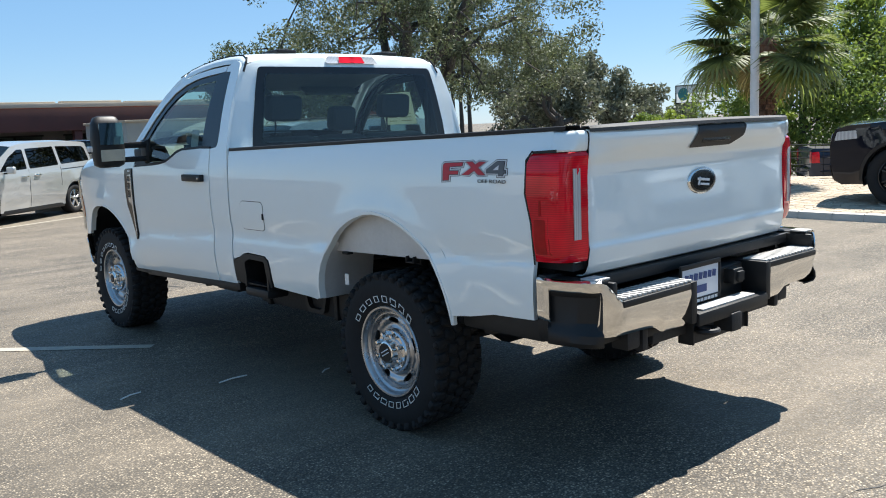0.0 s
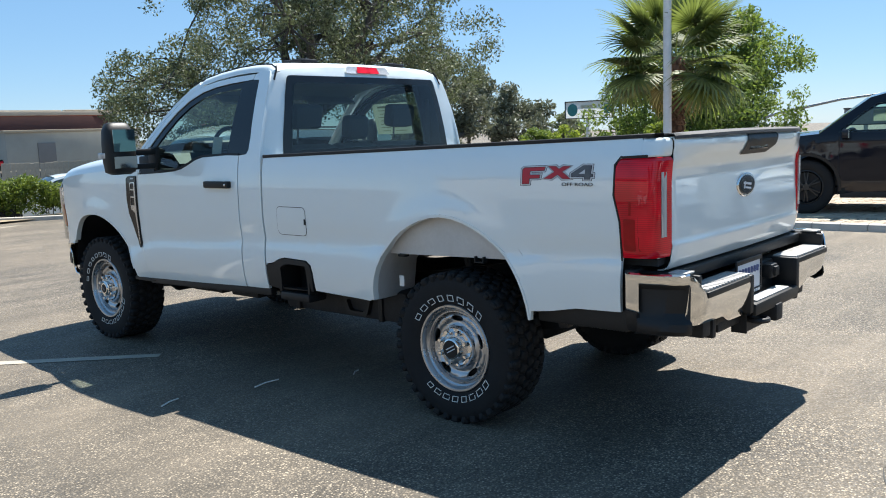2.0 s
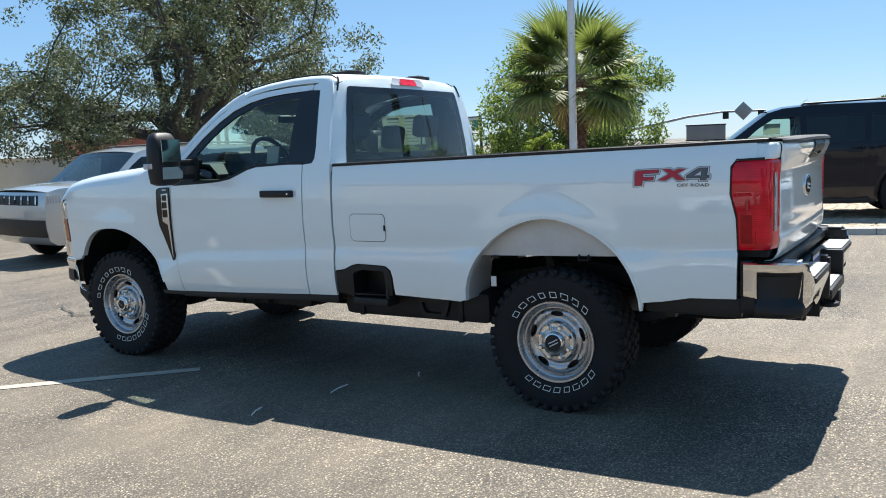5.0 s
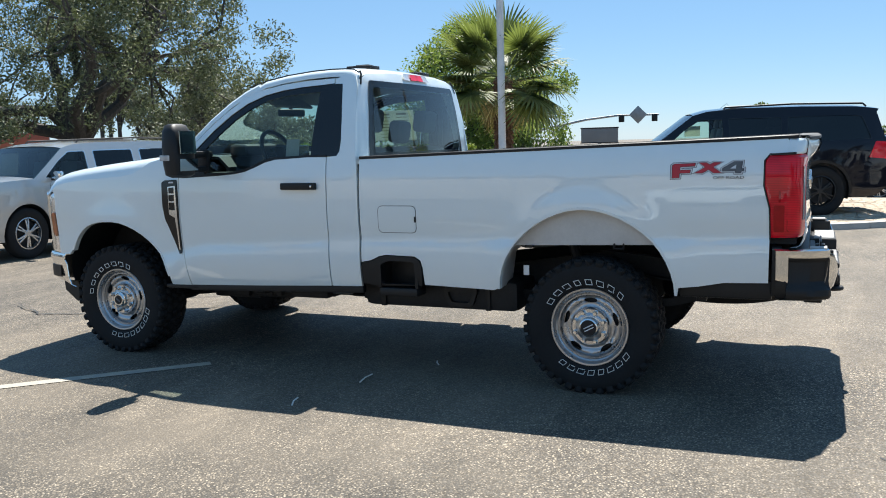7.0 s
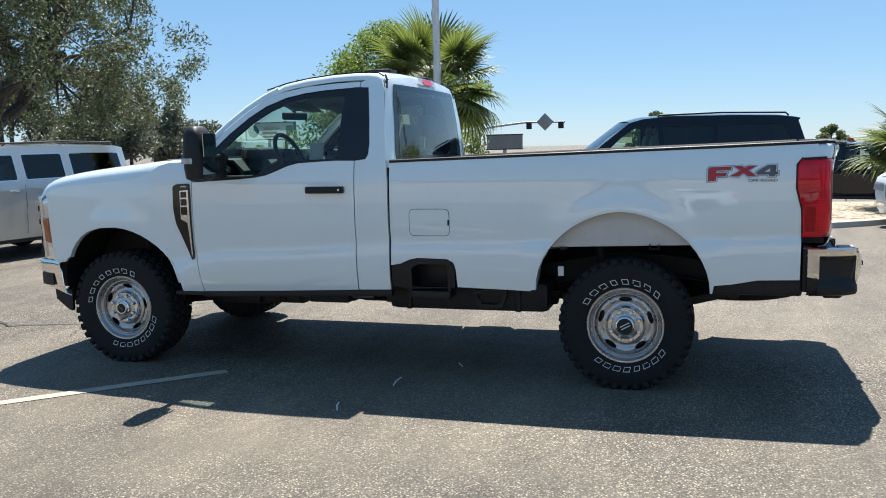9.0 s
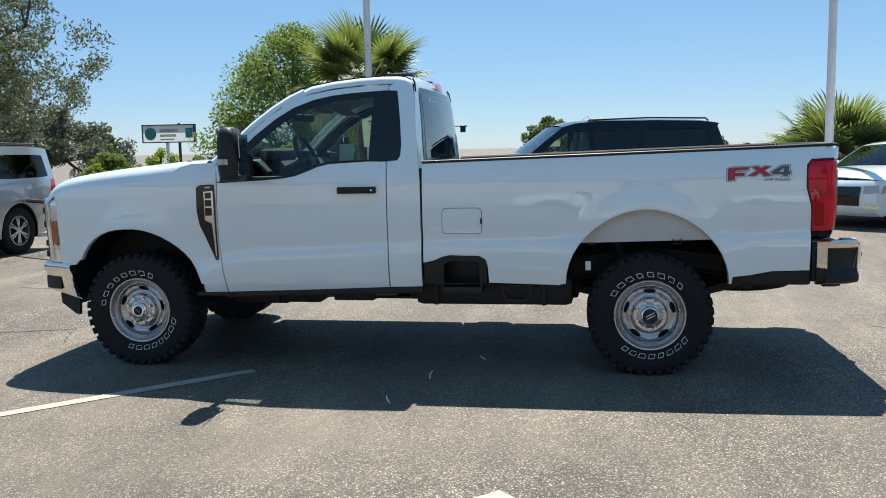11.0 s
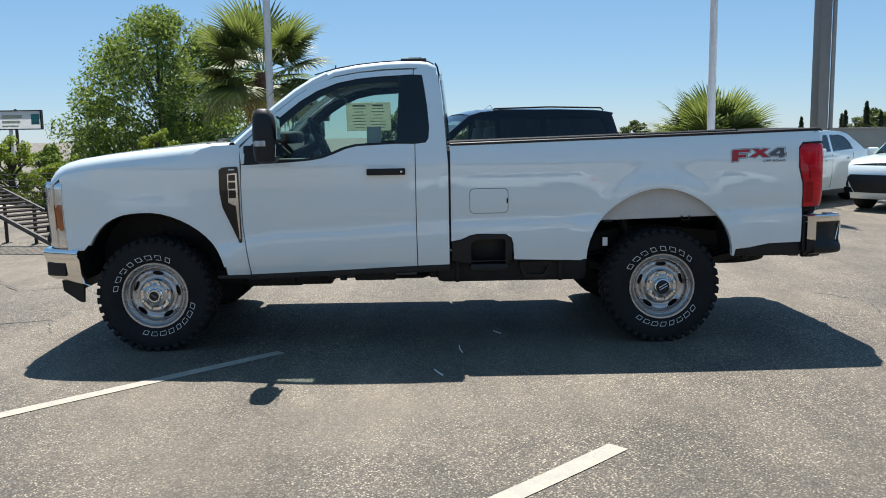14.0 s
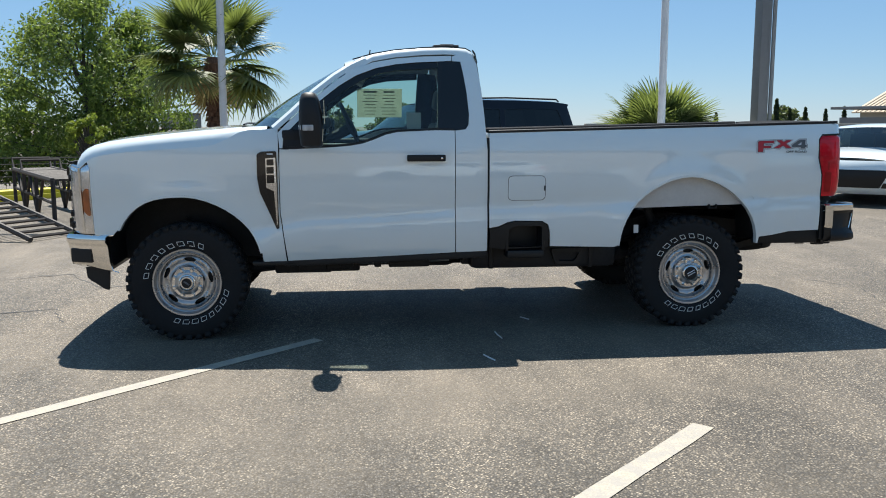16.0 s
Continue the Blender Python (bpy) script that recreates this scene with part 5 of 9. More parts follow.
        for zz in (0.80, 0.88, 1.02, 1.12):
            part("lamp_bowl", mk(box((0.05, 0.012, 0.045), (-(fx(4.2, zz) - 0.10), 4.352, zz), 0.006, (0, 0, -38))), M["gloss_trim"], h)
        part("headlamp_rim", mk(tube([(-(fx(4.2, z) - 0.012), hl_edge(z) + 0.066, z) for z in (0.76, 0.9, 1.05, 1.19)] + [(-(fx(4.2, 1.2) - 0.06), 4.33, 1.205)], 0.010, 6)), M["chrome"], h)
    gr = part("grille", sheet([[(x, 4.405 + 0.03 * (1 - (x / 0.72) ** 2), z) for x in np.linspace(-0.72, 0.72, 9)] for z in (0.74, 0.9, 1.1, 1.225)], 0.02), M["trim"], T, "black grille with bold cross bars")
    for z in (0.80, 0.98, 1.16):
        part("grille_bar", sheet([[(x, 4.424 + 0.03 * (1 - (x / 0.72) ** 2), z + dz) for x in np.linspace(-0.72, 0.72, 9)] for dz in (-0.03, 0.03)], 0.02), M["gloss_trim"], gr)
    # front bumper
    def bumper_line(q):
        a = abs(q)
        x = q if a < 0.9 else math.copysign(0.9 + (a - 0.9) * 0.9, q)
        return x, 4.445 - 0.04 * q * q - 0.285 * smoothstep(0.83, 1.0, a) ** 1.25
    def front_bumper():
        rows = []
        for q in np.linspace(-1, 1, 41):
            x, y = bumper_line(q)
            lift = 0.012 - 0.035 * smoothstep(0.90, 0.97, abs(q))
            rows.append([(x * k, y + d, z) for z, d, k in ((0.738, -0.05, 0.985), (0.737, -0.012, 0.995), (0.722, 0.0, 1.0), (0.690, 0.004, 1.0), (0.665, -0.010, 0.998), (0.655, -0.012, 0.997), (0.56, -0.018, 0.992), (0.515 + lift, -0.035, 0.985), (0.500 + lift, -0.07, 0.975))])
        return sheet(rows, 0.006)
    fb = part("front_bumper", front_bumper(), M["chrome"], T, "chrome front bumper")
    part("front_bumper_inner", boxes(((1.62, 0.30, 0.20), (0, 4.25, 0.615), 0.02), ((1.30, 0.20, 0.16), (0, 4.30, 0.72), 0.02)), M["trim"], fb)
    for sg in (-1, 1):
        rows = []
        for z, o in ((0.640, 0.000), (0.634, 0.004), (0.595, 0.005), (0.550, 0.004), (0.543, 0.000)):
            row = []
            for q in np.linspace(0.868, 0.932, 7):
                x, y = bumper_line(q)
                e = 0.0
                row.append((sg * (x * 0.994 + o + e * 0.5), y - 0.014 + o + e * 0.5, z))
            rows.append(row)
        part("tow_hook_pocket", sheet(rows, 0.006), M["trim"], fb, "black pocket in the chrome bumper")
        wedge = panel([(4.30, 0.50), (4.292, 0.425), (4.180, 0.345), (4.150, 0.338), (4.140, 0.50)], lambda y, z: 0.84 + 0.05 * (4.3 - y), (), 0.05, 0.03)
        part("air_deflector", wedge if sg < 0 else mirrored(wedge), M["trim"], fb, "black plastic air deflector")
    part("air_dam", boxes(((1.5, 0.03, 0.12), (0, 4.27, 0.44), 0.01, (18, 0, 0))), M["trim"], fb)
    # fender vent badge
    vent_o = [(3.098, 1.282), (3.07, 1.298), (2.968, 1.302), (2.962, 1.20), (2.962, 0.90), (2.958, 0.775), (2.975, 0.768), (3.03, 0.90), (3.082, 1.02), (3.098, 1.12)]
    for sg in (-1, 1):
        mk = (lambda b: b) if sg < 0 else mirrored
        v = part("fender_vent", mk(panel(rounded(vent_o, 0.012), lambda y, z: fx(y, z) + 0.010, (), 0.06, 0.015)), M["gloss_trim"], T, "gloss black fender vent with a chrome badge")
        cb = [(3.040, 1.252), (2.974, 1.258), (2.968, 1.05), (2.967, 0.80), (2.974, 0.80), (2.981, 0.93), (2.988, 1.03), (3.038, 1.055)]
        hole1 = rounded([(3.032, 1.245), (2.985, 1.248), (2.985, 1.205), (3.032, 1.205)], 0.006)
        hole2 = rounded([(3.034, 1.195), (2.985, 1.195), (2.985, 1.15), (3.034, 1.15)], 0.006)
        hole3 = rounded([(3.034, 1.14), (2.983, 1.14), (2.983, 1.085), (3.034, 1.085)], 0.006)
        part("vent_badge", mk(panel(cb, lambda y, z: fx(y, z) + 0.015, (hole1, hole2, hole3), 0, 0.006)), M["hub_chrome"], v, "chrome badge of plain bars")
        part("badge_bar", mk(boxes(((0.003, 0.040, 0.010), (-fx(3.0, 1.28) - 0.012, 3.01, 1.282), 0.0, (0, 0, 0), 1))), M["plate"], v)
    # fender bottom and door crease lines are in the surface; sills and trim below
    both("sill", lambda: boxes(((0.05, 1.42, 0.05), (-0.955, 2.22, 0.545), 0.012, (-1.6, 0, 0)), ((0.10, 0.30, 0.03), (-0.93, 3.0, 0.525), 0.01)), M["trim"], T, "black sill trim")
    part("cab_floor", box((1.86, 1.55, 0.05), (0, 2.27, 0.62), 0.01), M["under"], T)
    both("engine_bay_wall", lambda: boxes(((0.03, 1.25, 0.62), (-0.50, 3.62, 0.82), 0.01), ((0.38, 0.03, 0.40), (-0.69, 4.12, 0.82), 0.01), ((0.46, 0.03, 0.55), (-0.74, 2.99, 0.85), 0.01), ((0.42, 1.08, 0.02), (-0.71, 3.56, 1.09), 0.0)), M["under"], T)
    part("firewall", box((1.80, 0.05, 0.85), (0, 3.02, 1.02)), M["under"], T)
    part("engine_block", box((0.70, 0.85, 0.55), (0, 3.55, 0.85), 0.05), M["under"], T)
    # --- mirrors ---
    for sg in (-1, 1):
        mk = (lambda b: b) if sg < 0 else mirrored
        shell = []
        for z, d, w, yo in ((1.328, 0.05, 0.13, 0.0), (1.345, 0.088, 0.195, 0.0), (1.42, 0.098, 0.215, 0.0), (1.54, 0.094, 0.215, 0.004), (1.63, 0.080, 0.20, 0.012), (1.675, 0.058, 0.155, 0.02), (1.685, 0.03, 0.09, 0.024)):
            cx, cy = -1.275, 2.70 + yo
            ring = []
            for a in np.linspace(0, 2 * math.pi, 21)[:-1]:
                ca, sa = math.cos(a), math.sin(a)
                ring.append((cx + math.copysign(abs(ca) ** 0.6, ca) * w / 2, cy + math.copysign(abs(sa) ** (0.55 if sa < 0 else 0.8), sa) * (d if sa > 0 else d * 0.62), z))
            shell.append(ring)
        b = sheet(shell, 0, True)
        bmesh.ops.contextual_create(b, geom=[e for e in b.edges if len(e.link_faces) == 1])
        bmesh.ops.recalc_face_normals(b, faces=b.faces)
        mir = part("door_mirror", mk(b), M["trim"], T, "black telescoping tow mirror", 50)
        part("mirror_glass", mk(box((0.165, 0.004, 0.150), (-1.270, 2.636, 1.560), 0.0, (-1, 0, 2))), M["mirror"], mir)
        part("spot_mirror", mk(box((0.160, 0.004, 0.080), (-1.270, 2.636, 1.412), 0.0, (4, 0, -6))), M["mirror"], mir)
        part("mirror_arm", mk(boxes(((0.28, 0.045, 0.045), (-1.07, 2.72, 1.475), 0.014), ((0.28, 0.04, 0.04), (-1.07, 2.72, 1.375), 0.012), ((0.05, 0.10, 0.17), (-0.985, 2.745, 1.425), 0.02))), M["trim"], mir)
        part("mirror_bracket", mk(boxes(((0.04, 0.14, 0.12), (-0.985, 2.86, 1.385), 0.02))), M["trim"], mir)
        part("mirror_lamp", mk(boxes(((0.10, 0.012, 0.032), (-1.305, 2.79, 1.46), 0.005, (0, 0, 10)), ((0.014, 0.075, 0.038), (-1.384, 2.735, 1.46), 0.005, (0, 0, 15)))), M["clear_lens"], mir, "clear mirror lamp")
        quarter = [(2.918, 1.330), (2.72, 1.338), (2.74, 1.43), (2.86, 1.45), (2.90, 1.41)]
        part("mirror_sail", mk(panel(quarter, lambda y, z: fc(y, z) + 0.004, (), 0, 0.02)), M["trim"], mir)
    # --- cabin ---
    def cushion(size, at, turn=(0, 0, 0), bev=0.05):
        return box(size, at, bev, turn, 3)
    for sx, nm in ((-0.47, "seat"), (0.47, "seat"), (0.0, "seat")):
        wdt = 0.52 if sx else 0.38
        s = part(nm, cushion((wdt, 0.50, 0.16), (sx, 2.02, 0.98)), M["seat"], T, "grey vinyl seat")
        part("backrest", cushion((wdt, 0.15, 0.50), (sx, 1.74, 1.24), (14, 0, 0)), M["seat"], s)
        part("headrest", cushion((0.26 if sx else 0.20, 0.11, 0.17), (sx, 1.685, 1.68 if sx else 1.60), (10, 0, 0), 0.045), M["seat"], s)
        if sx:
            part("headrest_post", tube([(sx - 0.06, 1.70, 1.5), (sx - 0.06, 1.69, 1.6)], 0.007, 6), M["chrome"], s)
    dash_bm = sheet([[(x, y + 0.05 * (1 - (x / 0.9) ** 2), z) for x in np.linspace(-0.86, 0.86, 9)] for y, z in ((3.08, 1.42), (2.86, 1.465), (2.70, 1.455), (2.62, 1.38), (2.62, 1.1), (2.7, 0.95))], 0.02)
    dsh = part("dashboard", dash_bm, M["dash"], T, "dark grey dashboard")
    part("instrument_hood", box((0.40, 0.16, 0.09), (-0.47, 2.68, 1.495), 0.035, (0, 0, 0), 3), M["dash"], dsh)
    part("centre_screen", box((0.30, 0.05, 0.2), (0.0, 2.60, 1.42), 0.015), M["gloss_trim"], dsh)
    ring = lathe([(0.19 + 0.016 * math.cos(a), 0.016 * math.sin(a)) for a in (2 * math.pi * i / 8 for i in range(8))], 28, True)
    ring.transform(pose(-0.47, 2.45, 1.455, 0, 0, 90) @ pose(0, 0, 0, 0, 25, 0))
    sw = part("steering_wheel", ring, M["trim"], T, "black steering wheel")
    hubw = boxes(((0.14, 0.05, 0.12), (0, 0, 0), 0.02), ((0.34, 0.025, 0.035), (0, 0, 0), 0.01), ((0.035, 0.025, 0.17), (0, 0, -0.09), 0.01))
    hubw.transform(pose(-0.47, 2.45, 1.455, -25, 0, 0))
    part("wheel_hub", hubw, M["trim"], sw)
    part("steering_column", tube([(-0.47, 2.47, 1.445), (-0.47, 2.72, 1.32)], 0.04, 10), M["trim"], sw)
    rv = part("rear_view_mirror", box((0.25, 0.035, 0.060), (0.0, 2.635, 1.778), 0.018, (0, 0, -22), 3), M["trim"], T, "black inside mirror")
    part("mirror_stalk", tube([(0, 2.63, 1.79), (0, 2.645, 1.83)], 0.014, 6), M["trim"], rv)
    both("sun_visor", lambda: box((0.50, 0.18, 0.02), (-0.40, 2.42, 1.845), 0.008, (30, 0, 0)), M["headliner"])
    both("door_card", lambda: boxes(((0.05, 1.15, 0.72), (-0.93, 2.30, 0.99), 0.02), ((0.09, 0.6, 0.06), (-0.90, 2.2, 1.12), 0.02)), M["dash"])
    both("seat_belt", lambda: sheet([[(-0.79, 1.66, 1.80), (-0.79, 1.70, 1.80)], [(-0.82, 1.70, 1.30), (-0.82, 1.74, 1.30)], [(-0.84, 1.72, 0.9), (-0.84, 1.76, 0.9)]], 0.003), M["trim"])
    part("dome_lamp", lathe([(0, 0.012), (0.05, 0.01), (0.06, 0.0)], 20), M["clear_lens"], T).matrix_basis = pose(0.0, 1.95, 1.96, 0, 90, 0)
    # papers in the windows
    wx = fc(2.1, 1.65) - 0.03
    st = part("window_sticker", box((0.004, 0.40, 0.26), (wx, 2.18, 1.667), 0.0, (0, -14, 0)), M["paper"], T, "cream price sheet with plain bars behind the passenger glass")
    bars = bmesh.new()
    rnd = random.Random(3)
    for i in range(8):
        for j in (0, 1):
            join(bars, box((0.003, rnd.uniform(0.08, 0.145), 0.006 if i else 0.016), (wx - 0.003 + (0.098 - i * 0.028) * -0.25, 2.18 + (0.085 if j else -0.085), 1.667 + 0.098 - i * 0.028), 0.0, (0, -14, 0)))
    part("sheet_bars", bars, M["print"], st)
    part("driver_tag", box((0.003, 0.10, 0.115), (-fc(2.0, 1.5) + 0.03, 2.025, 1.505), 0.0, (0, 12, 0)), M["headliner"], T, "pale paper tag in the driver window")
    # --- bed decal: slanted blocks, and the readable words under them ---
    def decal(pts, mat, nm, off=0.0015):
        out = []
        b = panel([(-0.466 - u * 1.07, 1.279 + w * 0.83) for u, w in pts], lambda y, z: fx(y, z) + off, (), 0.05, 0)
        return part(nm, b, mat, dec)
    shapes = [([(0.012, 0.004), (0.046, 0.006), (0.048, 0.036), (0.100, 0.038), (0.103, 0.056), (0.049, 0.055), (0.051, 0.078), (0.124, 0.082), (0.128, 0.100), (0.022, 0.096), (0.012, 0.086)], "decal_red", "decal_block"),
              ([(0.262, 0.036), (0.326, 0.036), (0.326, 0.020), (0.350, 0.020), (0.352, 0.036), (0.364, 0.036), (0.364, 0.052), (0.353, 0.052), (0.357, 0.106), (0.318, 0.106), (0.262, 0.054)], "decal_grey", "decal_block"),
              ([(0.146, 0.103), (0.182, 0.103), (0.256, 0.022), (0.218, 0.022)], "decal_red", "decal_bar"),
              ([(0.124, 0.022), (0.162, 0.022), (0.256, 0.103), (0.220, 0.103)], "decal_red", "decal_bar")]
    eye_hole = [(0.298, 0.054), (0.327, 0.054), (0.328, 0.084)]
    raised = lambda pts: [(u, 0.034 + (w - 0.02) * 0.84) for u, w in pts]
    shapes = shapes[:1] + [(raised(pts), mt, nm) for pts, mt, nm in shapes[1:]]
    eye_hole = raised(eye_hole)

    def grown(pts, d):
        """The outline moved outward by d along its corners' mitres."""
        area = sum(a[0] * b[1] - b[0] * a[1] for a, b in zip(pts, pts[1:] + pts[:1]))
        out = []
        for k in range(len(pts)):
            p, a, b = Vector(pts[k]), Vector(pts[k - 1]), Vector(pts[(k + 1) % len(pts)])
            e1, e2 = (p - a).normalized(), (b - p).normalized()
            sg = 1 if area > 0 else -1
            n1, n2 = Vector((e1.y, -e1.x)) * sg, Vector((e2.y, -e2.x)) * sg
            m = n1 + n2
            m = m / max(m.dot(n1), 0.5)
            out.append(tuple(p + m * d))
        return out
    def layer(sel, d, off):
        b = bmesh.new()
        for pts, _, _ in sel:
            join(b, panel([(-0.466 - u * 1.07, 1.279 + w * 0.83) for u, w in grown(pts, d)], lambda y, z: fx(y, z) + off, (), 0.05, 0))
        return b
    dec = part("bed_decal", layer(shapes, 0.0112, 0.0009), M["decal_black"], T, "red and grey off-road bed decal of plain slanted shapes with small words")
    part("decal_border", layer(shapes, 0.0086, 0.0014), M["decal_silver"], dec)
    part("decal_keyline", layer(shapes, 0.0028, 0.0019), M["decal_black"], dec)
    for i, (pts, mt, nm) in enumerate(shapes):
        decal(pts, M[mt], nm, 0.0024 + 0.0003 * i)
    decal(eye_hole, M["decal_silver"], "decal_block", 0.0042)
    for sg in (-1, 1):
        f = fx(-0.78, 1.25)
        m = pose(-f - 0.0025, -0.778, 1.2815, 90, 0, -87.2)
        if sg < 0:
            words("OFF ROAD", 0.0225, M["decal_black"], dec, m @ Matrix.Diagonal((1.5, 1.0, 1.0, 1.0)), "decal_words", 0.0008)
    # --- underside ---
    ch = holder("chassis", T)
    tagged(ch, "black ladder frame with axles, tank and drive line")
    both("frame_rail", lambda: sheet([[(-0.50, y, z + a), (-0.42, y, z + a), (-0.42, y, z + b), (-0.50, y, z + b)] for y, z, a, b in ((-1.25, 0.62, 0.07, -0.07), (-0.6, 0.66, 0.07, -0.07), (0.0, 0.74, 0.06, -0.06), (0.6, 0.62, 0.08, -0.09), (1.4, 0.52, 0.08, -0.09), (2.9, 0.50, 0.08, -0.08), (3.3, 0.62, 0.07, -0.07), (4.15, 0.60, 0.06, -0.06))], 0.006), M["under"], ch)
    part("rear_axle", tube([(-0.80, 0, 0.412), (-0.25, 0, 0.412), (-0.14, 0, 0.412), (0.14, 0, 0.412), (0.25, 0, 0.412), (0.80, 0, 0.412)], [0.055, 0.06, 0.13, 0.13, 0.06, 0.055], 14), M["under"], ch)
    part("front_axle", tube([(-0.80, 3.597, 0.405), (-0.42, 3.597, 0.40), (-0.34, 3.597, 0.40), (-0.16, 3.597, 0.40), (-0.06, 3.597, 0.405), (0.80, 3.597, 0.405)], [0.05, 0.055, 0.12, 0.12, 0.055, 0.05], 14), M["under"], ch)
    part("drive_shaft", tube([(0.0, 0.15, 0.45), (0.0, 1.8, 0.50)], 0.05, 10), M["under"], ch)
    part("transmission", boxes(((0.34, 0.9, 0.28), (0.02, 2.35, 0.52), 0.06), ((0.40, 0.40, 0.26), (-0.10, 1.85, 0.50), 0.06)), M["under"], ch)
    part("fuel_tank", boxes(((0.40, 1.10, 0.20), (-0.60, 1.05, 0.525), 0.05)), M["under"], ch)
    for y in (1.45, 0.70):
        part("tank_strap", box((0.05, 0.035, 0.20), (-0.79, y, 0.53), 0.008), M["trim"], ch)
    rb = rounded([(0.80, 0.455), (0.97, 0.455), (1.01, 0.575), (0.76, 0.575)], 0.03)
    part("tank_guard", panel(rb, lambda y, z: 0.83, (rounded([(0.825, 0.48), (0.945, 0.48), (0.975, 0.55), (0.79, 0.55)], 0.02),), 0, 0.03), M["trim"], ch)
    part("exhaust", tube([(0.45, 2.6, 0.48), (0.45, 1.2, 0.47), (0.45, 0.5, 0.50), (0.52, 0.1, 0.66), (0.55, -0.5, 0.58), (0.85, -0.9, 0.50)], 0.04, 10), M["rust"], ch)
    part("muffler", tube([(0.45, 1.9, 0.47), (0.45, 1.86, 0.47), (0.45, 1.2, 0.47), (0.45, 1.16, 0.47)], [0.04, 0.11, 0.11, 0.04], 14), M["rust"], ch)
    both("leaf_spring", lambda: sheet([[(-0.56, y, z), (-0.49, y, z)] for y, z in ((-0.72, 0.60), (-0.4, 0.52), (0.0, 0.49), (0.4, 0.52), (0.66, 0.58))], 0.05), M["under"], ch)
    both("shock_absorber", lambda: tube([(-0.62, 0.08, 0.42), (-0.60, 0.12, 0.62), (-0.60, 0.12, 0.63), (-0.58, 0.20, 0.85)], [0.022, 0.022, 0.034, 0.034], 10), M["under"], ch)
    both("coil_spring", lambda: tube([(-0.52 + 0.065 * math.cos(a), 3.597 + 0.065 * math.sin(a), 0.46 + 0.032 * a / math.pi) for a in np.linspace(0, 14 * math.pi / 1.3, 80)], 0.010, 6), M["under"], ch)
    both("radius_arm", lambda: tube([(-0.50, 3.55, 0.38), (-0.46, 2.70, 0.46)], 0.035, 8), M["under"], ch)
    part("running_pipe", tube([(-0.70, 2.85, 0.50), (-0.72, 2.3, 0.485), (-0.70, 1.75, 0.49)], 0.016, 8), M["galv"], ch)
    for spec in (((0.10, 0.20, 0.10), (-0.62, 2.75, 0.46), 0.02), ((0.10, 0.10, 0.07), (-0.70, 2.50, 0.485), 0.015), ((0.06, 0.05, 0.08), (-0.80, 2.28, 0.50), 0.01), ((0.08, 0.30, 0.06), (-0.75, 2.05, 0.48), 0.015)):
        part("side_bracket", box(*spec), M["under"], ch)
    part("transfer_skid", boxes(((0.50, 0.60, 0.06), (-0.20, 2.70, 0.40), 0.02), ((0.12, 0.42, 0.10), (-0.52, 2.82, 0.435), 0.02), ((0.06, 0.30, 0.05), (-0.60, 2.62, 0.44), 0.012)), M["under"], ch)
    part("brake_line", tube([(-0.58, 3.05, 0.47), (-0.60, 2.5, 0.455), (-0.62, 1.95, 0.46), (-0.62, 1.70, 0.50)], 0.010, 6), M["rust"], ch)
    for y in (2.38, 1.92, 1.62):
        part("body_mount", boxes(((0.10, 0.07, 0.05), (-0.66, y, 0.475), 0.012), ((0.04, 0.04, 0.07), (-0.70, y, 0.51), 0.008)), M["under"], ch)
    part("tank_shield", panel([(0.44, 0.56), (0.47, 0.46), (0.62, 0.44), (1.30, 0.425), (1.62, 0.445), (1.66, 0.56)], lambda y, z: 0.62 + 0.6 * (z - 0.42), (), 0.12, 0.06), M["under"], ch)
    for y in (-0.95, -0.62, 0.62, 1.0, 1.35):
        part("bed_cross_sill", box((1.7, 0.08, 0.10), (0, y, 0.86), 0.01), M["under"], ch)
    both("rear_valance", lambda: boxes(((0.06, 0.50, 0.11), (-0.90, -0.76, 0.655), 0.02)), M["trim"], ch)
    part("valance_plug", box((0.05, 0.06, 0.06), (-0.86, -0.63, 0.60), 0.012), M["trim"], ch)
    spare = lathe([(0.22, -0.10), (0.24, -0.13), (0.34, -0.138), (0.39, -0.125), (0.405, -0.09), (0.405, 0.09), (0.39, 0.125), (0.34, 0.138), (0.24, 0.13), (0.22, 0.10)], 40, True)
    spare.transform(pose(0.0, -0.68, 0.60, 0, 90, 0))
    part("spare_wheel", spare, M["rubber"], ch)
    part("mud_tag", box((0.003, 0.035, 0.06), (-0.93, 0.40, 0.725), 0.0), M["decal_white"], ch)
    for y, fr in ((0.0, False), (3.597, True)):
        make_wheel(T, -0.853, y, fr, False)
        make_wheel(T, 0.853, y, fr, True)
    return T


truck = build_truck()


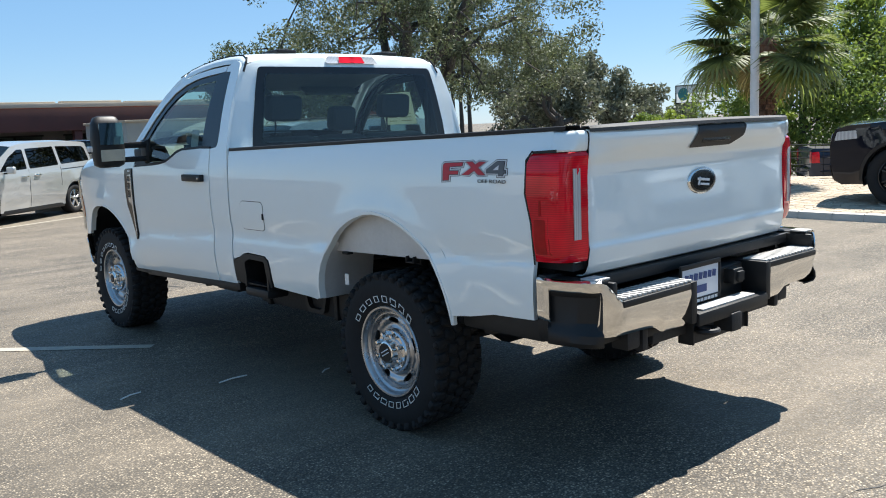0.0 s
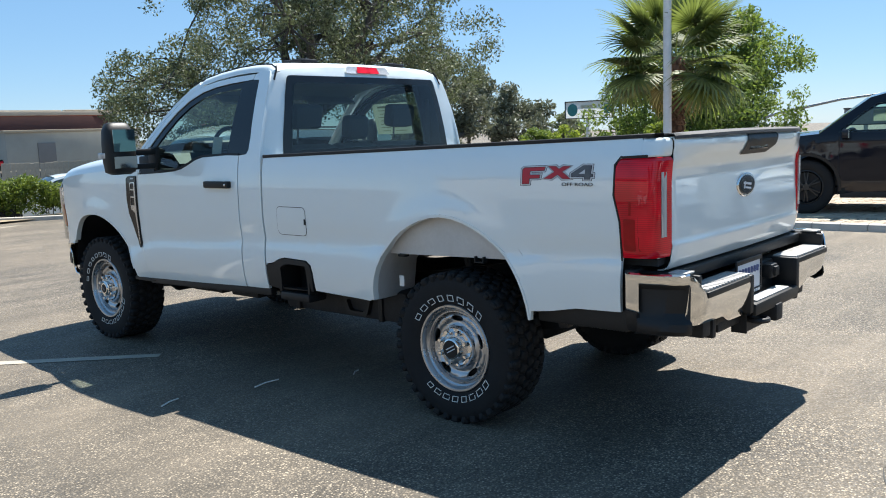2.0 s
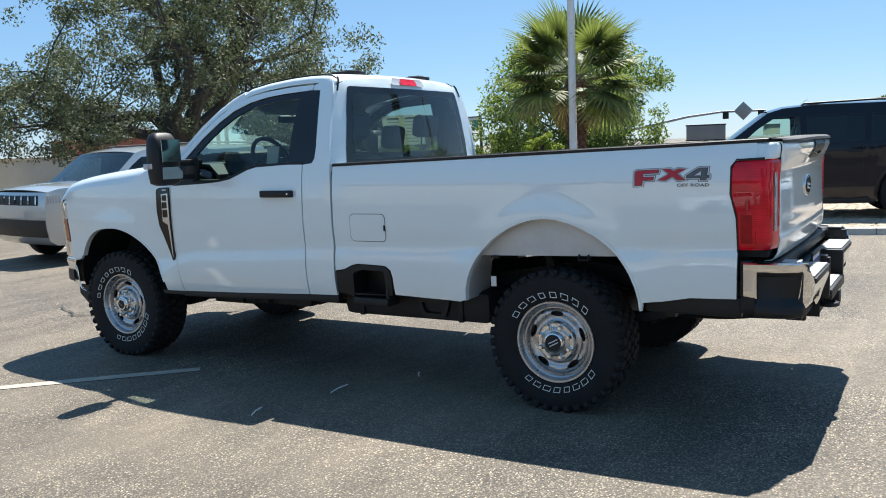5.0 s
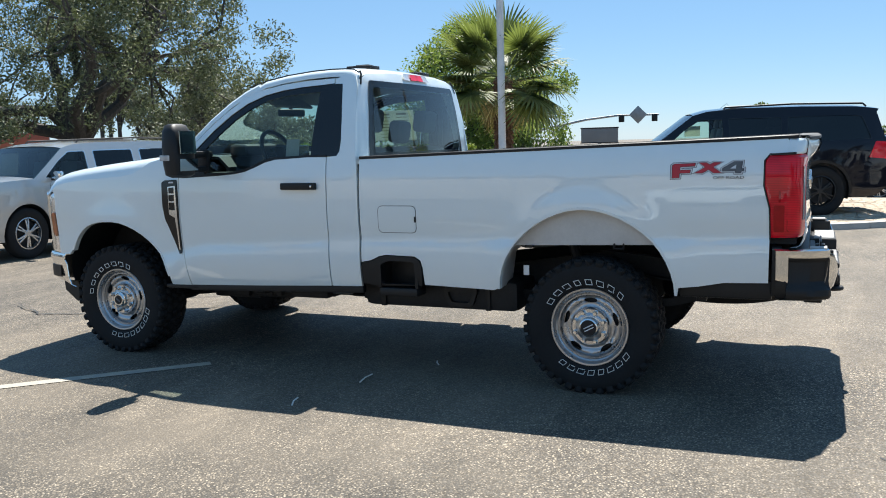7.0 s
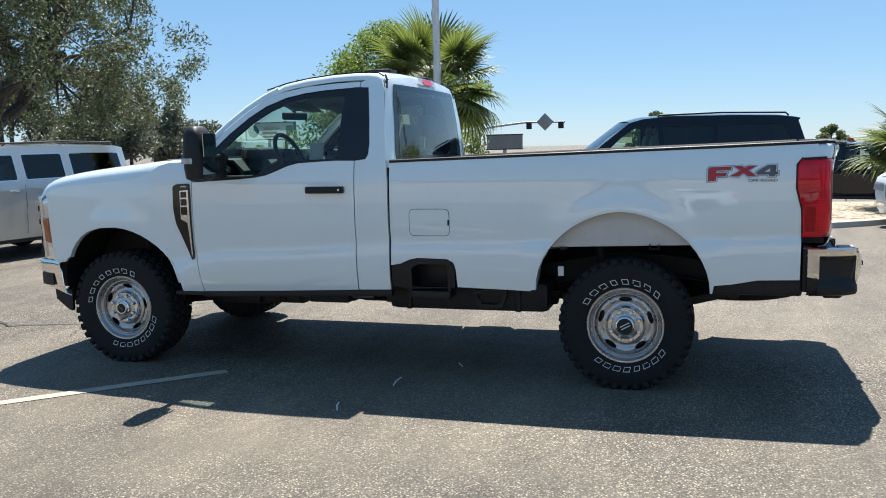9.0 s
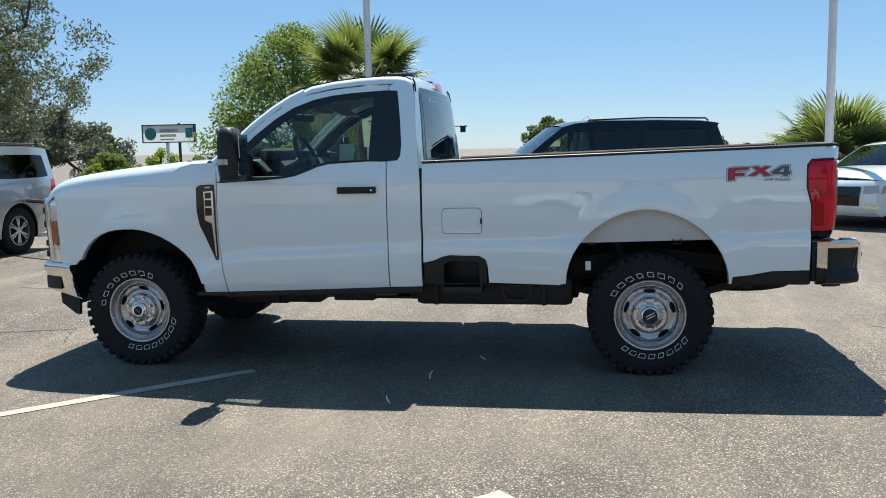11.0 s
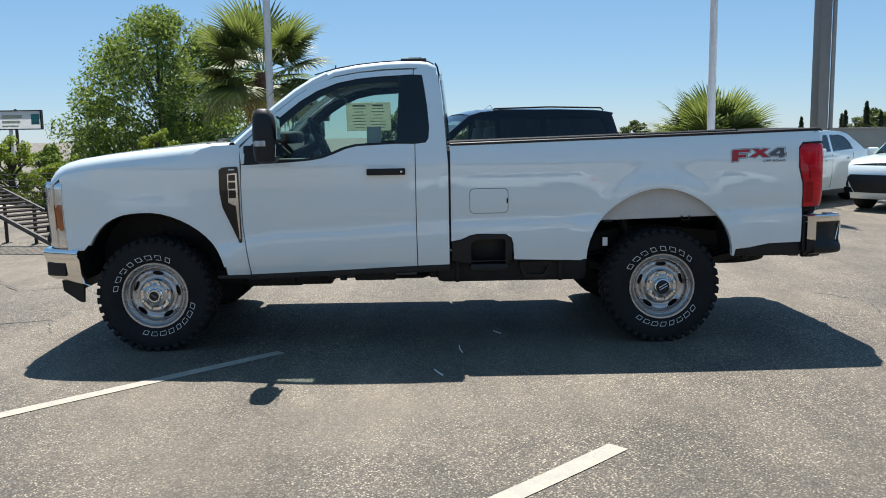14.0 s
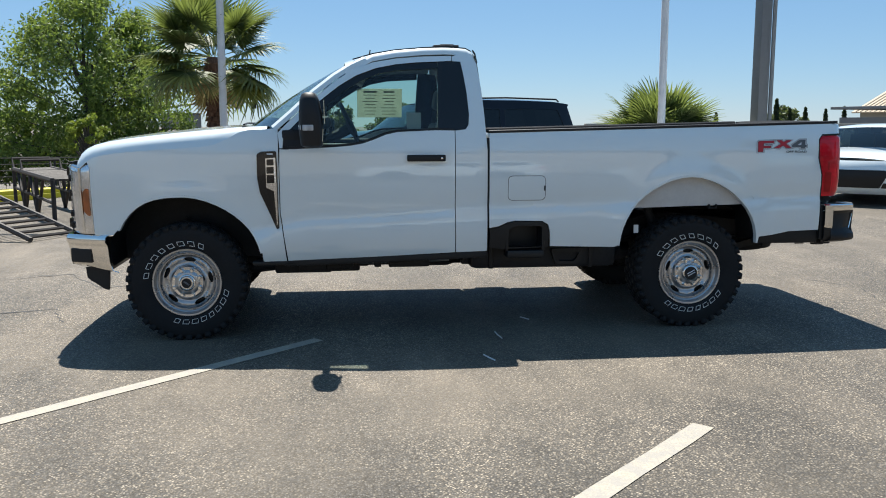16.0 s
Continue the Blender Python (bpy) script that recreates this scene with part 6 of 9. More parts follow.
# ---- other vehicles ----
def simple_wheel(parent, x, y, r, flip, rim_mat, spokes, white_letters=False, rim=0.62):
    w = holder("wheel", parent, pose(x, y, r, 0, 0, 180 if flip else 0))
    h = 0.125
    part("tyre", lathe([(rim * r * 0.97, 0.09), (rim * r, -0.10), (rim * r * 1.1, -h + 0.004), (r * 0.86, -h), (r * 0.95, -h + 0.012), (r, -h + 0.04), (r, h - 0.04), (r * 0.95, h), (rim * r, 0.10)], 40), M["rubber"], w, angle=50)
    part("rim", lathe([(rim * r, -0.105), (rim * r * 0.95, -0.108), (rim * r * 0.92, -0.09), (rim * r * 0.90, 0.05)], 36), rim_mat, w)
    part("brake", lathe([(0.0, -0.02), (rim * r * 0.85, -0.02), (rim * r * 0.9, 0.06), (0.0, 0.06)], 24), M["under"], w)
    for i in range(spokes):
        a = 360 * i / spokes
        b = bmesh.new()
        for da in (-9, 9):
            s = box((0.022, 0.030, rim * r * 0.86), (-0.088, 0, rim * r * 0.46), 0.006, (0, 4, 0), 1)
            s.transform(pose(0, 0, 0, a + da * 0.8))
            join(b, s)
        part("spoke", b, rim_mat, w)
    part("hub_cap", lathe([(0, -0.108), (0.05, -0.106), (0.065, -0.09)], 18), rim_mat, w)
    return w


def car(name, label, category, m, c, group=""):
    """A parked car from its side profile, windows and lamps. y is forward, the left side is -x."""
    A = thing(name, label, category, m, group)
    L, W, belt, tum = c["L"], c["W"], c["belt"], c["tumble"]
    body, rimm = M[c["paint"]], M[c["rim"]]

    def f(y, z):
        w = W / 2
        w -= 0.05 * smoothstep(0.62, 0.30, z)
        w -= 0.012 * smoothstep(0.80, 0.70, z) * smoothstep(0.45, 0.6, z)
        t = max(0, abs(y) - L * 0.30) / (L * 0.20)
        w -= c.get("taper", 0.15) * min(t, 1.1) ** 2.6
        if z > belt - 0.10:
            t = z - (belt - 0.10)
            w -= tum * t * t / (t + 0.12)
        for wy in (c["yf"], c["yr"]):
            d = math.hypot(y - wy, z - c["R"])
            w += 0.012 * math.exp(-((d - c["R"] - 0.10) / 0.06) ** 2)
        return w

    outline = []
    for i, (nm, mt, by, bz, pts) in enumerate(c["runs"]):
        outline += [p for p in pts if not outline or p != outline[-1]]
    zb = c["zb"]
    ra = c["R"] + 0.055
    arch_pts = lambda cy: [(cy + ra * math.cos(a), c["R"] + ra * 1.02 * math.sin(a)) for a in np.linspace(math.pi + 0.22, -0.22, 18)]
    low = [p for p in arch_pts(c["yr"])] + [p for p in arch_pts(c["yf"])]
    side_out = outline + low
    holes = [rounded(w[0], 0.04, 3) for w in c["windows"]]
    for sg in (-1, 1):
        mk = (lambda b: b) if sg < 0 else mirrored
        part("body_side", mk(panel(side_out, f, holes, 0.12, 0.02)), body, A, angle=40)
        for wpts, gm in c["windows"]:
            h = rounded(wpts, 0.04, 3)
            cy, cz = sum(p[0] for p in h) / len(h), sum(p[1] for p in h) / len(h)
            win = part("side_window", mk(panel([(cy + (y - cy) * 1.01, cz + (z - cz) * 1.02) for y, z in h], lambda y, z: f(y, z) - 0.010, (), 0.15, 0)), M[gm], A)
            ring_in = [(cy + (y - cy) * 0.975, cz + (z - cz) * 0.94) for y, z in h]
            part("window_trim", mk(panel(h, lambda y, z: f(y, z) + 0.001, (ring_in,), 0, 0.008)), M[c.get("wtrim", "trim")], win)
        for wy in (c["yf"], c["yr"]):
            liner = sheet([[(x, wy + ra * math.cos(a), c["R"] + ra * math.sin(a)) for a in np.linspace(math.pi + 0.3, -0.3, 14)] for x in (-W / 2 + 0.03, -W / 2 + 0.36)])
            part("wheel_liner", mk(liner), M["trim"], A)
            if c.get("cladding"):
                o = [(wy + (ra + 0.045) * math.cos(a), c["R"] + (ra + 0.045) * math.sin(a)) for a in np.linspace(math.pi + 0.1, -0.1, 16)] + [(wy + ra * math.cos(a), c["R"] + ra * math.sin(a)) for a in np.linspace(-0.15, math.pi + 0.15, 16)]
                part("arch_trim", mk(panel(o, lambda y, z: f(y, z) + 0.008, (), 0, 0.015)), M["trim"], A)
            simple_wheel(A, sg * (W / 2 - 0.145), wy, c["R"], sg > 0, rimm, c.get("spokes", 5))
        part("sill", mk(box((0.06, c["yf"] - c["yr"] - 2 * ra - 0.05, 0.10), (-W / 2 + 0.075, (c["yf"] + c["yr"]) / 2, zb + 0.05), 0.015)), M["trim"], A)
        for y0, z0, ln in c["handles"]:
            part("door_handle", mk(box((0.035, ln, 0.035), (-f(y0, z0) - 0.015, y0, z0), 0.012)), M[c.get("handle_mat", c["paint"])], A)
        for y0, z0, z1 in c["seams"]:
            part("door_seam", mk(tube([(-f(y0, z) - 0.0005, y0, z) for z in np.linspace(z0, z1, 6)], 0.0045, 4)), M["wire"], A)
        mz, my = c["mirror"]
        mir = part("door_mirror", mk(box((0.20, 0.11, 0.15), (-f(my, mz) - 0.17, my, mz + 0.03), 0.045, (0, 0, -8), 3)), M[c.get("mirror_mat", c["paint"])], A)
        part("mirror_foot", mk(box((0.14, 0.05, 0.04), (-f(my, mz) - 0.02, my + 0.01, mz - 0.03), 0.015)), M["trim"], mir)
        part("mirror_glass", mk(box((0.16, 0.004, 0.11), (-f(my, mz) - 0.17, my - 0.056, mz + 0.03), 0, (0, 0, -8))), M["mirror"], mir)
        for nm, pts, mt in c["side_patches"]:
            part(nm, mk(panel(rounded(pts, 0.02, 3), lambda y, z: f(y, z) + 0.004, (), 0.08, 0.01)), M[mt], A)
        if c.get("rails"):
            y0, y1, z0, x0 = c["rails"]
            part("roof_rail", mk(tube([(-x0, y1 + 0.06, z0 - 0.05), (-x0, y1, z0), (-x0, (y0 + y1) / 2, z0 + 0.025), (-x0, y0, z0), (-x0, y0 - 0.06, z0 - 0.05)], 0.017, 8)), M["trim"], A)
    surf = {}
    S = np.linspace(-1, 1, 13)
    for nm, mt, by, bz, pts in c["runs"]:
        fine = []
        for (y0, z0), (y1, z1) in zip(pts, pts[1:]):
            n = max(1, int(math.hypot(y1 - y0, z1 - z0) / 0.18))
            fine += [(y0 + (y1 - y0) * i / n, z0 + (z1 - z0) * i / n) for i in range(n)]
        fine.append(pts[-1])
        sgn = 1 if sum(p[0] for p in pts) > 0 else -1
        rows = [[(s * f(y, z), y + sgn * by * (1 - s * s), z + bz * (1 - abs(s) ** 2.4)) for s in S] for y, z in fine]
        ob = part(nm, sheet(rows, 0.0 if "glass" in mt else 0.004), M[mt], A, angle=45)
        surf[nm] = (fine, sgn, by)
    for nm, end, pts, mt, off in c["end_patches"]:
        fine, sgn, by = surf[end]
        zs = sorted((z, y) for y, z in fine)
        b = panel(rounded(pts, 0.015, 3), lambda y, z: 0.0, (), 0.07, 0)
        for v in b.verts:
            x, z = v.co.y, v.co.z
            y = float(np.interp(z, [q[0] for q in zs], [q[1] for q in zs]))
            s = x / max(f(y, z), 0.1)
            v.co = Vector((x, y + sgn * (by * (1 - s * s) + off), z))
        bmesh.ops.recalc_face_normals(b, faces=b.faces)
        bmesh.ops.solidify(b, geom=list(b.faces), thickness=0.006)
        part(nm, b, M[mt], A)
    part("underbody", box((W - 0.35, L - 0.7, 0.12), (0, 0, zb + 0.10), 0.02), M["under"], A)
    cab_y0, cab_y1 = c["cabin"]
    part("cabin_floor", box((W - 0.30, cab_y1 - cab_y0, belt - 0.62), (0, (cab_y0 + cab_y1) / 2, (belt - 0.62) / 2 + 0.42), 0.05), M["dash"], A)
    for sy in c["seat_rows"]:
        for sx in (-0.40, 0.40):
            st = part("seat", box((0.48, 0.16, 0.55), (sx, sy, belt + 0.02), 0.05, (12, 0, 0)), M["seat"], A)
            part("headrest", box((0.26, 0.10, 0.17), (sx, sy - 0.05, belt + 0.38), 0.04, (8, 0, 0)), M["seat"], st)
    return A


SUV = dict(L=5.33, W=2.03, belt=1.24, tumble=0.30, paint="black_paint", rim="dark_alloy", R=0.425, zb=0.26, yf=1.60, yr=-1.50, spokes=6, taper=0.16,
           runs=[("front_fascia", "black_paint", 0.10, 0.0, [(2.38, 0.30), (2.50, 0.36), (2.555, 0.60), (2.56, 0.85), (2.54, 1.02), (2.48, 1.12)]),
                 ("hood", "black_paint", 0.04, 0.05, [(2.48, 1.12), (2.30, 1.17), (1.90, 1.20), (1.42, 1.24)]),
                 ("windscreen", "mid_glass", 0.06, 0.02, [(1.42, 1.24), (1.05, 1.51), (0.70, 1.76)]),
                 ("roof", "black_paint", 0.0, 0.045, [(0.70, 1.76), (0.45, 1.825), (0.0, 1.86), (-1.20, 1.865), (-2.10, 1.84), (-2.42, 1.805), (-2.50, 1.79)]),
                 ("rear_window", "dark_glass", 0.06, 0.0, [(-2.50, 1.79), (-2.46, 1.74), (-2.60, 1.28)]),
                 ("tailgate", "black_paint", 0.06, 0.0, [(-2.60, 1.28), (-2.64, 1.20), (-2.64, 0.78)]),
                 ("rear_bumper", "black_paint", 0.07, 0.0, [(-2.64, 0.78), (-2.66, 0.70), (-2.64, 0.48), (-2.50, 0.36), (-2.40, 0.33)])],
           windows=[([(1.16, 1.245), (0.16, 1.25), (0.18, 1.69), (0.58, 1.69), (0.86, 1.51)], "glass"), ([(0.06, 1.25), (-0.82, 1.265), (-0.84, 1.70), (0.08, 1.70)], "dark_glass"),
                    ([(-0.92, 1.265), (-2.36, 1.29), (-2.20, 1.69), (-0.94, 1.70)], "dark_glass")],
           wtrim="gloss_trim", handles=[(0.30, 1.08, 0.22), (-0.66, 1.10, 0.22)], seams=[(1.12, 0.45, 1.2), (0.11, 0.42, 1.22), (-0.80, 0.80, 1.24)], mirror=(1.20, 1.02),
           side_patches=[("head_lamp", [(2.16, 0.98), (2.50, 0.95), (2.46, 1.08), (2.18, 1.10)], "clear_lens"), ("tail_lamp", [(-2.30, 0.98), (-2.62, 0.95), (-2.60, 1.24), (-2.42, 1.25)], "red_lens")],
           end_patches=[("grille", "front_fascia", [(-0.62, 0.66), (0.62, 0.66), (0.70, 1.05), (-0.70, 1.05)], "gloss_trim", 0.008), ("head_lamp", "front_fascia", [(-0.92, 0.93), (-0.72, 0.92), (-0.72, 1.05), (-0.90, 1.06)], "clear_lens", 0.008),
                        ("head_lamp", "front_fascia", [(0.92, 0.93), (0.72, 0.92), (0.72, 1.05), (0.90, 1.06)], "clear_lens", 0.008), ("lower_grille", "front_fascia", [(-0.80, 0.36), (0.80, 0.36), (0.86, 0.58), (-0.86, 0.58)], "trim", 0.008),
                        ("tail_lamp", "tailgate", [(-0.90, 0.97), (-0.70, 0.97), (-0.70, 1.22), (-0.88, 1.22)], "red_lens", 0.008), ("tail_lamp", "tailgate", [(0.90, 0.97), (0.70, 0.97), (0.70, 1.22), (0.88, 1.22)], "red_lens", 0.008)],
           rails=(-2.25, 0.10, 1.893, 0.66), cabin=(-2.3, 1.2), seat_rows=(0.15, -0.85), cladding=True)


def variant(base, **change):
    d = dict(base)
    d.update(change)
    old = base["paint"]
    if "paint" in change and "runs" not in change:
        d["runs"] = [(n, change["paint"] if mt == old else mt, by, bz, p) for n, mt, by, bz, p in base["runs"]]
    return d


def at(x, y, heading, z=0.0):
    """A pose on the ground whose y axis points along heading (degrees from +y, turning left)."""
    return pose(x, y, z + fall(x, y), 0, 0, heading)


black_suv = car("parked_suv", "black full-size SUV with black wheels parked on the paved island", "SUV", at(14.55, 3.92, 14, 0.06), SUV)
black_suv.scale = (1, 0.965, 1.01)
sx = part("window_sheet", box((0.004, 0.30, 0.20), (0.80, 0.52, 1.50), 0, (0, -16, 0)), M["paper"], black_suv, "cream price sheet behind the glass")
part("roof_aerial", sheet([[(-0.02, 0.10, 1.90), (0.02, 0.10, 1.90)], [(-0.004, -0.02, 1.985), (0.004, -0.02, 1.985)], [(-0.02, -0.08, 1.90), (0.02, -0.08, 1.90)]], 0.004), M["black_paint"], black_suv)

WAGON = variant(SUV, L=5.45, W=2.10, paint="silver", rim="alloy", spokes=6, zb=0.28, R=0.415, tumble=0.24, cladding=False, wtrim="chrome", handle_mat="chrome",
                runs=[("front_fascia", "silver", 0.08, 0.0, [(2.45, 0.32), (2.58, 0.40), (2.63, 0.60), (2.64, 0.95), (2.62, 1.12), (2.58, 1.19)]),
                      ("hood", "silver", 0.04, 0.04, [(2.58, 1.19), (2.40, 1.235), (1.90, 1.265), (1.42, 1.285)]),
                      ("windscreen", "mid_glass", 0.06, 0.02, [(1.42, 1.285), (1.06, 1.54), (0.74, 1.77)]),
                      ("roof", "silver", 0.0, 0.04, [(0.74, 1.77), (0.50, 1.825), (0.0, 1.85), (-1.20, 1.855), (-2.30, 1.84), (-2.60, 1.81)]),
                      ("rear_window", "dark_glass", 0.05, 0.0, [(-2.60, 1.81), (-2.66, 1.32)]),
                      ("tailgate", "silver", 0.05, 0.0, [(-2.66, 1.32), (-2.69, 1.20), (-2.70, 0.80)]),
                      ("rear_bumper", "silver", 0.05, 0.0, [(-2.70, 0.80), (-2.72, 0.70), (-2.68, 0.48), (-2.55, 0.36)])],
                windows=[([(1.20, 1.285), (0.24, 1.29), (0.26, 1.715), (0.62, 1.71), (0.88, 1.55)], "mid_glass"), ([(0.06, 1.295), (-0.86, 1.30), (-0.84, 1.725), (0.08, 1.72)], "dark_glass"), ([(-1.04, 1.305), (-2.44, 1.315), (-2.38, 1.71), (-1.02, 1.725)], "dark_glass")],
                handles=[(0.38, 1.13, 0.22), (-0.62, 1.14, 0.22)], side_patches=[("head_lamp", [(2.36, 1.02), (2.62, 1.0), (2.60, 1.13), (2.40, 1.14)], "clear_lens"), ("tail_lamp", [(-2.45, 1.0), (-2.68, 0.98), (-2.66, 1.28), (-2.52, 1.28)], "red_lens"), ("side_marker", [(2.16, 0.74), (2.26, 0.74), (2.26, 0.77), (2.16, 0.77)], "red_lens")],
                end_patches=[("grille", "front_fascia", [(-0.74, 0.98), (0.74, 0.98), (0.74, 1.14), (-0.74, 1.14)], "trim", 0.010), ("lower_grille", "front_fascia", [(-0.90, 0.46), (0.90, 0.46), (0.90, 0.74), (-0.90, 0.74)], "trim", 0.008)]
                + [("grille_slot_rim", "front_fascia", [(-0.72 + i * 0.205, 0.99), (-0.70 + i * 0.205 + 0.012, 0.99), (-0.70 + i * 0.205 + 0.012, 1.13), (-0.72 + i * 0.205, 1.13)], "chrome", 0.016) for i in range(8)],
                rails=(-2.4, 0.2, 1.90, 0.72), mirror=(1.29, 1.05), mirror_mat="chrome")
silver_suv = car("parked_suv", "pearl silver boxy SUV with polished spoked wheels on the lot", "SUV", at(9.46, 14.97, 82), WAGON)
silver_suv.scale = (1.02, 0.90, 1.02)

VAN = variant(SUV, L=5.15, W=1.99, belt=1.12, tumble=0.26, paint="silver", rim="alloy", spokes=5, R=0.345, zb=0.20, yf=1.58, yr=-1.51, cladding=False, wtrim="gloss_trim", handle_mat="chrome",
              runs=[("front_fascia", "silver", 0.14, 0.0, [(2.30, 0.24), (2.42, 0.34), (2.46, 0.55), (2.42, 0.78), (2.34, 0.88)]),
                    ("hood", "silver", 0.05, 0.05, [(2.34, 0.88), (2.05, 0.98), (1.70, 1.06), (1.45, 1.10)]),
                    ("windscreen", "mid_glass", 0.08, 0.02, [(1.45, 1.10), (0.95, 1.42), (0.52, 1.64)]),
                    ("roof", "silver", 0.0, 0.045, [(0.52, 1.64), (0.20, 1.69), (-0.4, 1.715), (-1.5, 1.71), (-2.2, 1.67), (-2.38, 1.64)]),
                    ("rear_window", "dark_glass", 0.07, 0.0, [(-2.38, 1.64), (-2.52, 1.15)]),
                    ("tailgate", "silver", 0.07, 0.0, [(-2.52, 1.15), (-2.55, 0.98), (-2.55, 0.70)]),
                    ("rear_bumper", "silver", 0.07, 0.0, [(-2.55, 0.70), (-2.57, 0.60), (-2.53, 0.38), (-2.42, 0.28)])],
              windows=[([(1.10, 1.12), (0.20, 1.14), (0.18, 1.57), (0.36, 1.57), (0.70, 1.42)], "dark_glass"), ([(0.10, 1.14), (-0.95, 1.17), (-0.92, 1.60), (0.08, 1.58)], "dark_glass"), ([(-1.05, 1.18), (-2.32, 1.22), (-2.22, 1.52), (-2.1, 1.57), (-1.02, 1.60)], "dark_glass")],
              handles=[(0.32, 0.98, 0.20), (-0.12, 0.99, 0.20)], seams=[(1.18, 0.35, 1.08), (0.15, 0.32, 1.12), (-1.0, 0.7, 1.16)], mirror=(1.12, 0.95),
              side_patches=[("head_lamp", [(2.06, 0.74), (2.38, 0.66), (2.34, 0.80), (2.10, 0.86)], "clear_lens"), ("tail_lamp", [(-2.36, 0.98), (-2.53, 0.96), (-2.52, 1.10), (-2.40, 1.12)], "red_lens"), ("slide_rail", [(-1.02, 1.06), (-2.30, 1.08), (-2.30, 1.095), (-1.02, 1.075)], "trim")],
              end_patches=[("grille", "front_fascia", [(-0.66, 0.40), (0.66, 0.40), (0.70, 0.72), (-0.70, 0.72)], "trim", 0.008)], rails=None, cabin=(-2.2, 1.2), seat_rows=(0.15, -0.75))
car("parked_minivan", "pearl silver minivan with dark windows parked at a slant", "minivan", at(5.29, 21.32, 128.5), VAN)

SEDAN = variant(SUV, L=5.04, W=1.90, belt=0.98, tumble=0.36, paint="white", rim="dark_alloy", spokes=5, R=0.35, zb=0.17, yf=1.62, yr=-1.43, cladding=False, wtrim="chrome", rails=None,
                runs=[("front_fascia", "white", 0.12, 0.0, [(2.25, 0.22), (2.36, 0.30), (2.40, 0.52), (2.38, 0.72), (2.30, 0.82)]),
                      ("hood", "white", 0.05, 0.05, [(2.30, 0.82), (2.0, 0.90), (1.5, 0.95), (1.0, 0.98)]),
                      ("windscreen", "mid_glass", 0.07, 0.02, [(1.0, 0.98), (0.62, 1.20), (0.25, 1.37)]),
                      ("roof", "white", 0.0, 0.04, [(0.25, 1.37), (0.0, 1.42), (-0.4, 1.44), (-0.9, 1.42), (-1.2, 1.37)]),
                      ("rear_window", "dark_glass", 0.06, 0.02, [(-1.2, 1.37), (-1.55, 1.20), (-1.85, 1.05)]),
                      ("boot", "white", 0.05, 0.02, [(-1.85, 1.05), (-2.1, 1.03), (-2.40, 0.99), (-2.44, 0.90), (-2.44, 0.66)]),
                      ("rear_bumper", "white", 0.07, 0.0, [(-2.44, 0.66), (-2.48, 0.55), (-2.44, 0.34), (-2.30, 0.24)])],
                windows=[([(0.78, 1.0), (-0.24, 1.02), (-0.26, 1.36), (0.0, 1.36), (0.25, 1.30), (0.5, 1.18)], "mid_glass"), ([(-0.32, 1.02), (-1.30, 1.05), (-1.18, 1.22), (-1.0, 1.32), (-0.8, 1.36), (-0.34, 1.36)], "mid_glass")],
                handles=[(-0.05, 0.86, 0.20), (-1.05, 0.88, 0.20)], seams=[(0.85, 0.32, 0.95), (-0.28, 0.30, 0.98), (-1.25, 0.6, 1.0)], mirror=(1.0, 0.62),
                side_patches=[("head_lamp", [(1.98, 0.66), (2.32, 0.60), (2.28, 0.73), (2.02, 0.78)], "clear_lens"), ("tail_lamp", [(-2.25, 0.72), (-2.43, 0.70), (-2.42, 0.92), (-2.28, 0.92)], "red_lens")],
                end_patches=[("grille", "front_fascia", [(-0.55, 0.40), (0.55, 0.40), (0.58, 0.72), (-0.58, 0.72)], "gloss_trim", 0.008), ("fog_lamp", "front_fascia", [(-0.85, 0.36), (-0.62, 0.36), (-0.62, 0.41), (-0.85, 0.41)], "chrome", 0.008), ("fog_lamp", "front_fascia", [(0.85, 0.36), (0.62, 0.36), (0.62, 0.41), (0.85, 0.41)], "chrome", 0.008),
                             ("head_lamp", "front_fascia", [(-0.86, 0.62), (-0.62, 0.60), (-0.62, 0.73), (-0.84, 0.75)], "clear_lens", 0.008), ("head_lamp", "front_fascia", [(0.86, 0.62), (0.62, 0.60), (0.62, 0.73), (0.84, 0.75)], "clear_lens", 0.008)], cabin=(-1.5, 0.85), seat_rows=(-0.2, -1.05))
sedan = car("parked_sedan", "white four-door sedan with black wheels on the asphalt", "car", at(14.34, -2.03, 42), SEDAN, "parked sedans")
copy_thing(sedan, at(11.4, 26.4, 75))

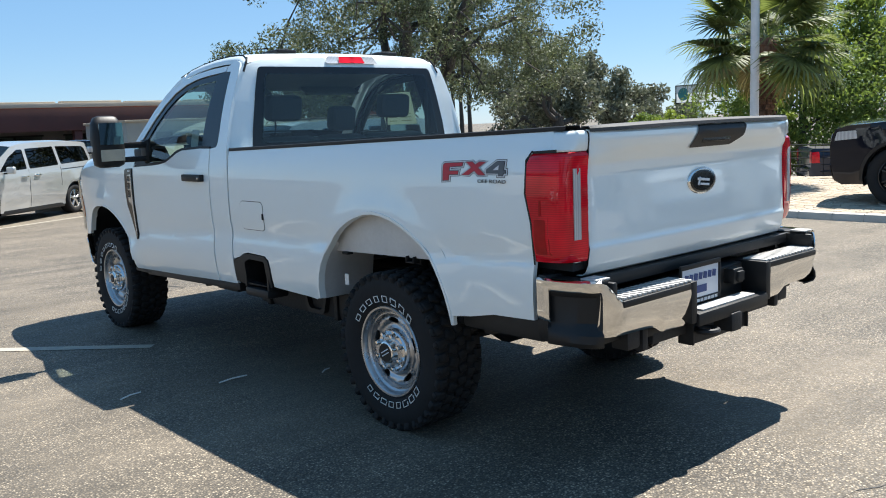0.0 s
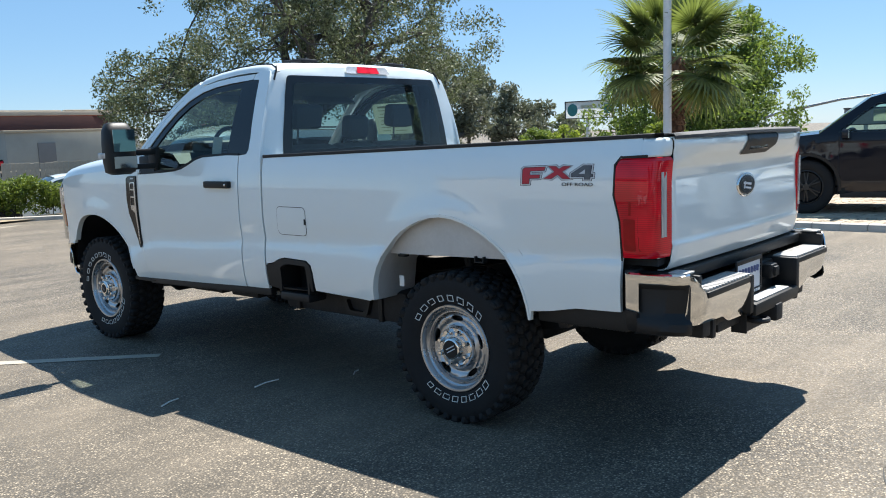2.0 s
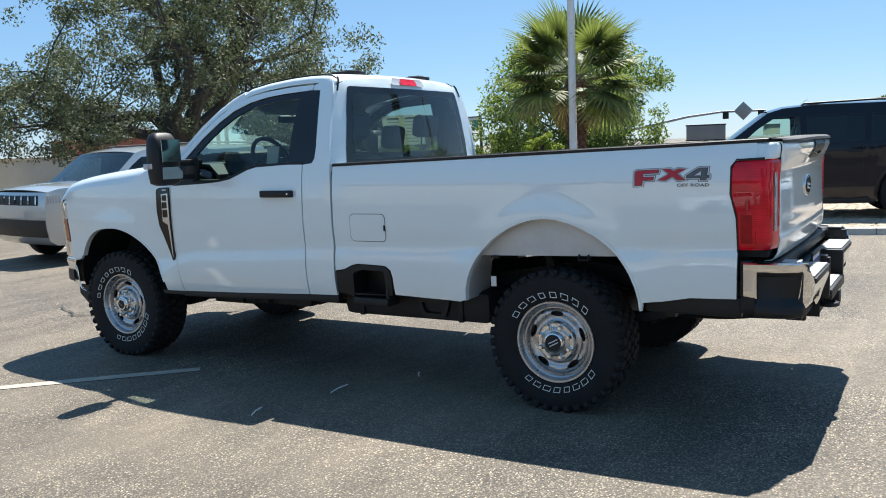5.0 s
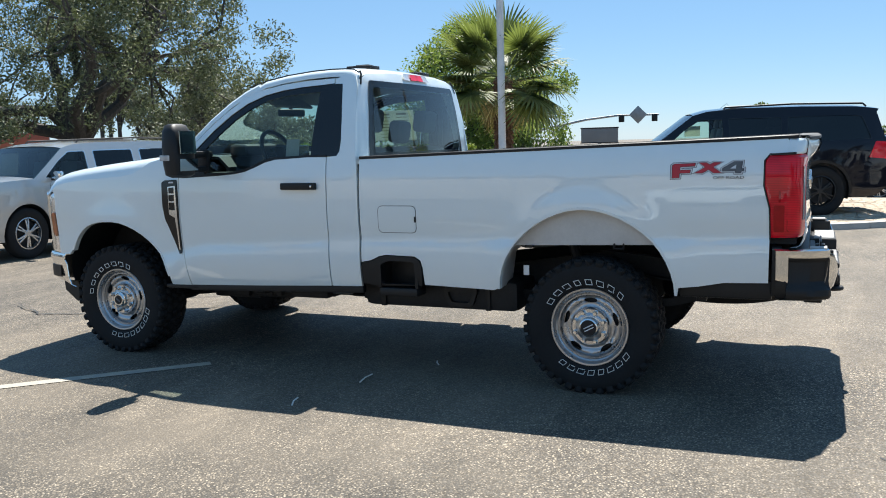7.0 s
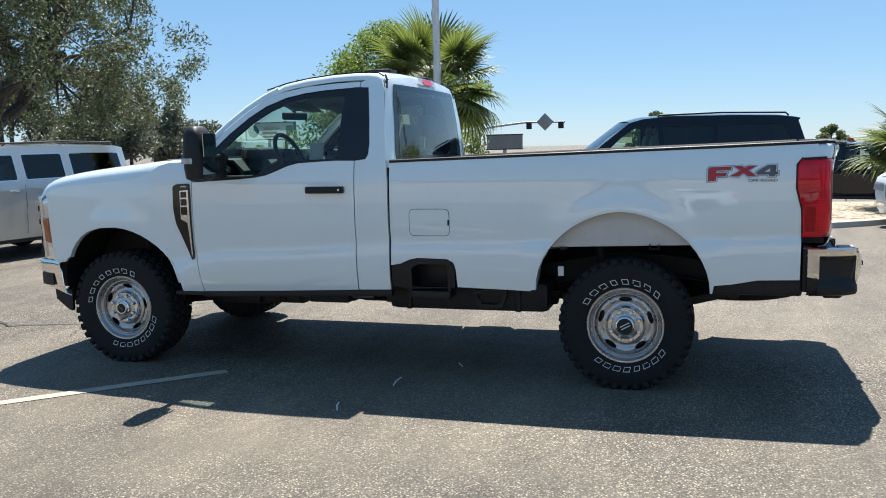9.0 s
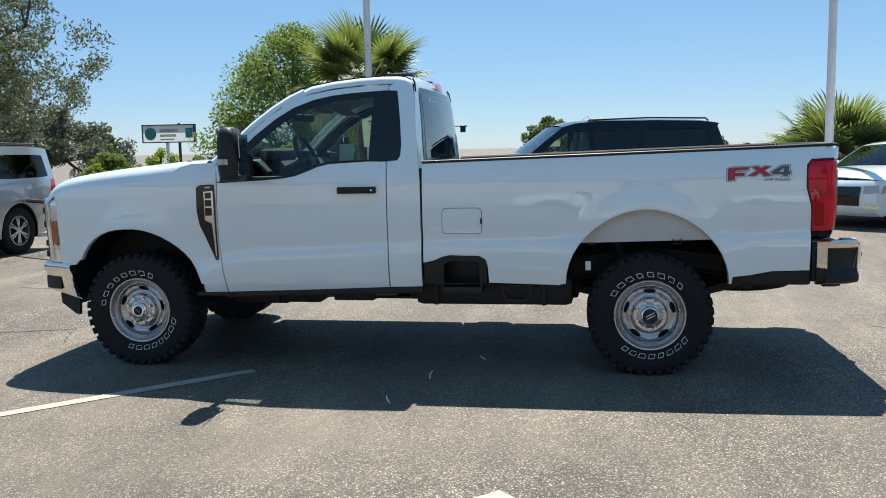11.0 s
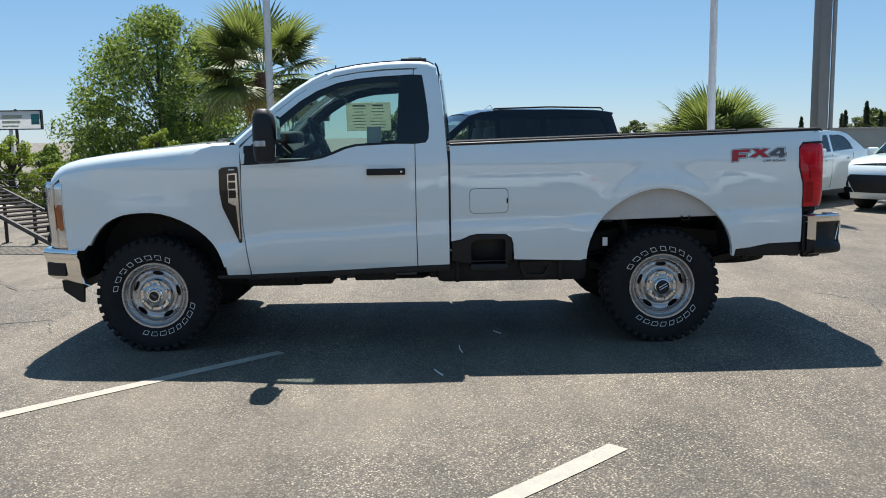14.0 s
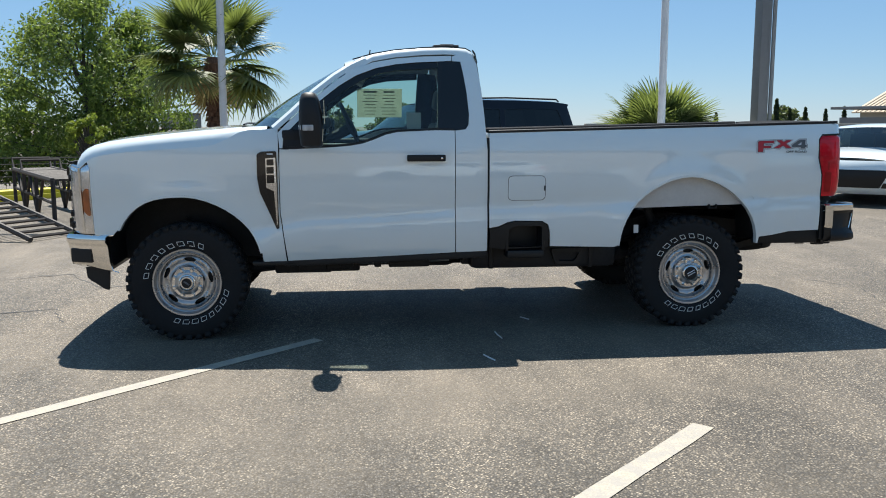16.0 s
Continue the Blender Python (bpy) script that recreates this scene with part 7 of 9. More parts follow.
CROSS = variant(WAGON, paint="white", rim="dark_alloy", L=4.95, H=1.7,
                runs=[("front_fascia", "white", 0.10, 0.0, [(2.25, 0.28), (2.38, 0.36), (2.42, 0.60), (2.42, 0.90), (2.36, 1.04)]),
                      ("hood", "white", 0.04, 0.06, [(2.36, 1.04), (2.10, 1.12), (1.70, 1.16), (1.30, 1.19)]),
                      ("windscreen", "mid_glass", 0.06, 0.02, [(1.30, 1.19), (0.95, 1.42), (0.62, 1.60)]),
                      ("roof", "white", 0.0, 0.05, [(0.62, 1.60), (0.3, 1.67), (-0.4, 1.70), (-1.3, 1.69), (-2.1, 1.64)]),
                      ("rear_window", "dark_glass", 0.05, 0.0, [(-2.1, 1.64), (-2.38, 1.20)]),
                      ("tailgate", "white", 0.05, 0.0, [(-2.38, 1.20), (-2.45, 1.05), (-2.45, 0.78)]),
                      ("rear_bumper", "white", 0.05, 0.0, [(-2.45, 0.78), (-2.47, 0.66), (-2.42, 0.45), (-2.30, 0.34)])],
                windows=[([(1.05, 1.19), (0.10, 1.20), (0.12, 1.56), (0.50, 1.55), (0.80, 1.40)], "dark_glass"), ([(0.0, 1.20), (-0.90, 1.22), (-0.86, 1.57), (0.02, 1.57)], "dark_glass"), ([(-1.0, 1.22), (-2.1, 1.25), (-1.95, 1.55), (-0.98, 1.57)], "dark_glass")],
                yf=1.46, yr=-1.44, belt=1.18, handles=[(0.25, 1.03, 0.2), (-0.7, 1.05, 0.2)], mirror=(1.17, 0.9), rails=(-1.9, 0.0, 1.73, 0.62), mirror_mat="white", handle_mat="white",
                side_patches=[("head_lamp", [(2.12, 0.86), (2.38, 0.82), (2.34, 0.93), (2.15, 0.96)], "clear_lens"), ("tail_lamp", [(-2.2, 0.95), (-2.43, 0.93), (-2.40, 1.15), (-2.28, 1.16)], "red_lens")],
                end_patches=[("grille", "front_fascia", [(-0.80, 0.50), (-0.60, 0.42), (0.60, 0.42), (0.80, 0.50), (0.88, 0.88), (-0.88, 0.88)], "gloss_trim", 0.008), ("badge_bar", "front_fascia", [(-0.28, 0.76), (0.28, 0.76), (0.28, 0.80), (-0.28, 0.80)], "plate", 0.014),
                             ("fog_lamp", "front_fascia", [(-0.92, 0.50), (-0.84, 0.50), (-0.84, 0.60), (-0.92, 0.60)], "clear_lens", 0.01), ("lower_trim", "front_fascia", [(-0.85, 0.30), (0.85, 0.30), (0.85, 0.36), (-0.85, 0.36)], "trim", 0.008)], cabin=(-2.0, 1.0), seat_rows=(0.1, -0.8))
white_suv = car("parked_suv", "white crossover with a wide black grille on the asphalt", "SUV", at(1.0, -11.0, 15), CROSS, "white crossovers")
# vehicles across the lot that show only as reflections in the tailgate and doors
COUPE = variant(SEDAN, L=5.0, belt=0.98, rim="dark_alloy",
                end_patches=[("grille", "front_fascia", [(-0.70, 0.34), (0.70, 0.34), (0.84, 0.60), (0.78, 0.66), (-0.78, 0.66), (-0.84, 0.60)], "trim", 0.010), ("fog_lamp", "front_fascia", [(-0.90, 0.34), (-0.72, 0.34), (-0.76, 0.43), (-0.90, 0.43)], "gloss_trim", 0.010), ("fog_lamp", "front_fascia", [(0.90, 0.34), (0.72, 0.34), (0.76, 0.43), (0.90, 0.43)], "gloss_trim", 0.010)],
                side_patches=[("head_lamp", [(2.05, 0.64), (2.34, 0.60), (2.30, 0.72), (2.08, 0.75)], "gloss_trim"), ("tail_lamp", [(-2.25, 0.72), (-2.43, 0.70), (-2.42, 0.92), (-2.28, 0.92)], "red_lens")])
car("parked_sedan", "low white sedan with a wide black grille on the asphalt", "car", at(13.2, -4.75, 42), COUPE)
copy_thing(white_suv, at(6.2, -10.0, 12))
copy_thing(white_suv, at(-14.5, 3.0, 4))
copy_thing(sedan, at(9.4, -10.2, 12))
copy_thing(sedan, at(-14.8, -3.8, 6))

DARK = variant(SEDAN, paint="black_paint", wtrim="gloss_trim", rim="alloy")
dark_sedan = car("parked_sedan", "dark glossy sedan parked before the shop", "car", at(9.5, 41.0, 75), DARK, "far parked cars")
copy_thing(dark_sedan, at(4.8, 42.5, 80))
copy_thing(dark_sedan, at(13.6, 42.0, 70))
car("parked_suv", "black SUV with its doors shut beyond the paved island", "SUV", at(25.5, -0.9, 160, 0.1), variant(SUV, rim="alloy"))

PICK = variant(SUV, L=5.8, W=2.05, belt=1.22, paint="blue_paint", rim="alloy", yf=1.95, yr=-1.75, taper=0.12,
               runs=[("front_fascia", "blue_paint", 0.10, 0.0, [(2.62, 0.34), (2.74, 0.42), (2.78, 0.70), (2.78, 1.0), (2.72, 1.14)]),
                     ("hood", "blue_paint", 0.04, 0.05, [(2.72, 1.14), (2.40, 1.20), (1.80, 1.24)]),
                     ("windscreen", "mid_glass", 0.06, 0.02, [(1.80, 1.24), (1.45, 1.50), (1.10, 1.76)]),
                     ("roof", "blue_paint", 0.0, 0.04, [(1.10, 1.76), (0.8, 1.84), (0.2, 1.87), (-0.4, 1.85), (-0.62, 1.80)]),
                     ("rear_window", "dark_glass", 0.03, 0.0, [(-0.62, 1.80), (-0.78, 1.32)]),
                     ("bed_cover", "trim", 0.0, 0.02, [(-0.78, 1.32), (-0.85, 1.29), (-2.80, 1.33)]),
                     ("tailgate", "blue_paint", 0.02, 0.0, [(-2.80, 1.33), (-2.84, 1.28), (-2.84, 0.80)]),
                     ("rear_bumper", "gloss_trim", 0.06, 0.0, [(-2.84, 0.80), (-2.90, 0.74), (-2.88, 0.56), (-2.75, 0.50)])],
               windows=[([(1.50, 1.245), (0.55, 1.25), (0.57, 1.72), (1.0, 1.71), (1.28, 1.50)], "mid_glass"), ([(0.45, 1.25), (-0.55, 1.265), (-0.52, 1.72), (0.46, 1.73)], "dark_glass")],
               handles=[(0.70, 1.10, 0.22), (-0.4, 1.12, 0.22)], seams=[(1.5, 0.5, 1.2), (0.5, 0.5, 1.22), (-0.62, 0.5, 1.25), (-0.80, 0.5, 1.28)], mirror=(1.24, 1.40),
               side_patches=[("tail_lamp", [(-2.62, 0.92), (-2.83, 0.92), (-2.82, 1.22), (-2.64, 1.24)], "red_lens"), ("head_lamp", [(2.5, 0.95), (2.74, 0.94), (2.70, 1.08), (2.5, 1.08)], "clear_lens")],
               end_patches=[("tail_lamp", "tailgate", [(-0.96, 0.92), (-0.78, 0.92), (-0.78, 1.24), (-0.94, 1.24)], "red_lens", 0.01), ("tail_lamp", "tailgate", [(0.96, 0.92), (0.78, 0.92), (0.78, 1.24), (0.94, 1.24)], "red_lens", 0.01)],
               rails=None, cabin=(-0.7, 1.5), seat_rows=(0.5, -0.3))
car("parked_pickup", "dark blue crew-cab pickup with red tail lamps beyond the island", "pickup truck", at(26.56, 10.1, -141.7, -0.15), PICK)


# ---- plants ----
def quick_mesh(name, verts, faces, material, parent=None, smooth=False):
    me = bpy.data.meshes.new(name)
    me.from_pydata(verts, [], faces)
    if smooth:
        me.polygons.foreach_set("use_smooth", [True] * len(me.polygons))
    me.materials.append(material)
    ob = new(name, me)
    ob.parent = parent
    return ob


def leaf_cloud(centres, spread, count, size, rng, flat=0.8):
    """Small bent leaves scattered round the given centres: arrays of vertices and faces."""
    n = len(centres) * count
    c = np.repeat(np.asarray(centres), count, axis=0)
    d = rng.normal(size=(n, 3))
    d /= np.linalg.norm(d, axis=1)[:, None] + 1e-9
    r = spread * rng.random((n, 1)) ** 0.45
    p = c + d * r * np.array([1, 1, flat])
    u = rng.normal(size=(n, 3))
    u /= np.linalg.norm(u, axis=1)[:, None]
    w = np.cross(u, rng.normal(size=(n, 3)))
    w /= np.linalg.norm(w, axis=1)[:, None] + 1e-9
    s = (size * rng.uniform(0.6, 1.4, (n, 1)))
    nrm = np.cross(u, w)
    a, b, e, f = p - u * s, p + w * s * 0.42 + nrm * s * 0.12, p + u * s, p - w * s * 0.42 + nrm * s * 0.12
    v = np.stack([a, b, e, f], 1).reshape(-1, 3)
    i = np.arange(n) * 4
    faces = np.stack([i, i + 1, i + 2, i + 3], 1)
    return v.tolist(), faces.tolist()


def grow(rng, start, way, length, radius, depth, bends, tips, limbs, droop=0.0, split=(2, 4), shrink=0.72):
    """A limb that wanders and forks; collects limbs as point lists and the places where leaves sit."""
    pts, rad = [Vector(start)], [radius]
    d = Vector(way).normalized()
    n = 6
    for i in range(n):
        d = (d + Vector(rng.normal(size=3) * bends) + Vector((0, 0, 0.05 - droop))).normalized()
        pts.append(pts[-1] + d * length / n)
        rad.append(radius * (1 - 0.45 * (i + 1) / n))
        if depth <= 1 and i >= 2:
            tips.append(tuple(pts[-1]))
    limbs.append((pts, rad))
    if depth == 0:
        tips.append(tuple(pts[-1]))
        return
    for k in range(rng.integers(split[0], split[1])):
        side = Vector(rng.normal(size=3))
        side = (side - side.dot(d) * d).normalized()
        nd = (d * rng.uniform(0.5, 1.0) + side * rng.uniform(0.6, 1.1) + Vector((0, 0, 0.12))).normalized()
        j = rng.integers(3, n + 1)
        grow(rng, pts[j], nd, length * shrink * rng.uniform(0.8, 1.15), rad[j] * 0.72, depth - 1, bends, tips, limbs, droop, split, shrink)


def tree(name, label, m, trunk_h, trunk_r, first, limb_len, depth, leaves, leaf_size, spread, leaf, seed, lean=(0, 0, 1), droop=0.0, rise=0.5, bends=0.22, trunk_mat="bark", keep=None, split=(2, 4)):
    A = thing(name, label, "tree", m)
    rng = np.random.default_rng(seed)
    tips, limbs = [], []
    base = [Vector((0, 0, 0)), Vector((0.05, 0.03, trunk_h * 0.5)), Vector((0.0, 0.1, trunk_h))]
    trunk = tube([(0, 0, -0.3), *base], [trunk_r * 1.5, trunk_r * 1.15, trunk_r, trunk_r * 0.9], 14)
    a0 = rng.uniform(0, 6.28)
    for k in range(first):
        a = a0 + 2 * math.pi * k / first + rng.uniform(-0.3, 0.3)
        grow(rng, base[-1] - Vector((0, 0, rng.uniform(0, trunk_h * 0.25))), (math.cos(a) + lean[0], math.sin(a) + lean[1], rise + rng.uniform(-0.2, 0.5)), limb_len * rng.uniform(0.8, 1.2), trunk_r * 0.55, depth, bends, tips, limbs, droop, split)
    wood = trunk
    for pts, rad in limbs:
        join(wood, tube(pts, [max(r, 0.012) for r in rad], 8 if rad[0] > 0.08 else 5, False))
    part("trunk", wood, M[trunk_mat], A)
    if keep:
        tips = [t for t in tips if keep(t)]
    v, f = leaf_cloud(tips, spread, leaves, leaf_size, rng)
    quick_mesh("crown", v, f, M[leaf], A)
    return A


def blob_tree(name, label, m, height, width, n_clumps, leaves, leaf_size, leaf, seed, low=0.12, taper=0.35, trunk_r=0.14, category="tree"):
    """A dense tree: a trunk with limbs up to clumps that fill an uneven, tapering crown."""
    A = thing(name, label, category, m)
    rng = np.random.default_rng(seed)
    cs = []
    lobes = rng.uniform(0, 6.28, 4)
    while len(cs) < n_clumps:
        h = rng.random()
        a = rng.uniform(0, 6.28)
        lim = width / 2 * (math.sin(math.pi * min(1, (h * 0.92 + 0.08)) ** (0.6 + taper)) ** 0.6) * (1 + 0.22 * math.sin(3 * a + lobes[0]) * math.sin(5 * h + lobes[1]) + 0.12 * math.sin(7 * a + lobes[2]))
        r = lim * math.sqrt(rng.random()) ** 0.7
        cs.append((r * math.cos(a), r * math.sin(a), height * (low + (1 - low) * h)))
    wood = tube([(0, 0, -0.3), (0.03, 0, height * 0.3), (0, 0.05, height * 0.62), (0.04, 0, height * 0.9)], [trunk_r * 1.3, trunk_r, trunk_r * 0.6, trunk_r * 0.2], 10)
    for c in cs[:: max(1, len(cs) // 40)]:
        join(wood, tube([(0, 0, c[2] * 0.65), (c[0] * 0.5, c[1] * 0.5, c[2] * 0.85), c], [trunk_r * 0.3, trunk_r * 0.2, 0.012], 5, False))
    part("trunk", wood, M["bark"], A)
    v, f = leaf_cloud(cs, width * 0.11, leaves, leaf_size, rng)
    quick_mesh("crown", v, f, M[leaf], A)
    return A


# the big spreading oak and the smaller ones behind it
def big_oak(m, seed=17):
    A = thing("oak_tree", "old spreading oak with dark grey-green leaves and bare crooked limbs", "tree", m)
    rng = np.random.default_rng(seed)
    tips, limbs = [], []
    trunk = tube([(0, 0, -0.4), (0.05, 0, 0.8), (0.0, 0.1, 2.0), (-0.1, 0.15, 3.0)], [0.62, 0.48, 0.44, 0.42], 14)
    for k in range(7):
        a = 0.5 + 2 * math.pi * k / 7 + rng.uniform(-0.25, 0.25)
        grow(rng, (0, 0.1, 2.2 + rng.uniform(0, 0.8)), (math.cos(a), math.sin(a), 0.75 + rng.uniform(-0.1, 0.7)), 5.2 * rng.uniform(0.85, 1.15), 0.27, 2, 0.34, tips, limbs, 0.0, (2, 4), 0.7)
    # foliage: clumps through a wide dome, broken by gaps, hanging low at the rim
    cs = [t for t in tips]
    while len(cs) < 1000:
        q = rng.uniform(-1, 1, 3)
        r = math.hypot(q[0], q[1])
        if r * r + q[2] * q[2] > 1 or (q[2] < -0.1 and r < 0.45) or (r < 0.5 and abs(q[2]) < 0.4 and rng.random() < 0.7):
            continue
        p = Vector((q[0] * 7.9, q[1] * 7.9, 6.0 + q[2] * 3.8 - (0.4 + 2.2 * smoothstep(-0.1, 0.6, -0.78 * q[0] + 0.63 * q[1])) * r * r))
        if p.z < 1.2 or noise.noise(p * 0.42 + Vector((7, 3, 1))) + 0.55 * noise.noise(p * 1.1) < 0.11:
            continue
        cs.append(tuple(p))
    for c in cs[len(tips)::7]:
        base = min((pt for pts, rad in limbs for pt in pts[::3]), key=lambda q: (q - Vector(c)).length)
        mid = (base + Vector(c)) / 2 + Vector(rng.normal(size=3) * 0.25)
        limbs.append(([base, mid, Vector(c)], [0.05, 0.035, 0.012]))
    for pts, rad in limbs:
        join(trunk, tube(pts, [max(r, 0.012) for r in rad], 8 if rad[0] > 0.08 else 5, False))
    part("trunk", trunk, M["bark"], A)
    v, f = leaf_cloud(cs, 0.50, 92, 0.068, rng)
    quick_mesh("crown", v, f, M["oak_leaf"], A)
    return A


oak = big_oak(at(22.6, 28.0, 0))
for bx_, by_, bh_ in ((38.9, 43.25, 8.6), (39.35, 43.0, 9.0), (39.8, 42.7, 8.8)):
    blob_tree("slim_tree", "slim bare-trunked tree rising behind the oak", at(bx_, by_, 0), bh_, 2.6, 26, 60, 0.12, "small_oak_leaf", int(bx_ * 10), 0.66, trunk_r=0.15)
oak2 = tree("oak_tree", "smaller thin-crowned oak far beyond the lot", at(54, 42.5, 0), 2.4, 0.3, 5, 3.0, 2, 62, 0.13, 0.72, "small_oak_leaf", 5, rise=0.9, bends=0.3)
oak2.scale = (1.25, 1.25, 1.32)
copy_thing(oak2, at(45, 39.5, 130))
copy_thing(oak2, at(52, 49, 60))


blob_tree("street_tree", "tall leafy green street tree behind a palm", at(32.0, 16.0, 0), 7.7, 6.6, 250, 125, 0.085, "tree_leaf", 21, 0.10)
blob_tree("street_tree", "leafy green street tree beside a taller one", at(34.2, 14.5, 0), 7.3, 4.6, 150, 115, 0.085, "tree_leaf", 22, 0.10)
blob_tree("street_tree", "low leafy green tree at the street", at(43.6, 31.4, 0), 3.1, 3.0, 80, 110, 0.095, "tree_leaf", 23, 0.10)
blob_tree("shrub", "yellow-green shrub with young leaves", at(27.5, 14.8, 0), 3.0, 1.5, 34, 100, 0.07, "lime_leaf", 24, 0.25, category="shrub")
blob_tree("shrub", "yellow-green shrub with young leaves", at(33.5, 22.9, 0), 3.2, 2.6, 40, 100, 0.08, "lime_leaf", 25, 0.15, category="shrub")
blob_tree("shrub", "low yellow-green hedge shrub at the street", at(33.0, 20.9, 0), 1.9, 2.4, 40, 100, 0.08, "lime_leaf", 28, 0.05, category="shrub")
blob_tree("shrub", "bushy green shrub behind a lower one", at(36.5, 22.6, 0), 2.7, 2.6, 44, 100, 0.09, "tree_leaf", 29, 0.05, category="shrub")
blob_tree("street_tree", "small light green tree under a taller one", at(34.0, 19.0, 0), 4.6, 3.2, 80, 110, 0.09, "tree_leaf", 30, 0.12)
blob_tree("shrub", "rounded bright green shrub across the street", at(41.6, 31.0, 0), 2.4, 2.2, 36, 100, 0.09, "lime_leaf", 26, 0.1, category="shrub")
far_tree = blob_tree("far_tree", "dark green tree in the distance", at(82, 54, 0), 5.4, 5.0, 60, 70, 0.20, "far_leaf", 27, 0.08)
rnd = random.Random(8)
for fx_, fy_ in ((76, 40), (84, 34), (96, 20), (88, 8), (92, 0), (82, 2), (96, -9), (88, -16), (80, -22), (94, -26), (74, -34), (84, -40), (46, 62)):
    s = rnd.uniform(0.8, 1.15) * (0.6 if fy_ > 10 else 1.0)
    c = copy_thing(far_tree, at(fx_, fy_, rnd.uniform(0, 360)))
    c.scale = (s, s, s)


def cypress(name, m, h, w, seed):
    A = thing(name, "slim dark conifer in the distance", "tree", m, "distant conifers")
    rng = np.random.default_rng(seed)
    cs = []
    for i in range(230):
        t = rng.random() * 0.98
        r = w / 2 * (1 - t) * rng.uniform(0.3, 1.0) * (0.75 + 0.5 * (int(t * 9) % 2))
        a = rng.uniform(0, 6.28)
        cs.append((r * math.cos(a), r * math.sin(a), h * (0.08 + 0.92 * t)))
    part("trunk", tube([(0, 0, -0.2), (0, 0, h)], [0.15, 0.02], 7), M["bark"], A)
    v, f = leaf_cloud(cs, 0.09, 26, 0.11, rng)
    quick_mesh("crown", v, f, M["cypress_leaf"], A)
    return A


con = cypress("conifer", at(68.0, -30.2, 0), 5.9, 2.0, 31)
for cx_, cy_, s in ((68.0, -24.9, 0.80), (68.0, -28.5, 0.88), (69.5, -28.9, 0.84), (68.0, -31.4, 0.87), (68.0, -32.8, 0.88), (69, -35.2, 0.86), (70, -37.5, 0.9)):
    copy_thing(con, at(cx_, cy_, cx_ * 13)).scale = (s, s, s)


# ---- fan palms ----
def frond_mesh(seed, n=34, length=1.0, droop=0.5):
    """One fan leaf on its stalk: narrow pleated blades spread round a point, tips hanging."""
    rng = np.random.default_rng(seed)
    v, f = [], []
    stalk = 0.85
    for i, t in enumerate(np.linspace(0, 1, 5)):
        x, z = stalk * t, 0.10 * math.sin(t * 2.2) - 0.05 * t
        for dy, dz in ((-0.016, 0), (0, 0.014), (0.016, 0)):
            v.append((x, dy * (1 - 0.4 * t), z + dz))
    for i in range(4):
        for k in range(2):
            a = i * 3 + k
            f.append((a, a + 1, a + 4, a + 3))
    hub = Vector((stalk, 0, v[-2][2]))
    for i in range(n):
        a = radians(-125 + 250 * i / (n - 1))
        ln = length * (0.72 + 0.28 * math.cos(a * 0.7)) * rng.uniform(0.92, 1.06)
        d = Vector((math.cos(a), math.sin(a), 0.10 * math.cos(a)))
        s = Vector((-math.sin(a), math.cos(a), 0))
        base = len(v)
        for j, t in enumerate((0.03, 0.35, 0.62, 0.82, 1.0)):
            wv = (0.012, 0.034, 0.030, 0.017, 0.002)[j] * length
            p = hub + d * ln * t + Vector((0, 0, -droop * ln * max(0, t - 0.45) ** 2 * 2.0 * rng.uniform(0.6, 1.5)))
            fold = Vector((0, 0, 0.014 * (1 - t)))
            v += [tuple(p - s * wv), tuple(p + fold), tuple(p + s * wv)]
        for j in range(4):
            for k in range(2):
                q = base + j * 3 + k
                f.append((q, q + 1, q + 4, q + 3))
    me = bpy.data.meshes.new("frond")
    me.from_pydata([tuple(p) for p in v], [], f)
    me.materials.append(M["palm_leaf"])
    return me


FRONDS = [frond_mesh(s, droop=d) for s, d in ((1, 0.18), (2, 0.32), (3, 0.55))]
DRY = []
for me0 in FRONDS[1:]:
    me1 = me0.copy()
    me1.materials.clear()
    me1.materials.append(M["dry_frond"])
    DRY.append(me1)


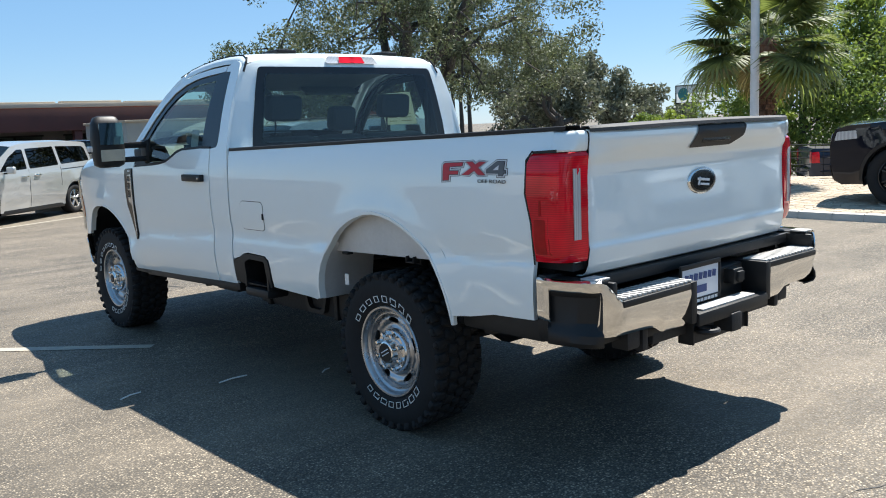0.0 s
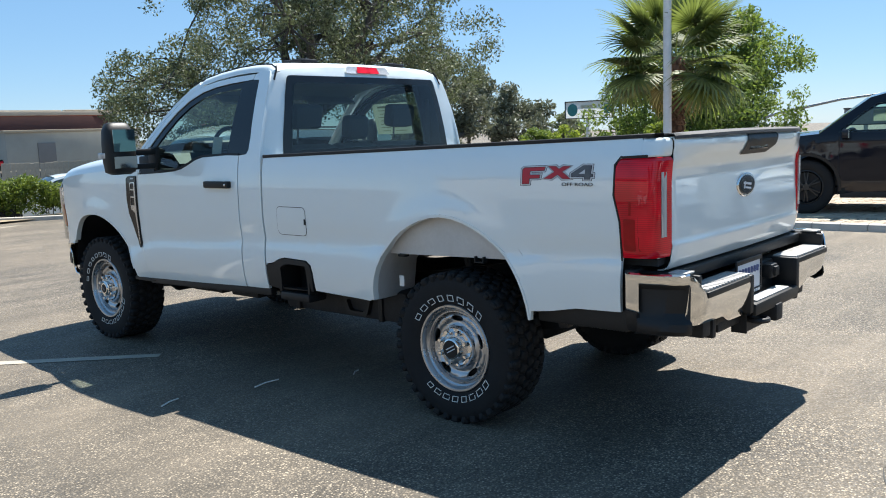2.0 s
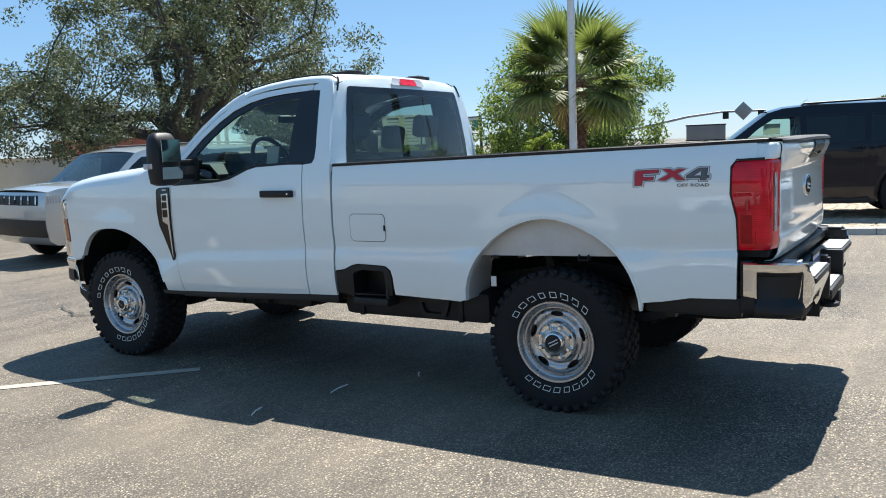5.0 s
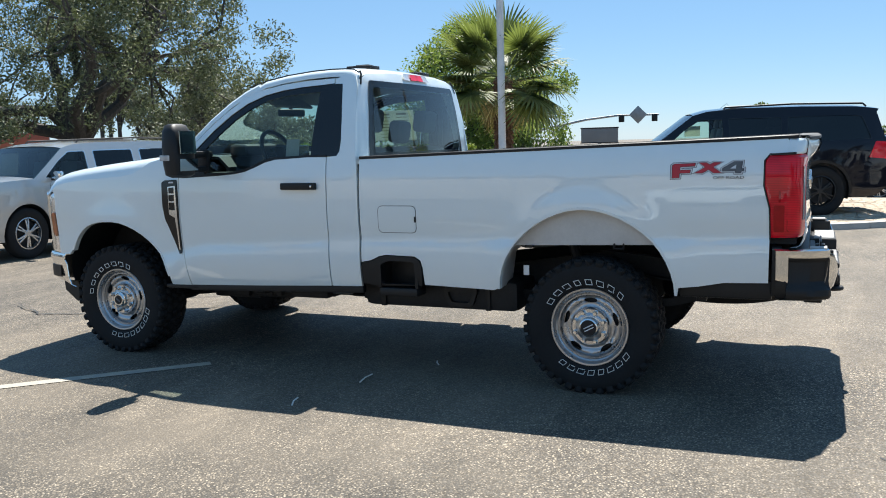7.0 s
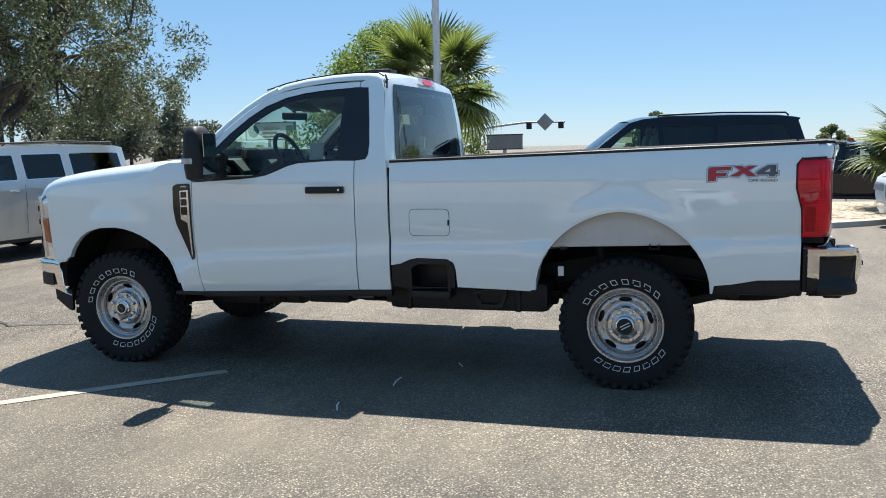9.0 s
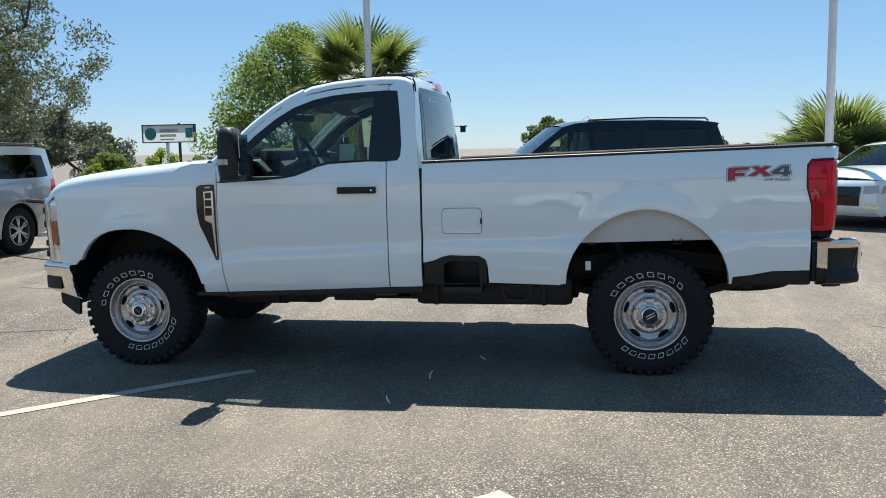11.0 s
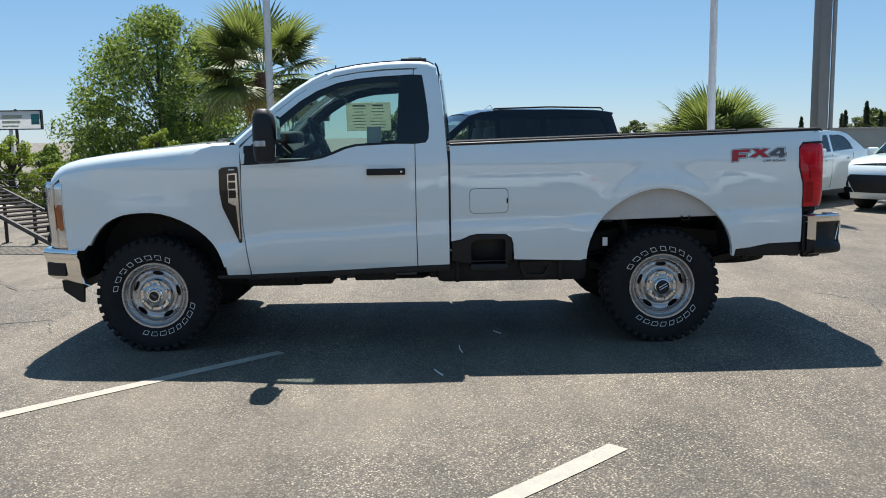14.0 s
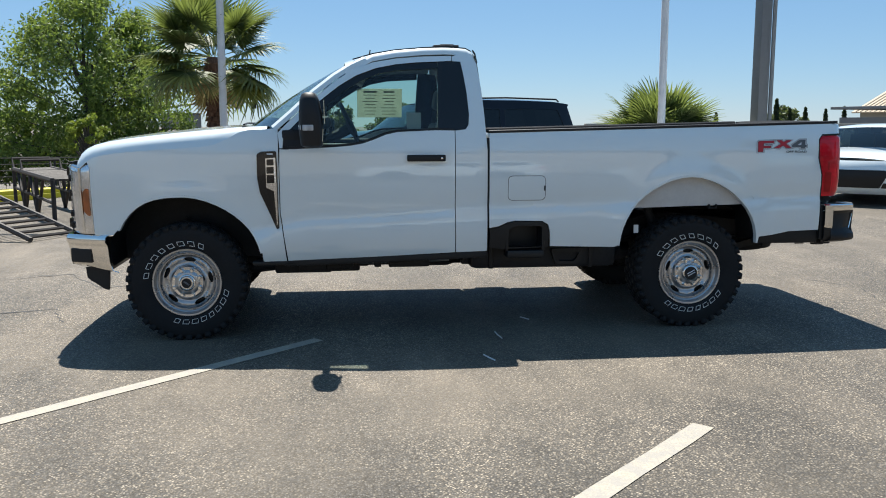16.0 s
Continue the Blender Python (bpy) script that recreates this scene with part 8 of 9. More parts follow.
def palm(label, m, trunk, fronds, scale, seed, dead=8, low=-50, high=82, bare=None):
    A = thing("fan_palm", label, "palm tree", m, "fan palms")
    rng = np.random.default_rng(seed)
    core = [(0.17 + 0.015 * math.sin(i * 2.1), trunk * i / 14) for i in range(15)]
    tr = tube([(0.0, 0.0, -0.2)] + [(0.02 * math.sin(z * 2), 0, z) for r, z in core], [0.22] + [r for r, z in core], 14)
    rows = int(trunk / 0.11)
    for i in range(rows):
        for k in range(9):
            a = 2 * math.pi * (k + 0.5 * (i % 2)) / 9
            b = box((0.05, 0.10, 0.10), (0.185, 0, 0), 0.008, (0, -22, 0), 1)
            b.transform(pose(0, 0, 0.06 + i * 0.11, 0, 0, math.degrees(a) + rng.uniform(-5, 5)))
            join(tr, b)
    part("trunk", tr, M["palm_bark"], A)
    for i in range(fronds):
        t = (i + 0.5) / fronds
        pitch = high - (high - low) * t ** 0.85 + rng.uniform(-7, 7)
        a = i * 137.5 + rng.uniform(-12, 12)
        if bare is not None and abs((a - bare + 180) % 360 - 180) < 38 and pitch < 66:
            continue  # cut back round the lamp pole
        ob = new("frond", FRONDS[0 if t < 0.4 else 1 if t < 0.75 else 2])
        ob.parent = A
        s = scale * rng.uniform(0.9, 1.1)
        ob.matrix_basis = pose(0, 0, trunk - 0.05 + 0.12 * (1 - t), 0, 0, a) @ pose(0.1, 0, 0, rng.uniform(-14, 14), -pitch, 0) @ Matrix.Scale(s, 4)
    for i in range(dead):
        ob = new("dry_frond", DRY[i % 2])
        ob.parent = A
        ob.matrix_basis = pose(0, 0, trunk - 0.2, 0, 0, i * 360 / max(dead, 1) + rng.uniform(-15, 15)) @ pose(0.12, 0, 0, rng.uniform(-20, 20), rng.uniform(55, 80), 0) @ Matrix.Scale(scale * rng.uniform(0.55, 0.8), 4)
        tagged(ob, "dry brown hanging frond")
    return A


palm("tall fan palm with a bushy green crown and some dry fronds", at(16.0, 8.77, 0, 0.08), 2.80, 50, 0.90, 41, 4, -45, 70, 197.6)
palm("low fan palm with upright green fronds", at(16.3, -1.3, 15, 0.08), 0.85, 40, 0.87, 42, 3, -4, 74)


# ---- hedge ----
def hedge():
    A = thing("hedge", "clipped green hedge along a kerb", "hedge")
    rng = np.random.default_rng(61)
    n = 900
    t = rng.random(n)
    a, b = np.array([7.4, 23.4]), np.array([11.6, 21.6])
    base = a + (b - a) * t[:, None] + rng.uniform(-0.55, 0.55, (n, 1)) * np.array([0.4, 0.92])
    end = np.minimum(1, np.minimum(6 * t, 1.5 * (1 - t))) ** 0.8
    z = rng.random(n) ** 0.6 * 0.86 * end * (1 + 0.08 * np.sin(t * 23))
    v, f = leaf_cloud(np.column_stack([base, z - 0.12]), 0.14, 24, 0.045, rng)
    stems = bmesh.new()
    for i in range(40):
        p = base[i]
        join(stems, tube([(p[0], p[1], -0.2), (p[0] + 0.05, p[1], 0.2), (p[0], p[1] + 0.05, 0.5)], 0.012, 5))
    part("stems", stems, M["bark"], A)
    quick_mesh("leaves", v, f, M["hedge_leaf"], A)


hedge()


# ---- paved island, kerbs and street ----
KERB = [(24.0, 11.6), (18.0, 11.4), (14.2, 10.9), (12.5, 9.6), (11.9, 7.8), (11.72, 5.9), (11.75, 4.6), (11.85, 3.5), (12.16, 2.15), (12.75, 1.25), (13.6, 0.1), (15.2, -1.1), (17.5, -2.3), (20.5, -3.6), (24.0, -4.0)]


def smooth_path(pts, per=6):
    out = []
    P = [Vector((*p, 0)) for p in pts]
    for i in range(len(P) - 1):
        p0, p1, p2, p3 = P[max(i - 1, 0)], P[i], P[i + 1], P[min(i + 2, len(P) - 1)]
        for k in range(per):
            t = k / per
            out.append(0.5 * ((2 * p1) + (p2 - p0) * t + (2 * p0 - 5 * p1 + 4 * p2 - p3) * t * t + (3 * p1 - p0 - 3 * p2 + p3) * t ** 3))
    out.append(P[-1])
    return [(p.x, p.y) for p in out]


def kerb_line(name, pts, inside, height=0.10, width=0.15):
    """A kerb of separate lengths along a path; inside is +1 if the raised side lies to the right."""
    A = thing(name, "pale concrete kerb with joints", "kerb", kind="structure")
    for i in range(0, len(pts) - 1, 2):
        seg = pts[i:i + 3]
        rows = []
        for j, (x, y) in enumerate(seg):
            a = pts[max(i + j - 1, 0)]
            b = pts[min(i + j + 1, len(pts) - 1)]
            d = Vector((b[0] - a[0], b[1] - a[1])).normalized()
            n = Vector((d.y, -d.x)) * inside
            sh = 0.004 if j == 0 else -0.004 if j == len(seg) - 1 else 0
            x, y = x + d.x * sh, y + d.y * sh
            z = fall(x, y)
            rows.append([(x - n.x * 0.02, y - n.y * 0.02, z - 0.05), (x, y, z + height - 0.03), (x + n.x * 0.012, y + n.y * 0.012, z + height - 0.008), (x + n.x * 0.035, y + n.y * 0.035, z + height), (x + n.x * width, y + n.y * width, z + height), (x + n.x * width, y + n.y * width, z - 0.05)])
        b = sheet(rows)
        bmesh.ops.recalc_face_normals(b, faces=b.faces)
        part("kerb_stone", b, M["concrete"], A)
    return A


KP = smooth_path(KERB)
kerb_line("kerb", KP, -1)
inner = [(p[0] + 0.12, p[1]) for p in KP if p[0] < 23.9] + [(23.9, -3.9), (23.9, 11.5)]
bm = bmesh.new()
vs = [bm.verts.new((x, y, fall(x, y) + 0.062)) for x, y in inner]
es = [bm.edges.new((vs[i], vs[(i + 1) % len(vs)])) for i in range(len(vs))]
bmesh.ops.triangle_fill(bm, use_beauty=True, edges=es, normal=(0, 0, 1))
for x_ in range(12, 24):
    bmesh.ops.bisect_plane(bm, geom=list(bm.verts) + list(bm.edges) + list(bm.faces), plane_co=(x_ + 0.5, 0, 0), plane_no=(1, 0, 0))
for v in bm.verts:
    v.co.z = fall(v.co.x, v.co.y) + 0.062
for f in bm.faces:
    f.normal_update()
    if f.normal.z < 0:
        f.normal_flip()
island = lone("pavement", bm, M["sand"], "raised island paved with tan stones laid in fans", "pavement", kind="structure")


def inside_simple(x, y):
    c = False
    n = len(inner)
    for i in range(n):
        (x0, y0), (x1, y1) = inner[i], inner[(i + 1) % n]
        if (y0 > y) != (y1 > y) and x < (x1 - x0) * (y - y0) / (y1 - y0) + x0:
            c = not c
    return c



# pavers in overlapping fans
paver_me = finish(box((0.118, 0.178, 0.05), (0, 0, 0), 0.010, (0, 0, 0), 1), "paver")
paver_me.materials.append(M["paver"])
spots = []
prnd = random.Random(12)
fan = 1.9
for gy in range(-3, 9):
    for gx in range(0, 12):
        cx, cy = 11.0 + gx * fan / 2, -4.0 + gy * fan + (fan / 2 if gx % 2 else 0)
        for ring in range(1, 9):
            r = ring * 0.125
            n = max(3, int(math.pi * r / 0.185))
            for k in range(n):
                a = math.pi / 2 + math.pi * (k + 0.5) / n
                x, y = cx + r * math.cos(a), cy + r * math.sin(a)
                if abs(y - cy) < fan / 2 and inside_simple(x - 0.16, y) and inside_simple(x, y + 0.15) and inside_simple(x, y - 0.15) and x < 18.5:
                    spots.append((x, y, math.degrees(a)))
near = sorted(spots, key=lambda s: abs(s[0] - 11.8) + 0.25 * abs(s[1] - 3.5))
for x, y, a in near[:300]:
    ob = new("paver", paver_me)
    ob.parent = island
    ob.matrix_basis = pose(x, y, fall(x, y) + 0.050 + prnd.uniform(-0.003, 0.003), prnd.uniform(-1, 1), prnd.uniform(-1, 1), a)
verts, faces = [], []
base_v = [v.co.copy() for v in paver_me.vertices]
base_f = [tuple(p.vertices) for p in paver_me.polygons]
for x, y, a in near[300:]:
    m = pose(x, y, fall(x, y) + 0.050 + prnd.uniform(-0.003, 0.003), 0, 0, a)
    o = len(verts)
    verts += [tuple(m @ v) for v in base_v]
    faces += [tuple(o + i for i in f) for f in base_f]
tagged(quick_mesh("pavers", verts, faces, M["paver"], island), kind="stuff")

kerb_line("kerb", smooth_path([(12.4, 16.4), (13.9, 15.2), (15.6, 14.9), (19.0, 16.2), (24.0, 18.0)], 5), -1)
lone("apron", ground_strip([16, 18, 20, 22, 24], [16.4, 18, 21, 25], 0.03), M["concrete"], "pale concrete driveway apron", "driveway", kind="structure")
# second kerbed bed beyond the nose of the truck, hedge bed, and the street
kerb_line("kerb", smooth_path([(6.6, 23.2), (8.4, 21.4), (10.0, 20.5), (11.9, 20.2), (12.6, 21.0)], 5), -1)
lone("planting_bed", ground_strip([7.2, 9.0, 12.4], [21.4, 22.4, 23.8], 0.05), M["soil"], "dry soil of a planting bed", "soil", kind="structure")
sx0, sx1 = 27.0, 38.0
lone("street", ground_strip([sx0, 28, 29, 30, 31, 32, 34, 36, sx1], [-200, -60, -20, 0, 20, 40, 80, 200], 0.012), M["street"], "dark asphalt street with worn arrows", "street", kind="structure")
lone("sidewalk", ground_strip([24.6, 25.5, 26.6], [-200, -20, 0, 20, 40, 200], 0.06), M["concrete"], "pale concrete sidewalk", "sidewalk", kind="structure")
for yy in (24, 31, 38, 45):
    stripe((30.2, yy), (30.2, yy + 3), 0.12, "lane_line", 0.02)
    stripe((34.2, yy), (34.2, yy + 3), 0.12, "lane_line", 0.02)
for yy in (27.5, 33.0):
    stripe((31.6, yy), (32.5, yy + 0.8), 0.22, "lane_arrow", 0.02)
    stripe((33.4, yy), (32.5, yy + 0.8), 0.22, "lane_arrow", 0.02)


# ---- poles, signs and wires ----
def flag_pole(x, y, h, r, label):
    A = thing("light_pole", label, "pole", at(x, y, 0, 0.1))
    part("shaft", tube([(0, 0, 0), (0, 0, h * 0.5), (0, 0, h)], [r * 1.1, r, r * 0.8], 14), M["pole"], A)
    part("base_plate", boxes(((0.30, 0.30, 0.03), (0, 0, 0.015), 0.006), ((0.20, 0.20, 0.10), (0, 0, 0.07), 0.02)), M["galv"], A)
    part("lamp_head", boxes(((0.5, 0.25, 0.10), (0.35, 0, h), 0.03), ((0.5, 0.06, 0.06), (0.0, 0, h - 0.03), 0.01)), M["galv"], A)
    return A


flag_pole(15.15, 8.50, 9.0, 0.075, "slim weathered grey light pole")
flag_pole(14.45, -0.62, 9.0, 0.075, "slim pale grey light pole")
py = thing("sign_pylon", "tall grey metal-clad sign pylon", "sign pylon", at(16.2, -3.60, 8))
part("shaft", box((0.30, 0.26, 9.5), (0, 0, 4.75), 0.02), M["pylon"], py)
part("edge_channel", boxes(((0.06, 0.08, 9.5), (-0.15, -0.19, 4.75), 0.01)), M["shade_grey"], py)
part("base_plate", box((0.8, 0.8, 0.12), (0, 0, 0.06), 0.02), M["concrete"], py)

gs = thing("street_sign", "wide white roadside sign with a teal globe", "sign", at(42.42, 27.99, -90))
gz = (2.52 - fall(42.42, 27.99)) / 1.06
gs.scale = (1.04, 1.04, 1.06)
part("panel", sheet([[(-0.45, -0.10, gz + h), (1.0, -0.10, gz + h), (2.45, -0.10, gz + h)] for h in (-0.44, 0.0, 0.44)]), M["sign_face"], gs, "white plastic sign face lit through by the sun")
part("sign_frame", boxes(((2.98, 0.26, 0.05), (1.0, 0, gz + 0.45), 0.01), ((2.98, 0.26, 0.05), (1.0, 0, gz - 0.45), 0.01), ((0.05, 0.26, 0.9), (-0.47, 0, gz), 0.01), ((0.05, 0.26, 0.9), (2.47, 0, gz), 0.01)), M["trim"], gs)
g = lathe([(0.0, 0.03), (0.30, 0.03), (0.33, 0.0)], 32)
g.transform(pose(0.0, -0.115, gz, 0, 0, -90))
part("globe", g, M["teal"], gs)
part("text_bars", boxes(((1.0, 0.02, 0.16), (1.05, -0.118, gz + 0.16), 0.0), ((0.9, 0.02, 0.13), (1.0, -0.118, gz - 0.10), 0.0), ((0.8, 0.02, 0.08), (0.95, -0.118, gz - 0.30), 0.0)), M["paper"], gs)
part("dark_square", box((0.40, 0.02, 0.50), (2.20, -0.118, gz + 0.02), 0.0), M["teal"], gs)
part("post", boxes(((0.14, 0.14, gz - 0.4), (0.9, 0, (gz - 0.4) / 2), 0.01)), M["pole"], gs)

ts = thing("traffic_signal", "curved traffic signal arm with lights and a diamond sign", "traffic signal", at(50.0, 12.5, 0))
tz = -fall(50, 12.5)
part("mast", tube([(-2.0, 9.0, 0), (-2.0, 9.0, tz + 0.9), (-1.9, 8.4, tz + 1.25), (-1.4, 6.0, tz + 1.95), (-0.6, 3.0, tz + 2.55), (0, 1.2, tz + 2.75), (0, -1.2, tz + 2.72)], [0.12, 0.10, 0.09, 0.08, 0.07, 0.06, 0.05], 8), M["galv"], ts)
dm = box((0.04, 0.75, 0.75), (0, 0, 0), 0.01, (45, 0, 0))
dm.transform(pose(-0.1, 0, tz + 2.75))
part("diamond_sign", dm, M["galv"], ts, "grey back of a diamond warning sign")
for dy in (1.0, -0.95):
    part("signal_head", box((0.2, 0.32, 0.42), (0, dy, tz + 2.55), 0.03), M["trim"], ts)

bb = thing("billboard", "dark billboard on posts far across the street", "billboard", at(66, 18.7, 0))
bz = -fall(66, 18.7)
part("panel", box((0.3, 2.9, 1.1), (0, 0, bz + 1.62), 0.03), M["shade_grey"], bb)
part("frame", boxes(((0.34, 3.0, 0.10), (0, 0, bz + 2.2), 0.02), ((0.34, 3.0, 0.08), (0, 0, bz + 1.05), 0.02)), M["trim"], bb)
part("post", tube([(0, 0, 0), (0, 0, bz + 1.1)], 0.15, 8), M["galv"], bb)

for px_, py_, h_ in ((50, 42, 6.4), (62, 36, 6.0)):
    up = thing("utility_pole", "wooden utility pole with a cross arm", "utility pole", at(px_, py_, 30), "utility poles")
    part("pole", tube([(0, 0, 0), (0, 0, h_)], [0.14, 0.10], 8), M["bark"], up)
    part("cross_arm", boxes(((1.6, 0.1, 0.1), (0, 0, h_ - 0.4), 0.01), ((0.06, 0.06, 0.18), (-0.7, 0, h_ - 0.27), 0.01), ((0.06, 0.06, 0.18), (0.7, 0, h_ - 0.27), 0.01)), M["bark"], up)
lone("overhead_wire", tube([(50, 42, 3.95), (44, 56, 3.7), (38, 72, 4.2)], 0.012, 5), M["wire"], "thin black overhead wire", "wire")

# ---- steel display ramp ----
def ladder(A, a, b, half, n, rail_r=0.034, rung_r=0.022):
    """Two rails with rungs between them."""
    d = b - a
    s = Vector((d.y, -d.x, 0)).normalized()
    for w in (-half, half):
        part("ramp_rail", tube([a + s * w, b + s * w], rail_r, 6), M["ramp"], A)
    for i in range(n):
        p = a + d * (i + 0.5) / n
        part("rung", tube([p - s * half, p + s * half], rung_r, 5), M["ramp"], A)
    return s


def display_ramp():
    A = thing("vehicle_ramp", "rusty black steel vehicle display ramp with rungs", "ramp", at(0, 0, 0), "vehicle ramps")
    foot, top = Vector((8.42, 9.80, 0.0)), Vector((10.15, 12.15, 0.72))
    s = ladder(A, foot, top, 0.36, 15)
    far = top + Vector((top.x - foot.x, top.y - foot.y, 0)).normalized() * 2.4
    ladder(A, top, far, 0.36, 11)
    for w in (-0.36, 0.36):
        for p in (top + s * w, far + s * w, (foot + top) / 2 + (top - foot) * 0.2 + s * w):
            part("leg", tube([(p.x, p.y, fall(p.x, p.y)), p], 0.030, 6), M["ramp"], A)
            part("foot_plate", box((0.12, 0.12, 0.012), (p.x, p.y, fall(p.x, p.y) + 0.006)), M["ramp"], A)


def display_deck():
    A = thing("vehicle_ramp", "rusty black steel display deck on crossed braces", "ramp", at(0, 0, 0), "vehicle ramps")
    a, b = Vector((14.55, 12.15, 0.60)), Vector((10.9, 10.25, 0.60))
    s = ladder(A, a, b, 0.34, 18, 0.042)
    g = fall(a.x, a.y)
    for w in (-0.34, 0.34):
        part("low_beam", tube([a + s * w - Vector((0, 0, 0.36)), b + s * w - Vector((0, 0, 0.36))], 0.028, 6), M["ramp"], A)
        for k in (0.0, 0.30, 0.62, 1.0):
            p = a.lerp(b, k) + s * w
            part("leg", tube([(p.x, p.y, fall(p.x, p.y)), p], 0.036, 6), M["ramp"], A)
        for k0, k1 in ((0.12, 0.30), (0.48, 0.30), (0.46, 0.62), (0.80, 0.62)):
            p, q = a.lerp(b, k0) + s * w, a.lerp(b, k1) + s * w
            part("brace", tube([p, (q.x, q.y, fall(q.x, q.y))], 0.028, 6), M["ramp"], A)
    e = Vector((0, 0, 0.20))
    out = (a - b).normalized() * 0.16
    part("wheel_stop", tube([a + s * 0.34, a + s * 0.34 + e + out, a - s * 0.34 + e + out, a - s * 0.34], 0.03, 6), M["ramp"], A)
    q = a.lerp(b, 0.26)
    part("wheel_stop", tube([q + s * 0.34, q + s * 0.34 + e + out, q - s * 0.34 + e + out, q - s * 0.34], 0.03, 6), M["ramp"], A)


display_deck()
display_ramp()
lone("cable_tray", boxes(((1.9, 0.5, 0.16), (16.6, 12.95, -0.12), 0.05, (0, 0, -50)), ((1.7, 0.4, 0.10), (16.6, 12.95, 0.0), 0.04, (0, 0, -50))), M["yellow"], "bright yellow plastic tub on the ground", "tub")


def mesh_fence(a, b, n, h=1.1):
    A = thing("wire_fence", "dark wire mesh fence on thin posts", "fence")
    a, b = Vector(a), Vector(b)
    for i in range(n + 1):
        p = a + (b - a) * i / n
        z = fall(p.x, p.y)
        part("fence_post", tube([(p.x, p.y, z), (p.x, p.y, z + h)], 0.03, 6), M["wire"], A)
    for k in range(6):
        z = 0.1 + (h - 0.15) * k / 5
        part("rail", tube([(a.x, a.y, fall(a.x, a.y) + z), (b.x, b.y, fall(b.x, b.y) + z)], 0.012, 4), M["wire"], A)
    for i in range(n * 9):
        p = a + (b - a) * i / (n * 9)
        z = fall(p.x, p.y)
        part("wire", tube([(p.x, p.y, z + 0.08), (p.x, p.y, z + h)], 0.006, 3), M["wire"], A)


mesh_fence((24.2, 10.5), (24.2, 30.0), 9)

# ---- buildings ----
rb = thing("red_shop", "long low maroon shop building with a flat roof and shaded arcade", "building", at(14.0, 57.0, 0, -0.42))
part("fascia", box((44, 0.5, 1.35), (-8, -3.2, 3.1), 0.02), M["maroon"], rb)
part("roof", box((45, 14, 0.25), (-8, 3.4, 3.9), 0.02), M["beige"], rb)
part("parapet", box((44.6, 0.3, 0.25), (-8, -3.35, 3.86), 0.02), M["brick_red"], rb)
part("back_wall", box((44, 0.4, 3.2), (-8, 0.6, 1.6), 0.02), M["shade_grey"], rb)
part("end_wall", boxes(((0.5, 10, 3.7), (14.0, 2.0, 1.85), 0.02), ((5.0, 0.4, 3.0), (11.7, -3.0, 2.2), 0.02)), M["brick_red"], rb)
for i in range(9):
    part("column", box((0.45, 0.45, 2.5), (-28 + i * 4.6, -3.1, 1.25), 0.02), M["maroon"], rb)
    win = part("shop_window", box((3.2, 0.10, 1.6), (-26 + i * 4.6, 0.36, 1.35), 0.01), M["mid_glass"], rb)
    part("window_frame", boxes(((3.4, 0.14, 0.10), (-26 + i * 4.6, 0.34, 2.2), 0.01), ((3.4, 0.14, 0.10), (-26 + i * 4.6, 0.34, 0.5), 0.01), ((0.1, 0.14, 1.8), (-26 + i * 4.6, 0.34, 1.35), 0.01)), M["trim"], win)
for i in range(11):
    part("roof_seam", box((3.6, 0.5, 0.10 + 0.05 * (i % 3)), (-26 + i * 3.9, -2.9, 4.06), 0.02), M["tan_roof"], rb)
part("step_wall", box((7.0, 0.3, 1.0), (2.0, -5.5, 0.5), 0.02), M["brick_red"], rb)

tb = thing("beige_shed", "plain beige block building with a flat roof", "building", at(21.3, 45.0, 0))
part("wall", box((7.2, 6, 2.45), (0, 3, 1.22), 0.02), M["green_grey"], tb)
part("roof", box((7.4, 6.2, 0.12), (0, 3, 2.5), 0.02), M["tan_roof"], tb)
part("door", box((0.9, 0.06, 1.9), (-1.6, -0.02, 0.95), 0.01), M["shade_grey"], tb)
gw = thing("grey_wall_building", "low grey rendered building in shade", "building", at(31.0, 44.0, -20))
part("wall", box((14, 6, 2.7), (0, 3, 1.35), 0.02), M["beige"], gw)
part("coping", box((14.2, 6.2, 0.14), (0, 3, 2.76), 0.02), M["tan_roof"], gw)
part("gable", box((5, 5, 1.0), (1.5, 3.4, 3.3), 0.02), M["brick_red"], gw)


def board_fence(a, b, h):
    A = thing("board_fence", "weathered vertical board fence", "fence")
    a, b = Vector(a), Vector(b)
    n = int((b - a).length / 0.16)
    ang = math.degrees(math.atan2(b.y - a.y, b.x - a.x))
    me = finish(box((0.15, 0.022, h), (0, 0, h / 2), 0.004, (0, 0, 0), 1), "board")
    me.materials.append(M["wood"])
    fr = random.Random(4)
    for i in range(n):
        p = a + (b - a) * i / n
        ob = new("board", me)
        ob.parent = A
        ob.matrix_basis = pose(p.x, p.y, -0.55 + fr.uniform(-0.03, 0.02), 0, fr.uniform(-0.6, 0.6), ang)
    part("rail", tube([(a.x, a.y + 0.05, h * 0.8 - 0.55), (b.x, b.y + 0.05, h * 0.8 - 0.55)], 0.04, 4), M["wood"], A)


board_fence((10.0, 33.6), (15.8, 31.7), 1.50)

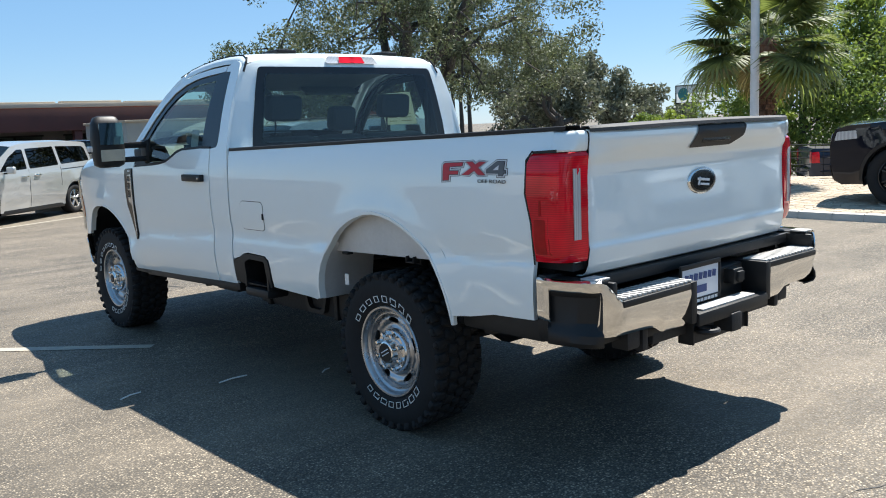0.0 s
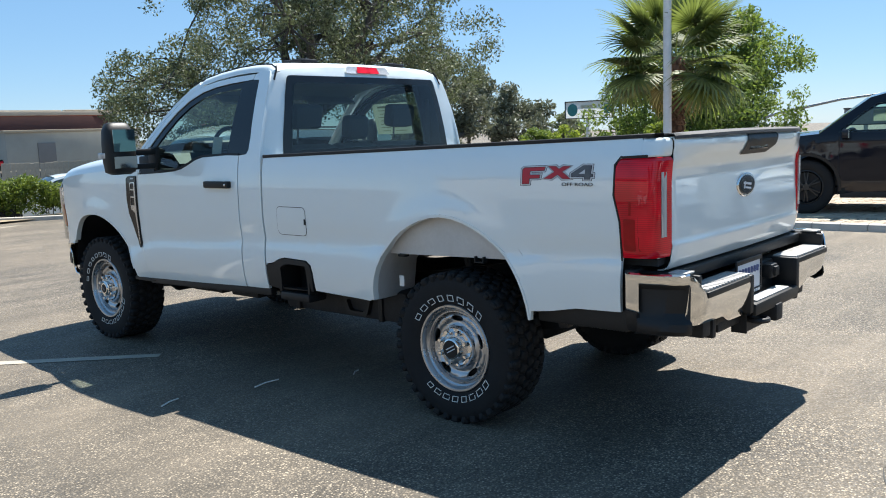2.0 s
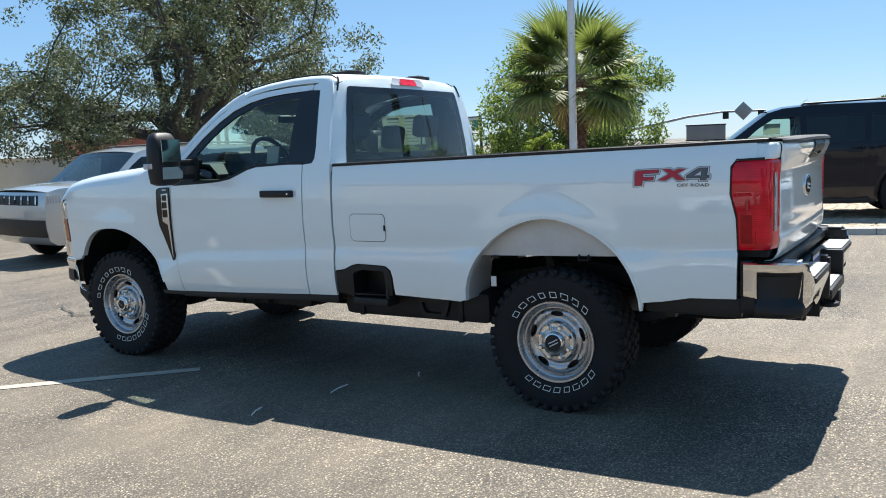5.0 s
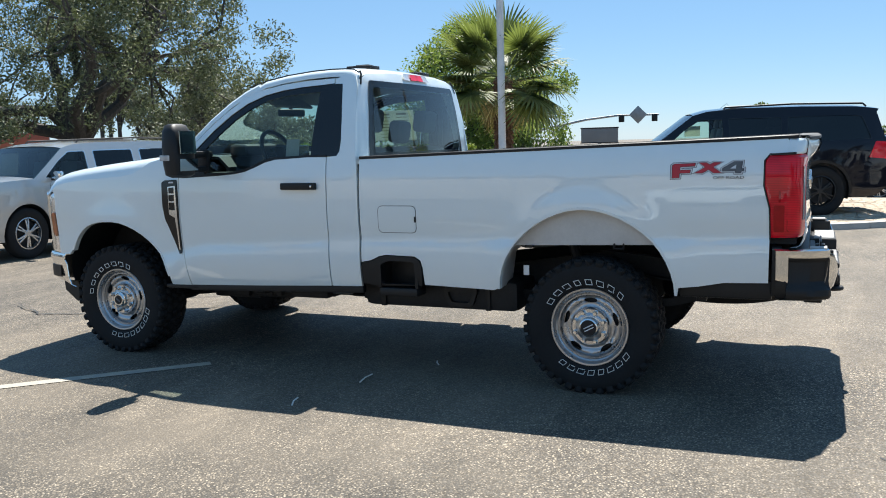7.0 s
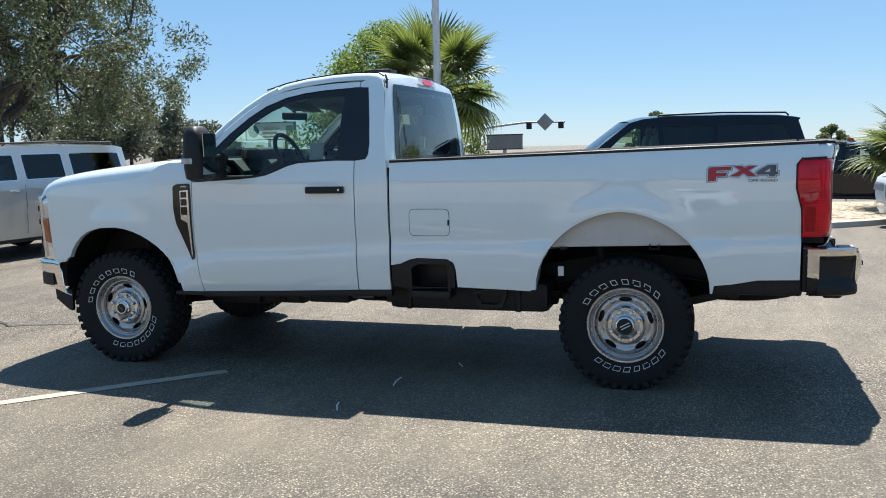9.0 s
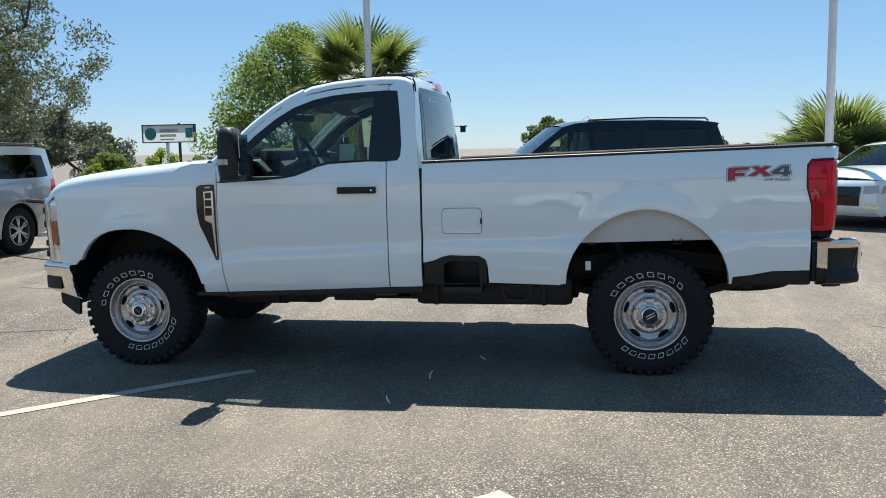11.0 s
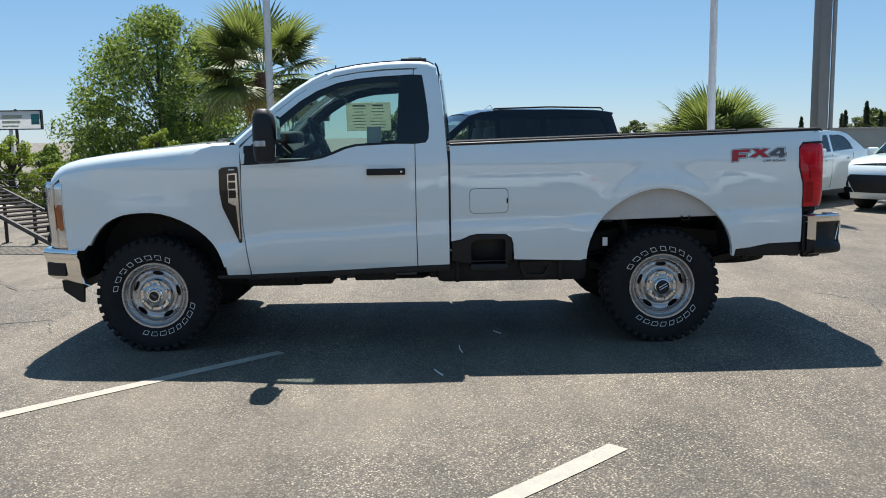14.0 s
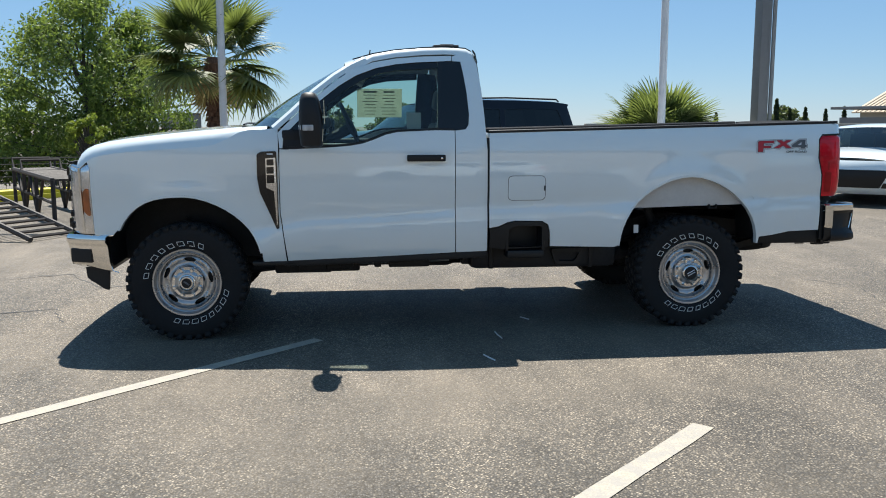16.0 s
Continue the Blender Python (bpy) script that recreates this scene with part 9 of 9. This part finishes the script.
hb = thing("tan_roof_building", "low building with a tan metal roof and a flat wing", "building", at(52.0, -34.2, 15))
zb_ = 0.75 - fall(52, -34.2)
part("wall", box((8, 7, zb_ + 1.5), (0, 0, (zb_ + 1.5) / 2), 0.02), M["beige"], hb)
rf = sheet([[(x, y, z) for x in np.linspace(-4.4, 4.4, 23)] for y, z in ((3.9, zb_ + 1.5), (0, zb_ + 3.4), (-3.9, zb_ + 1.5))], 0.08)
part("roof", rf, M["tan_roof"], hb)
for i in range(22):
    x = -4.4 + i * 0.4
    part("roof_rib", tube([(x, 3.9, zb_ + 1.53), (x, 0, zb_ + 3.43), (x, -3.9, zb_ + 1.53)], 0.035, 4), M["tan_roof"], hb)
part("flat_wing", boxes(((5, 5, 0.18), (-1.0, 6.2, zb_ + 1.7), 0.02), ((4.2, 4.2, zb_ + 1.1), (-1.0, 6.2, (zb_ + 1.1) / 2), 0.02)), M["shade_grey"], hb)
lone("boundary_wall", boxes(((0.3, 60, 3.0), (40, -36, -0.08), 0.02), ((0.4, 60.1, 0.10), (40, -36, 1.42), 0.01)), M["beige"], "long plain pale boundary wall", "wall", kind="structure")

# an invented plain building behind the camera, added only for its reflections
db = thing("sales_building", "long pale plain building added out of view for reflections", "building", at(-34.0, 6.0, 0))
part("wall", box((8, 46, 5.0), (0, 0, 2.5), 0.05), M["beige"], db)
part("roof_edge", box((8.6, 46.6, 0.5), (0, 0, 5.2), 0.05), M["shade_grey"], db)
# unseen oaks, added behind the camera for their reflections
copy_thing(oak2, at(-22, -16, 40))
copy_thing(oak2, at(-12, -24, 200))
copy_thing(oak2, at(6, -27, 100))

# orange feather flag and clutter beyond the island
ff = thing("feather_flag", "orange and yellow feather flag on a thin pole", "flag", at(26.0, -1.0, 0))
part("pole", tube([(0, 0, 0), (0, 0, 2.0), (0, 0.03, 2.16)], 0.014, 6), M["galv"], ff)
part("cloth", sheet([[(0.02 * math.sin(z * 5), -0.01 - w * (0.30 - 0.5 * abs(z - 1.82)), z) for w in np.linspace(0, 1, 4)] for z in np.linspace(1.5, 2.15, 9)], 0.006), M["orange"], ff)
